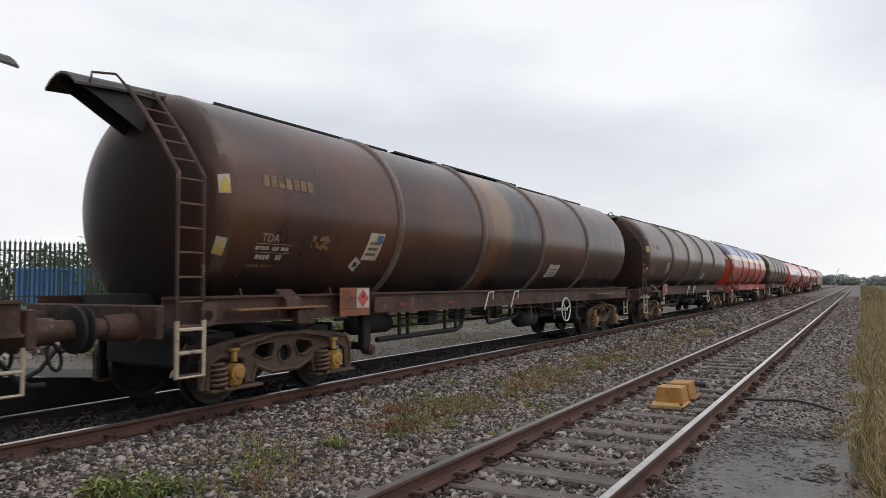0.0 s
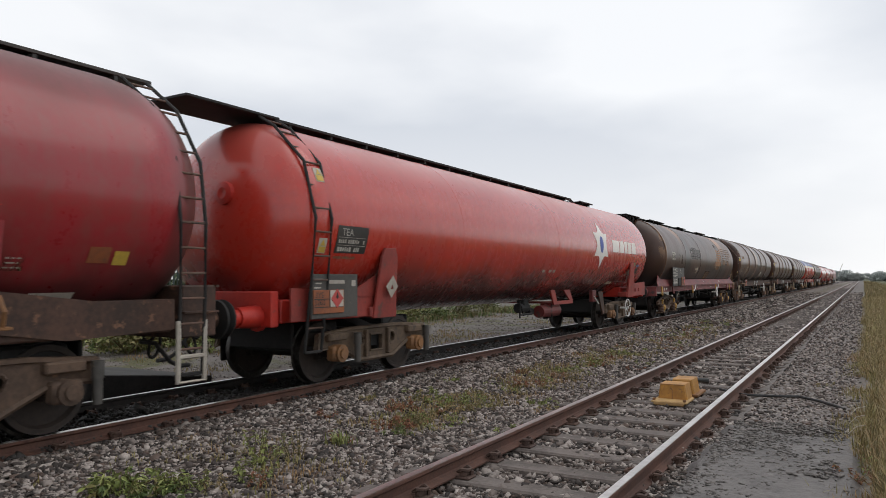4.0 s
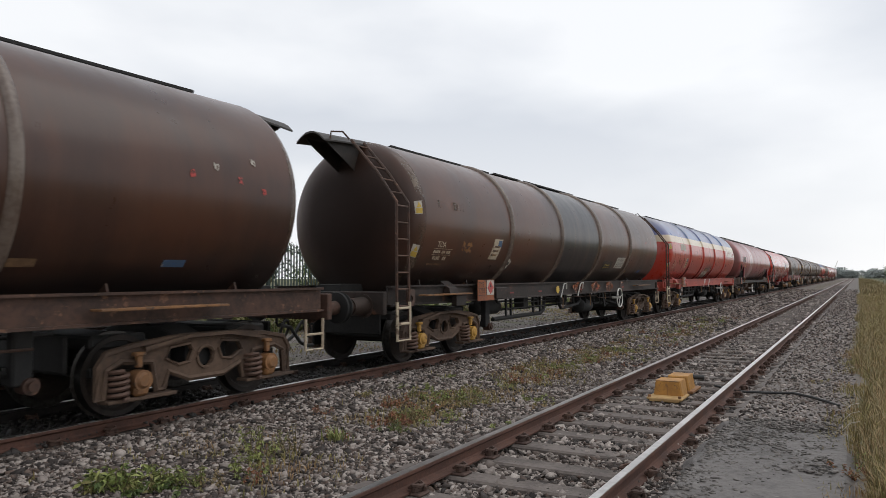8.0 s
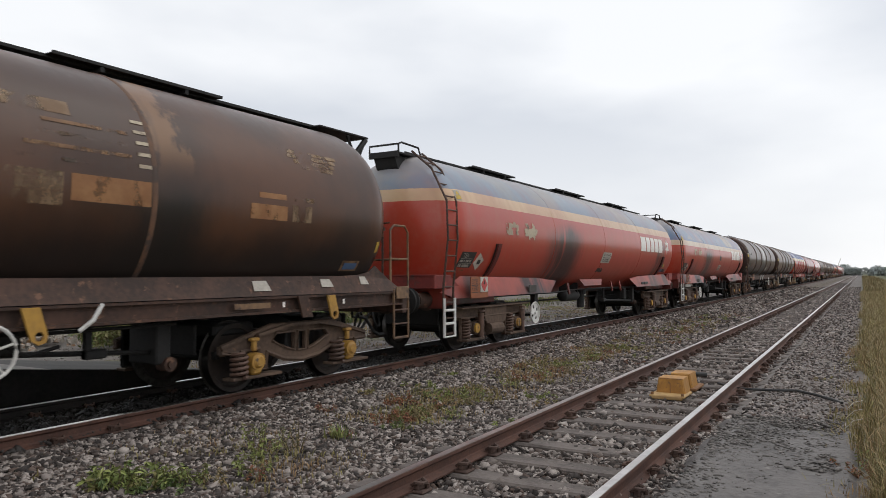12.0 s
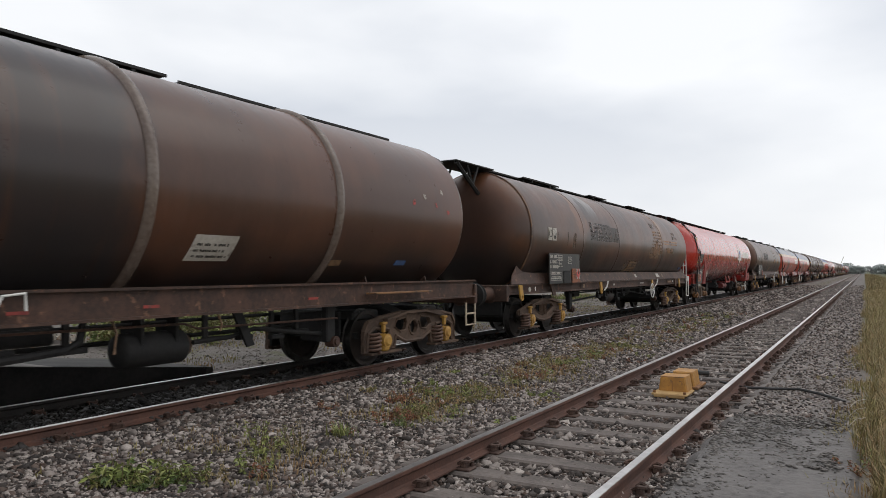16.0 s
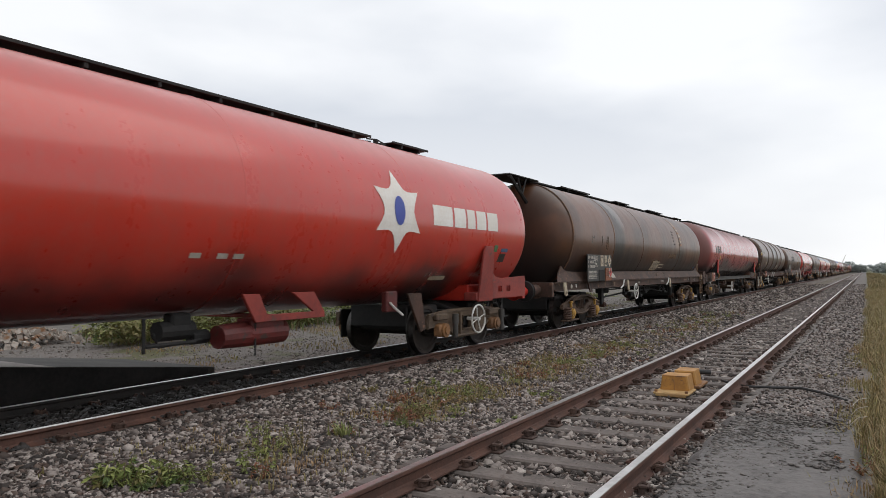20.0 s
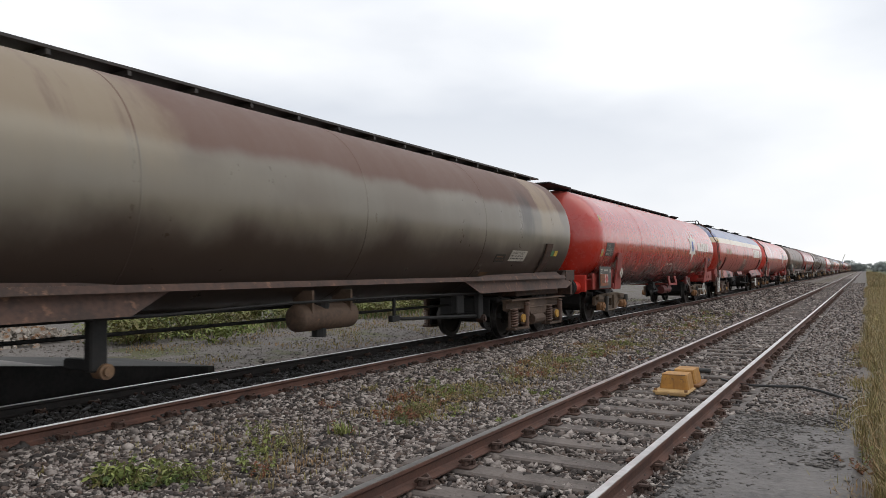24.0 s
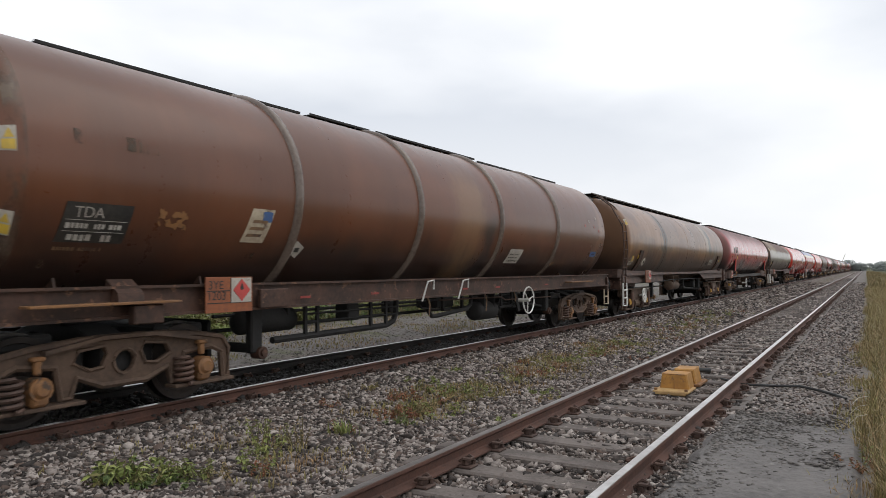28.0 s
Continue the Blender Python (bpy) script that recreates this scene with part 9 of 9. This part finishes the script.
def build_far_side():
    build_fence()
    build_skip()
    rnd = random.Random(11)
    # weeds and dry grass along the yard's edge
    spots, dry = [], []
    for i in range(9000):
        y = rnd.uniform(9.5, 42)
        x = -14.6 + rnd.gauss(0, 0.55) - 0.4 * vnoise((0, y, 3), 0.4)
        if vnoise((x, y, 1), 0.5) < -0.28:
            continue
        (spots if rnd.random() < 0.45 else dry).append((x, y, ground_z(x, y)))
    tagged(new("tall_weeds", blades(spots, "leaf", 3, 0.26, 0.035, 1.0)), "tall green weeds along the yard edge", "weeds", kind="stuff")
    tagged(new("dry_grass", blades(dry, "grass_dry", 4, 0.28, 0.016, 0.9)), "tall dry grass along the yard edge", "grass", kind="stuff")
    spots = []
    for i in range(11000):
        x, y = rnd.uniform(-13.6, -9.5), rnd.uniform(8.5, 34)
        if vnoise((x, y, 7), 0.55) > 0.0:
            spots.append((x, y, ground_z(x, y)))
    tagged(new("yard_grass", blades(spots, "grass", 5, 0.08, 0.014, 0.9)), "thin moss and grass on the yard gravel", "grass", kind="stuff")
    for i in range(9):
        y = 10.5 + i * 2.3 + rnd.uniform(-0.8, 0.8)
        shrub(-15.2 + rnd.uniform(-0.5, 0.5), y, ground_z(-15.2, y), rnd.uniform(0.7, 1.15), rnd.uniform(1.2, 2.0), "leaf_bright" if i % 3 else "leaf", 20 + i, 1500, 0.10, "green bramble bush at the yard edge")
    for i in range(7):
        x, y = -31 - rnd.uniform(0, 14), 12 + i * 5.0 + rnd.uniform(-2, 2)
        tree("tree", "small dark green tree behind the palisade fence", x, y, 0.7, rnd.uniform(3.0, 4.3), rnd.uniform(2.6, 4.0), "leaf_dark", 40 + i, 700, 0.3)
    shrub(-13.7, 9.7, ground_z(-13.7, 9.7), 0.7, 1.7, "leaf_bright", 77, 1500, 0.09, "green bramble bush on the yard gravel")
    for i, (x, y, high) in enumerate(((-14.0, 10.2, 0.85), (-13.9, 11.4, 0.7), (-14.3, 12.6, 0.8), (-14.1, 15.2, 0.6), (-14.2, 19.5, 0.7))):
        shrub(x, y, ground_z(x, y), high, 1.3, "leaf_bright", 170 + i, 1300, 0.085, "bright green bramble bush at the yard edge")
    shrub(-12.9, 11.2, ground_z(-12.9, 11.2), 0.45, 1.4, "leaf_pale", 78, 500, 0.09, "low pale green weed bush on the yard")
    for i in range(9):
        y = 17.5 + i * 2.4 + rnd.uniform(-0.6, 0.6)
        shrub(-26.6 + (y - 6.6) * 0.262 - 1.6 - rnd.uniform(0, 1.0), y, 0.68, rnd.uniform(1.9, 2.7), rnd.uniform(1.8, 2.8), "leaf_dark" if i % 2 else "leaf", 90 + i, 520, 0.2, "leafy green bush behind the palisade fence")
    for i, (x, y, high) in enumerate(((-32.5, 17.0, 3.3), (-33.5, 20.5, 3.7), (-31.5, 23.0, 3.0), (-34.0, 14.5, 2.9))):
        shrub(x, y, 0.65, high, 3.4, "leaf" if i % 2 else "leaf_dark", 140 + i, 900, 0.22, "tall leafy bush behind the blue skip")
    # rubble heap
    bm = bmesh.new()
    for i in range(700):
        a, r = rnd.uniform(0, 6.3), abs(rnd.gauss(0, 0.5))
        x, y = -15.4 + 0.9 * r * math.cos(a), 8.0 + 2.2 * r * math.sin(a)
        s = rnd.uniform(0.03, 0.12)
        box(bm, (x, y, ground_z(x, y) + max(0.0, 0.42 - 0.5 * r) + rnd.uniform(-0.05, 0.05)), (s, s * rnd.uniform(0.6, 1.4), s * rnd.uniform(0.5, 1.0)), 0.0, (rnd.uniform(0, 90), rnd.uniform(0, 90), rnd.uniform(0, 90)))
    M["rubble"] = worn("pale_broken_rubble", (0.22, 0.19, 0.16), (0.42, 0.38, 0.33), 0.85, c3=(0.26, 0.14, 0.07), spots=0.52)
    tagged(part("rubble_heap", bm, "rubble", None), "heap of pale broken stone and brick", "rubble", kind="stuff")


build_far_side()


# ---- this side: weeds on the ballast, verge, distance ----
def weed(x, y, high, wide, material, seed, count, leaf_wide, label, lean=0.7):
    rnd = random.Random(seed)
    w = tagged(new("weed"), label, "weed", "weeds on the ballast")
    w.location = (x, y, ground_z(x, y))
    roots = [(rnd.gauss(0, wide * 0.3), rnd.gauss(0, wide * 0.3), 0.0) for _ in range(count)]
    tagged(put("foliage", blades(roots, material, seed, high, leaf_wide, lean), w), kind="stuff")
    return w


def leafy_weed(x, y, high, wide, material, seed, leaves, leaf, label):
    rnd = random.Random(seed)
    w = tagged(new("weed"), label, "weed", "weeds on the ballast")
    w.location = (x, y, ground_z(x, y))
    bm, lf = bmesh.new(), bmesh.new()
    for i in range(max(5, leaves // 16)):
        a, r = rnd.uniform(0, 6.3), wide * 0.5 * math.sqrt(rnd.random())
        foot = Vector((r * math.cos(a), r * math.sin(a), -0.02))
        tip = foot + Vector((rnd.gauss(0, 0.06), rnd.gauss(0, 0.06), high * rnd.uniform(0.5, 1.0)))
        rod(bm, foot, tip, 0.006, 5, 0.003)
        for j in range(16):
            p = foot.lerp(tip, 0.2 + 0.8 * rnd.random())
            q = Euler((rnd.uniform(-0.8, 0.8), rnd.uniform(-0.3, 0.9), rnd.uniform(0, 6.3))).to_matrix()
            s = leaf * rnd.uniform(0.6, 1.3)
            vs = [lf.verts.new(p + q @ Vector(v)) for v in ((0, 0, 0), (s * 0.5, -s * 0.2, 0.05 * s), (s, 0, -0.15 * s), (s * 0.5, s * 0.2, 0.05 * s))]
            lf.faces.new(vs)
    tagged(part("stalk", bm, "stem", w), kind="stuff"), tagged(part("foliage", lf, material, w), kind="stuff")
    return w


def build_near_side():
    rnd = random.Random(5)
    for i in range(9):
        leafy_weed(-5.42 + 0.068 * i + rnd.uniform(-0.03, 0.03), 3.56 + 0.05 * i + rnd.uniform(-0.08, 0.08), rnd.uniform(0.14, 0.25), 0.26, ("leaf_bright", "leaf_pale", "leaf")[i % 3], 1 + i, 120, 0.07, "low leafy green weed clump on the ballast")
    leafy_weed(-4.82, 4.02, 0.27, 0.22, "leaf_bright", 13, 130, 0.05, "upright leafy weed on the ballast")
    leafy_weed(-4.68, 4.12, 0.2, 0.3, "grass_dry", 14, 110, 0.04, "dry brown weed stalks on the ballast")
    leafy_weed(-4.6, 4.5, 0.22, 0.3, "leaf_pale", 15, 120, 0.045, "pale green weed on the ballast")
    leafy_weed(-4.5, 4.4, 0.18, 0.26, "leaf_red", 16, 110, 0.04, "reddish dying weed on the ballast")
    leafy_weed(-5.02, 4.98, 0.34, 0.16, "leaf_bright", 17, 70, 0.055, "tall leafy green weed on the ballast")
    leafy_weed(-4.98, 5.04, 0.2, 0.2, "leaf_bright", 18, 90, 0.05, "leafy green weed on the ballast")
    leafy_weed(-4.88, 4.8, 0.2, 0.14, "leaf_bright", 19, 50, 0.05, "leafy green weed on the ballast")
    leafy_weed(-4.86, 5.2, 0.34, 0.28, "grass_dry", 20, 150, 0.032, "dry brown weed stalks on the ballast")
    leafy_weed(-5.1, 5.25, 0.3, 0.3, "leaf_pale", 21, 90, 0.03, "thin pale green weed on the ballast")
    weed(-4.84, 5.95, 0.17, 0.2, "leaf_bright", 22, 60, 0.014, "spiky green weed on the ballast", 0.9)
    leafy_weed(-4.9, 6.1, 0.14, 0.3, "leaf_red", 23, 110, 0.035, "reddish dying weed on the ballast")
    leafy_weed(-4.55, 6.6, 0.18, 0.3, "leaf", 24, 160, 0.04, "low dark green weed on the ballast")
    for i in range(130):
        y = 6.8 + 24 * rnd.random() ** 1.3
        x = rnd.gauss(-4.9, 0.5)
        k = rnd.random()
        m = "leaf_pale" if k < 0.4 else ("leaf_red" if k < 0.62 else ("grass_dry" if k < 0.8 else "grass"))
        leafy_weed(x, y, rnd.uniform(0.08, 0.2), rnd.uniform(0.25, 0.6), m, 100 + i, 130, 0.045, {"leaf_pale": "low pale green weed on the ballast", "leaf_red": "reddish dying weed on the ballast"}.get(m, "dry yellowish weed on the ballast"))
    spots = []
    for i in range(16000):
        x, y = rnd.gauss(-4.9, 0.55), rnd.uniform(3.2, 26)
        if vnoise((x, y, 9), 0.7) + 0.6 * vnoise((x, y, 19), 2.3) > 0.14:
            spots.append((x, y, ground_z(x, y) + 0.01))
    tagged(new("thin_grass", blades(spots, "grass", 15, 0.075, 0.010, 0.9)), "thin grass and moss between the tracks", "grass", kind="stuff")
    for i, (x, y) in enumerate(((-0.5, 8.1), (-0.72, 8.0), (-0.33, 8.6), (-0.6, 12.2), (-0.25, 14.5))):
        leafy_weed(x, y, 0.09, 0.22, "grass", 300 + i, 50, 0.03, "small weed on the cinder path")
    spots = []
    for i in range(3600):
        x, y = rnd.gauss(-0.06, 0.13), 3.4 + 14 * rnd.random()
        if vnoise((x, y, 29), 1.4) > -0.05:
            spots.append((x, y, ground_z(x, y) - 0.01))
    tagged(new("edge_grass", blades(spots, "grass", 25, 0.14, 0.007, 0.9)), "short grass at the slab's broken edge", "grass", kind="stuff")
    # verge of long grass
    spots = []
    for i in range(44000):
        y = 5.4 + 62 * rnd.random() ** 1.7
        x = -0.03 + abs(rnd.gauss(0, 0.8)) + 0.22 * vnoise((0, y, 5), 1.1)
        if x < 0.15 and rnd.random() < 0.45:
            continue
        spots.append((x, y, ground_z(x, y)))
    for i in range(9000):
        x, y = 0.8 + abs(rnd.gauss(0, 1.3)), rnd.uniform(-5.0, 5.4)
        spots.append((x, y, ground_z(x, y)))
    a, b = spots[::2], spots[1::2]
    far = [(0.1 + abs(rnd.gauss(0, 1.2)), 60 + 190 * rnd.random(), 0.0) for _ in range(7000)]
    tagged(new("far_verge_grass", blades(far, "grass_dry", 18, 0.6, 0.05, 0.5)), "rank brown grass along the far verge", "grass", kind="stuff")
    tagged(new("verge_grass", blades(a, "grass", 16, 0.32, 0.007, 0.9)), "long yellow-green grass on the verge", "grass", kind="stuff")
    tagged(new("dry_verge_grass", blades(b, "grass_dry", 17, 0.33, 0.006, 1.0)), "long dry grass on the verge", "grass", kind="stuff")
    leafy_weed(-0.02, 6.6, 0.13, 0.34, "leaf_red", 310, 300, 0.035, "red and green weed at the slab edge")
    leafy_weed(0.1, 6.9, 0.2, 0.35, "leaf_pale", 311, 200, 0.035, "green weed at the slab edge")
    for i in range(3):
        bm = bmesh.new()
        y = 7.7 + i * 0.55
        tube(bm, [(0.02, y, -0.1), (-0.08, y + 0.05, -0.06), (-0.15 + 0.03 * i, y - 0.05, 0.0), (-0.17, y - 0.05, 0.06), (-0.10, y, 0.13), (-0.02, y + 0.02, 0.15)], 0.003, 5)
        tagged(part("dead_stalk", bm, "plate_white", None), "bleached bent dead stalk at the verge", "stalk")
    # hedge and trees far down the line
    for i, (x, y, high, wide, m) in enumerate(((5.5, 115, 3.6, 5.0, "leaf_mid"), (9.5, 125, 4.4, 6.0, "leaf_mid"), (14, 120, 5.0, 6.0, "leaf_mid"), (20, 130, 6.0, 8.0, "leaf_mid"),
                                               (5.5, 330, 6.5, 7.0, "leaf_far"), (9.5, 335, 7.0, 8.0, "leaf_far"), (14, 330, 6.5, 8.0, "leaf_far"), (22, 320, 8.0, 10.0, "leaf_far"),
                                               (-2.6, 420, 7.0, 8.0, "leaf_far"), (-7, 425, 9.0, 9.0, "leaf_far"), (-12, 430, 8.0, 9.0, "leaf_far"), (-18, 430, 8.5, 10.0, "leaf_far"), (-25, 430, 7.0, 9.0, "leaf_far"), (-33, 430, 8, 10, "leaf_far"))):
        tree("tree", "dark bushy tree beside the line" if y < 200 else "grey-green tree far down the line, haze in its colour", x, y, ground_z(x, y) - 0.2, high * (0.72 if y > 200 else 1.0), wide, m, 60 + i, 2600, high * 0.1)
    # slender mast beyond the train and a raised barrier far away
    s = tagged(new("signal_mast"), "slender dark mast with a small head beyond the train", "mast")
    s.location = (-12.8, 132.0, 0.1)
    part("pole", (lambda bm: (rod(bm, (0, 0, -0.1), (0, 0, 5.2), 0.07, 8), bm)[1])(bmesh.new()), "black", s)
    part("head", (lambda bm: (box(bm, (0, 0, 5.2), (0.25, 0.2, 0.3), 0.03), bm)[1])(bmesh.new()), "black", s)
    b = tagged(new("crossing_barrier"), "raised level crossing barrier far down the line", "barrier")
    b.location = (-11.5, 401.0, 0.0)
    part("pedestal", (lambda bm: (box(bm, (0, 0, 0.6), (0.7, 0.6, 1.3), 0.05), bm)[1])(bmesh.new()), "plate_grey", b)
    part("boom", (lambda bm: (rod(bm, (0, 0, 1.1), (2.9, 0, 8.6), 0.11, 6), bm)[1])(bmesh.new()), "plate_white", b)


build_near_side()
build_train()


def motions():
    """The train rolls away along its track at nearly constant speed; each wheelset turns with it."""
    stops = [0, 2, 4, 6, 8, 10, 12, 14, 16, 18, 20, 22, 24, 26, 28]
    for w, at in WAGONS:
        walk(w, [(t, pose(XT, at + ran(t), 0)) for t in stops])
    first = ROLLING[0]
    walk(first, [(k / FPS, Matrix.Rotation(-ran(k / FPS) / TREAD, 4, "X")) for k in range(28 * FPS + 1)])
    for other in ROLLING[1:]:
        other.rotation_mode = "QUATERNION"
        keys = other.animation_data_create()
        keys.action = first.animation_data.action
        keys.action_slot = first.animation_data.action_slot


motions()
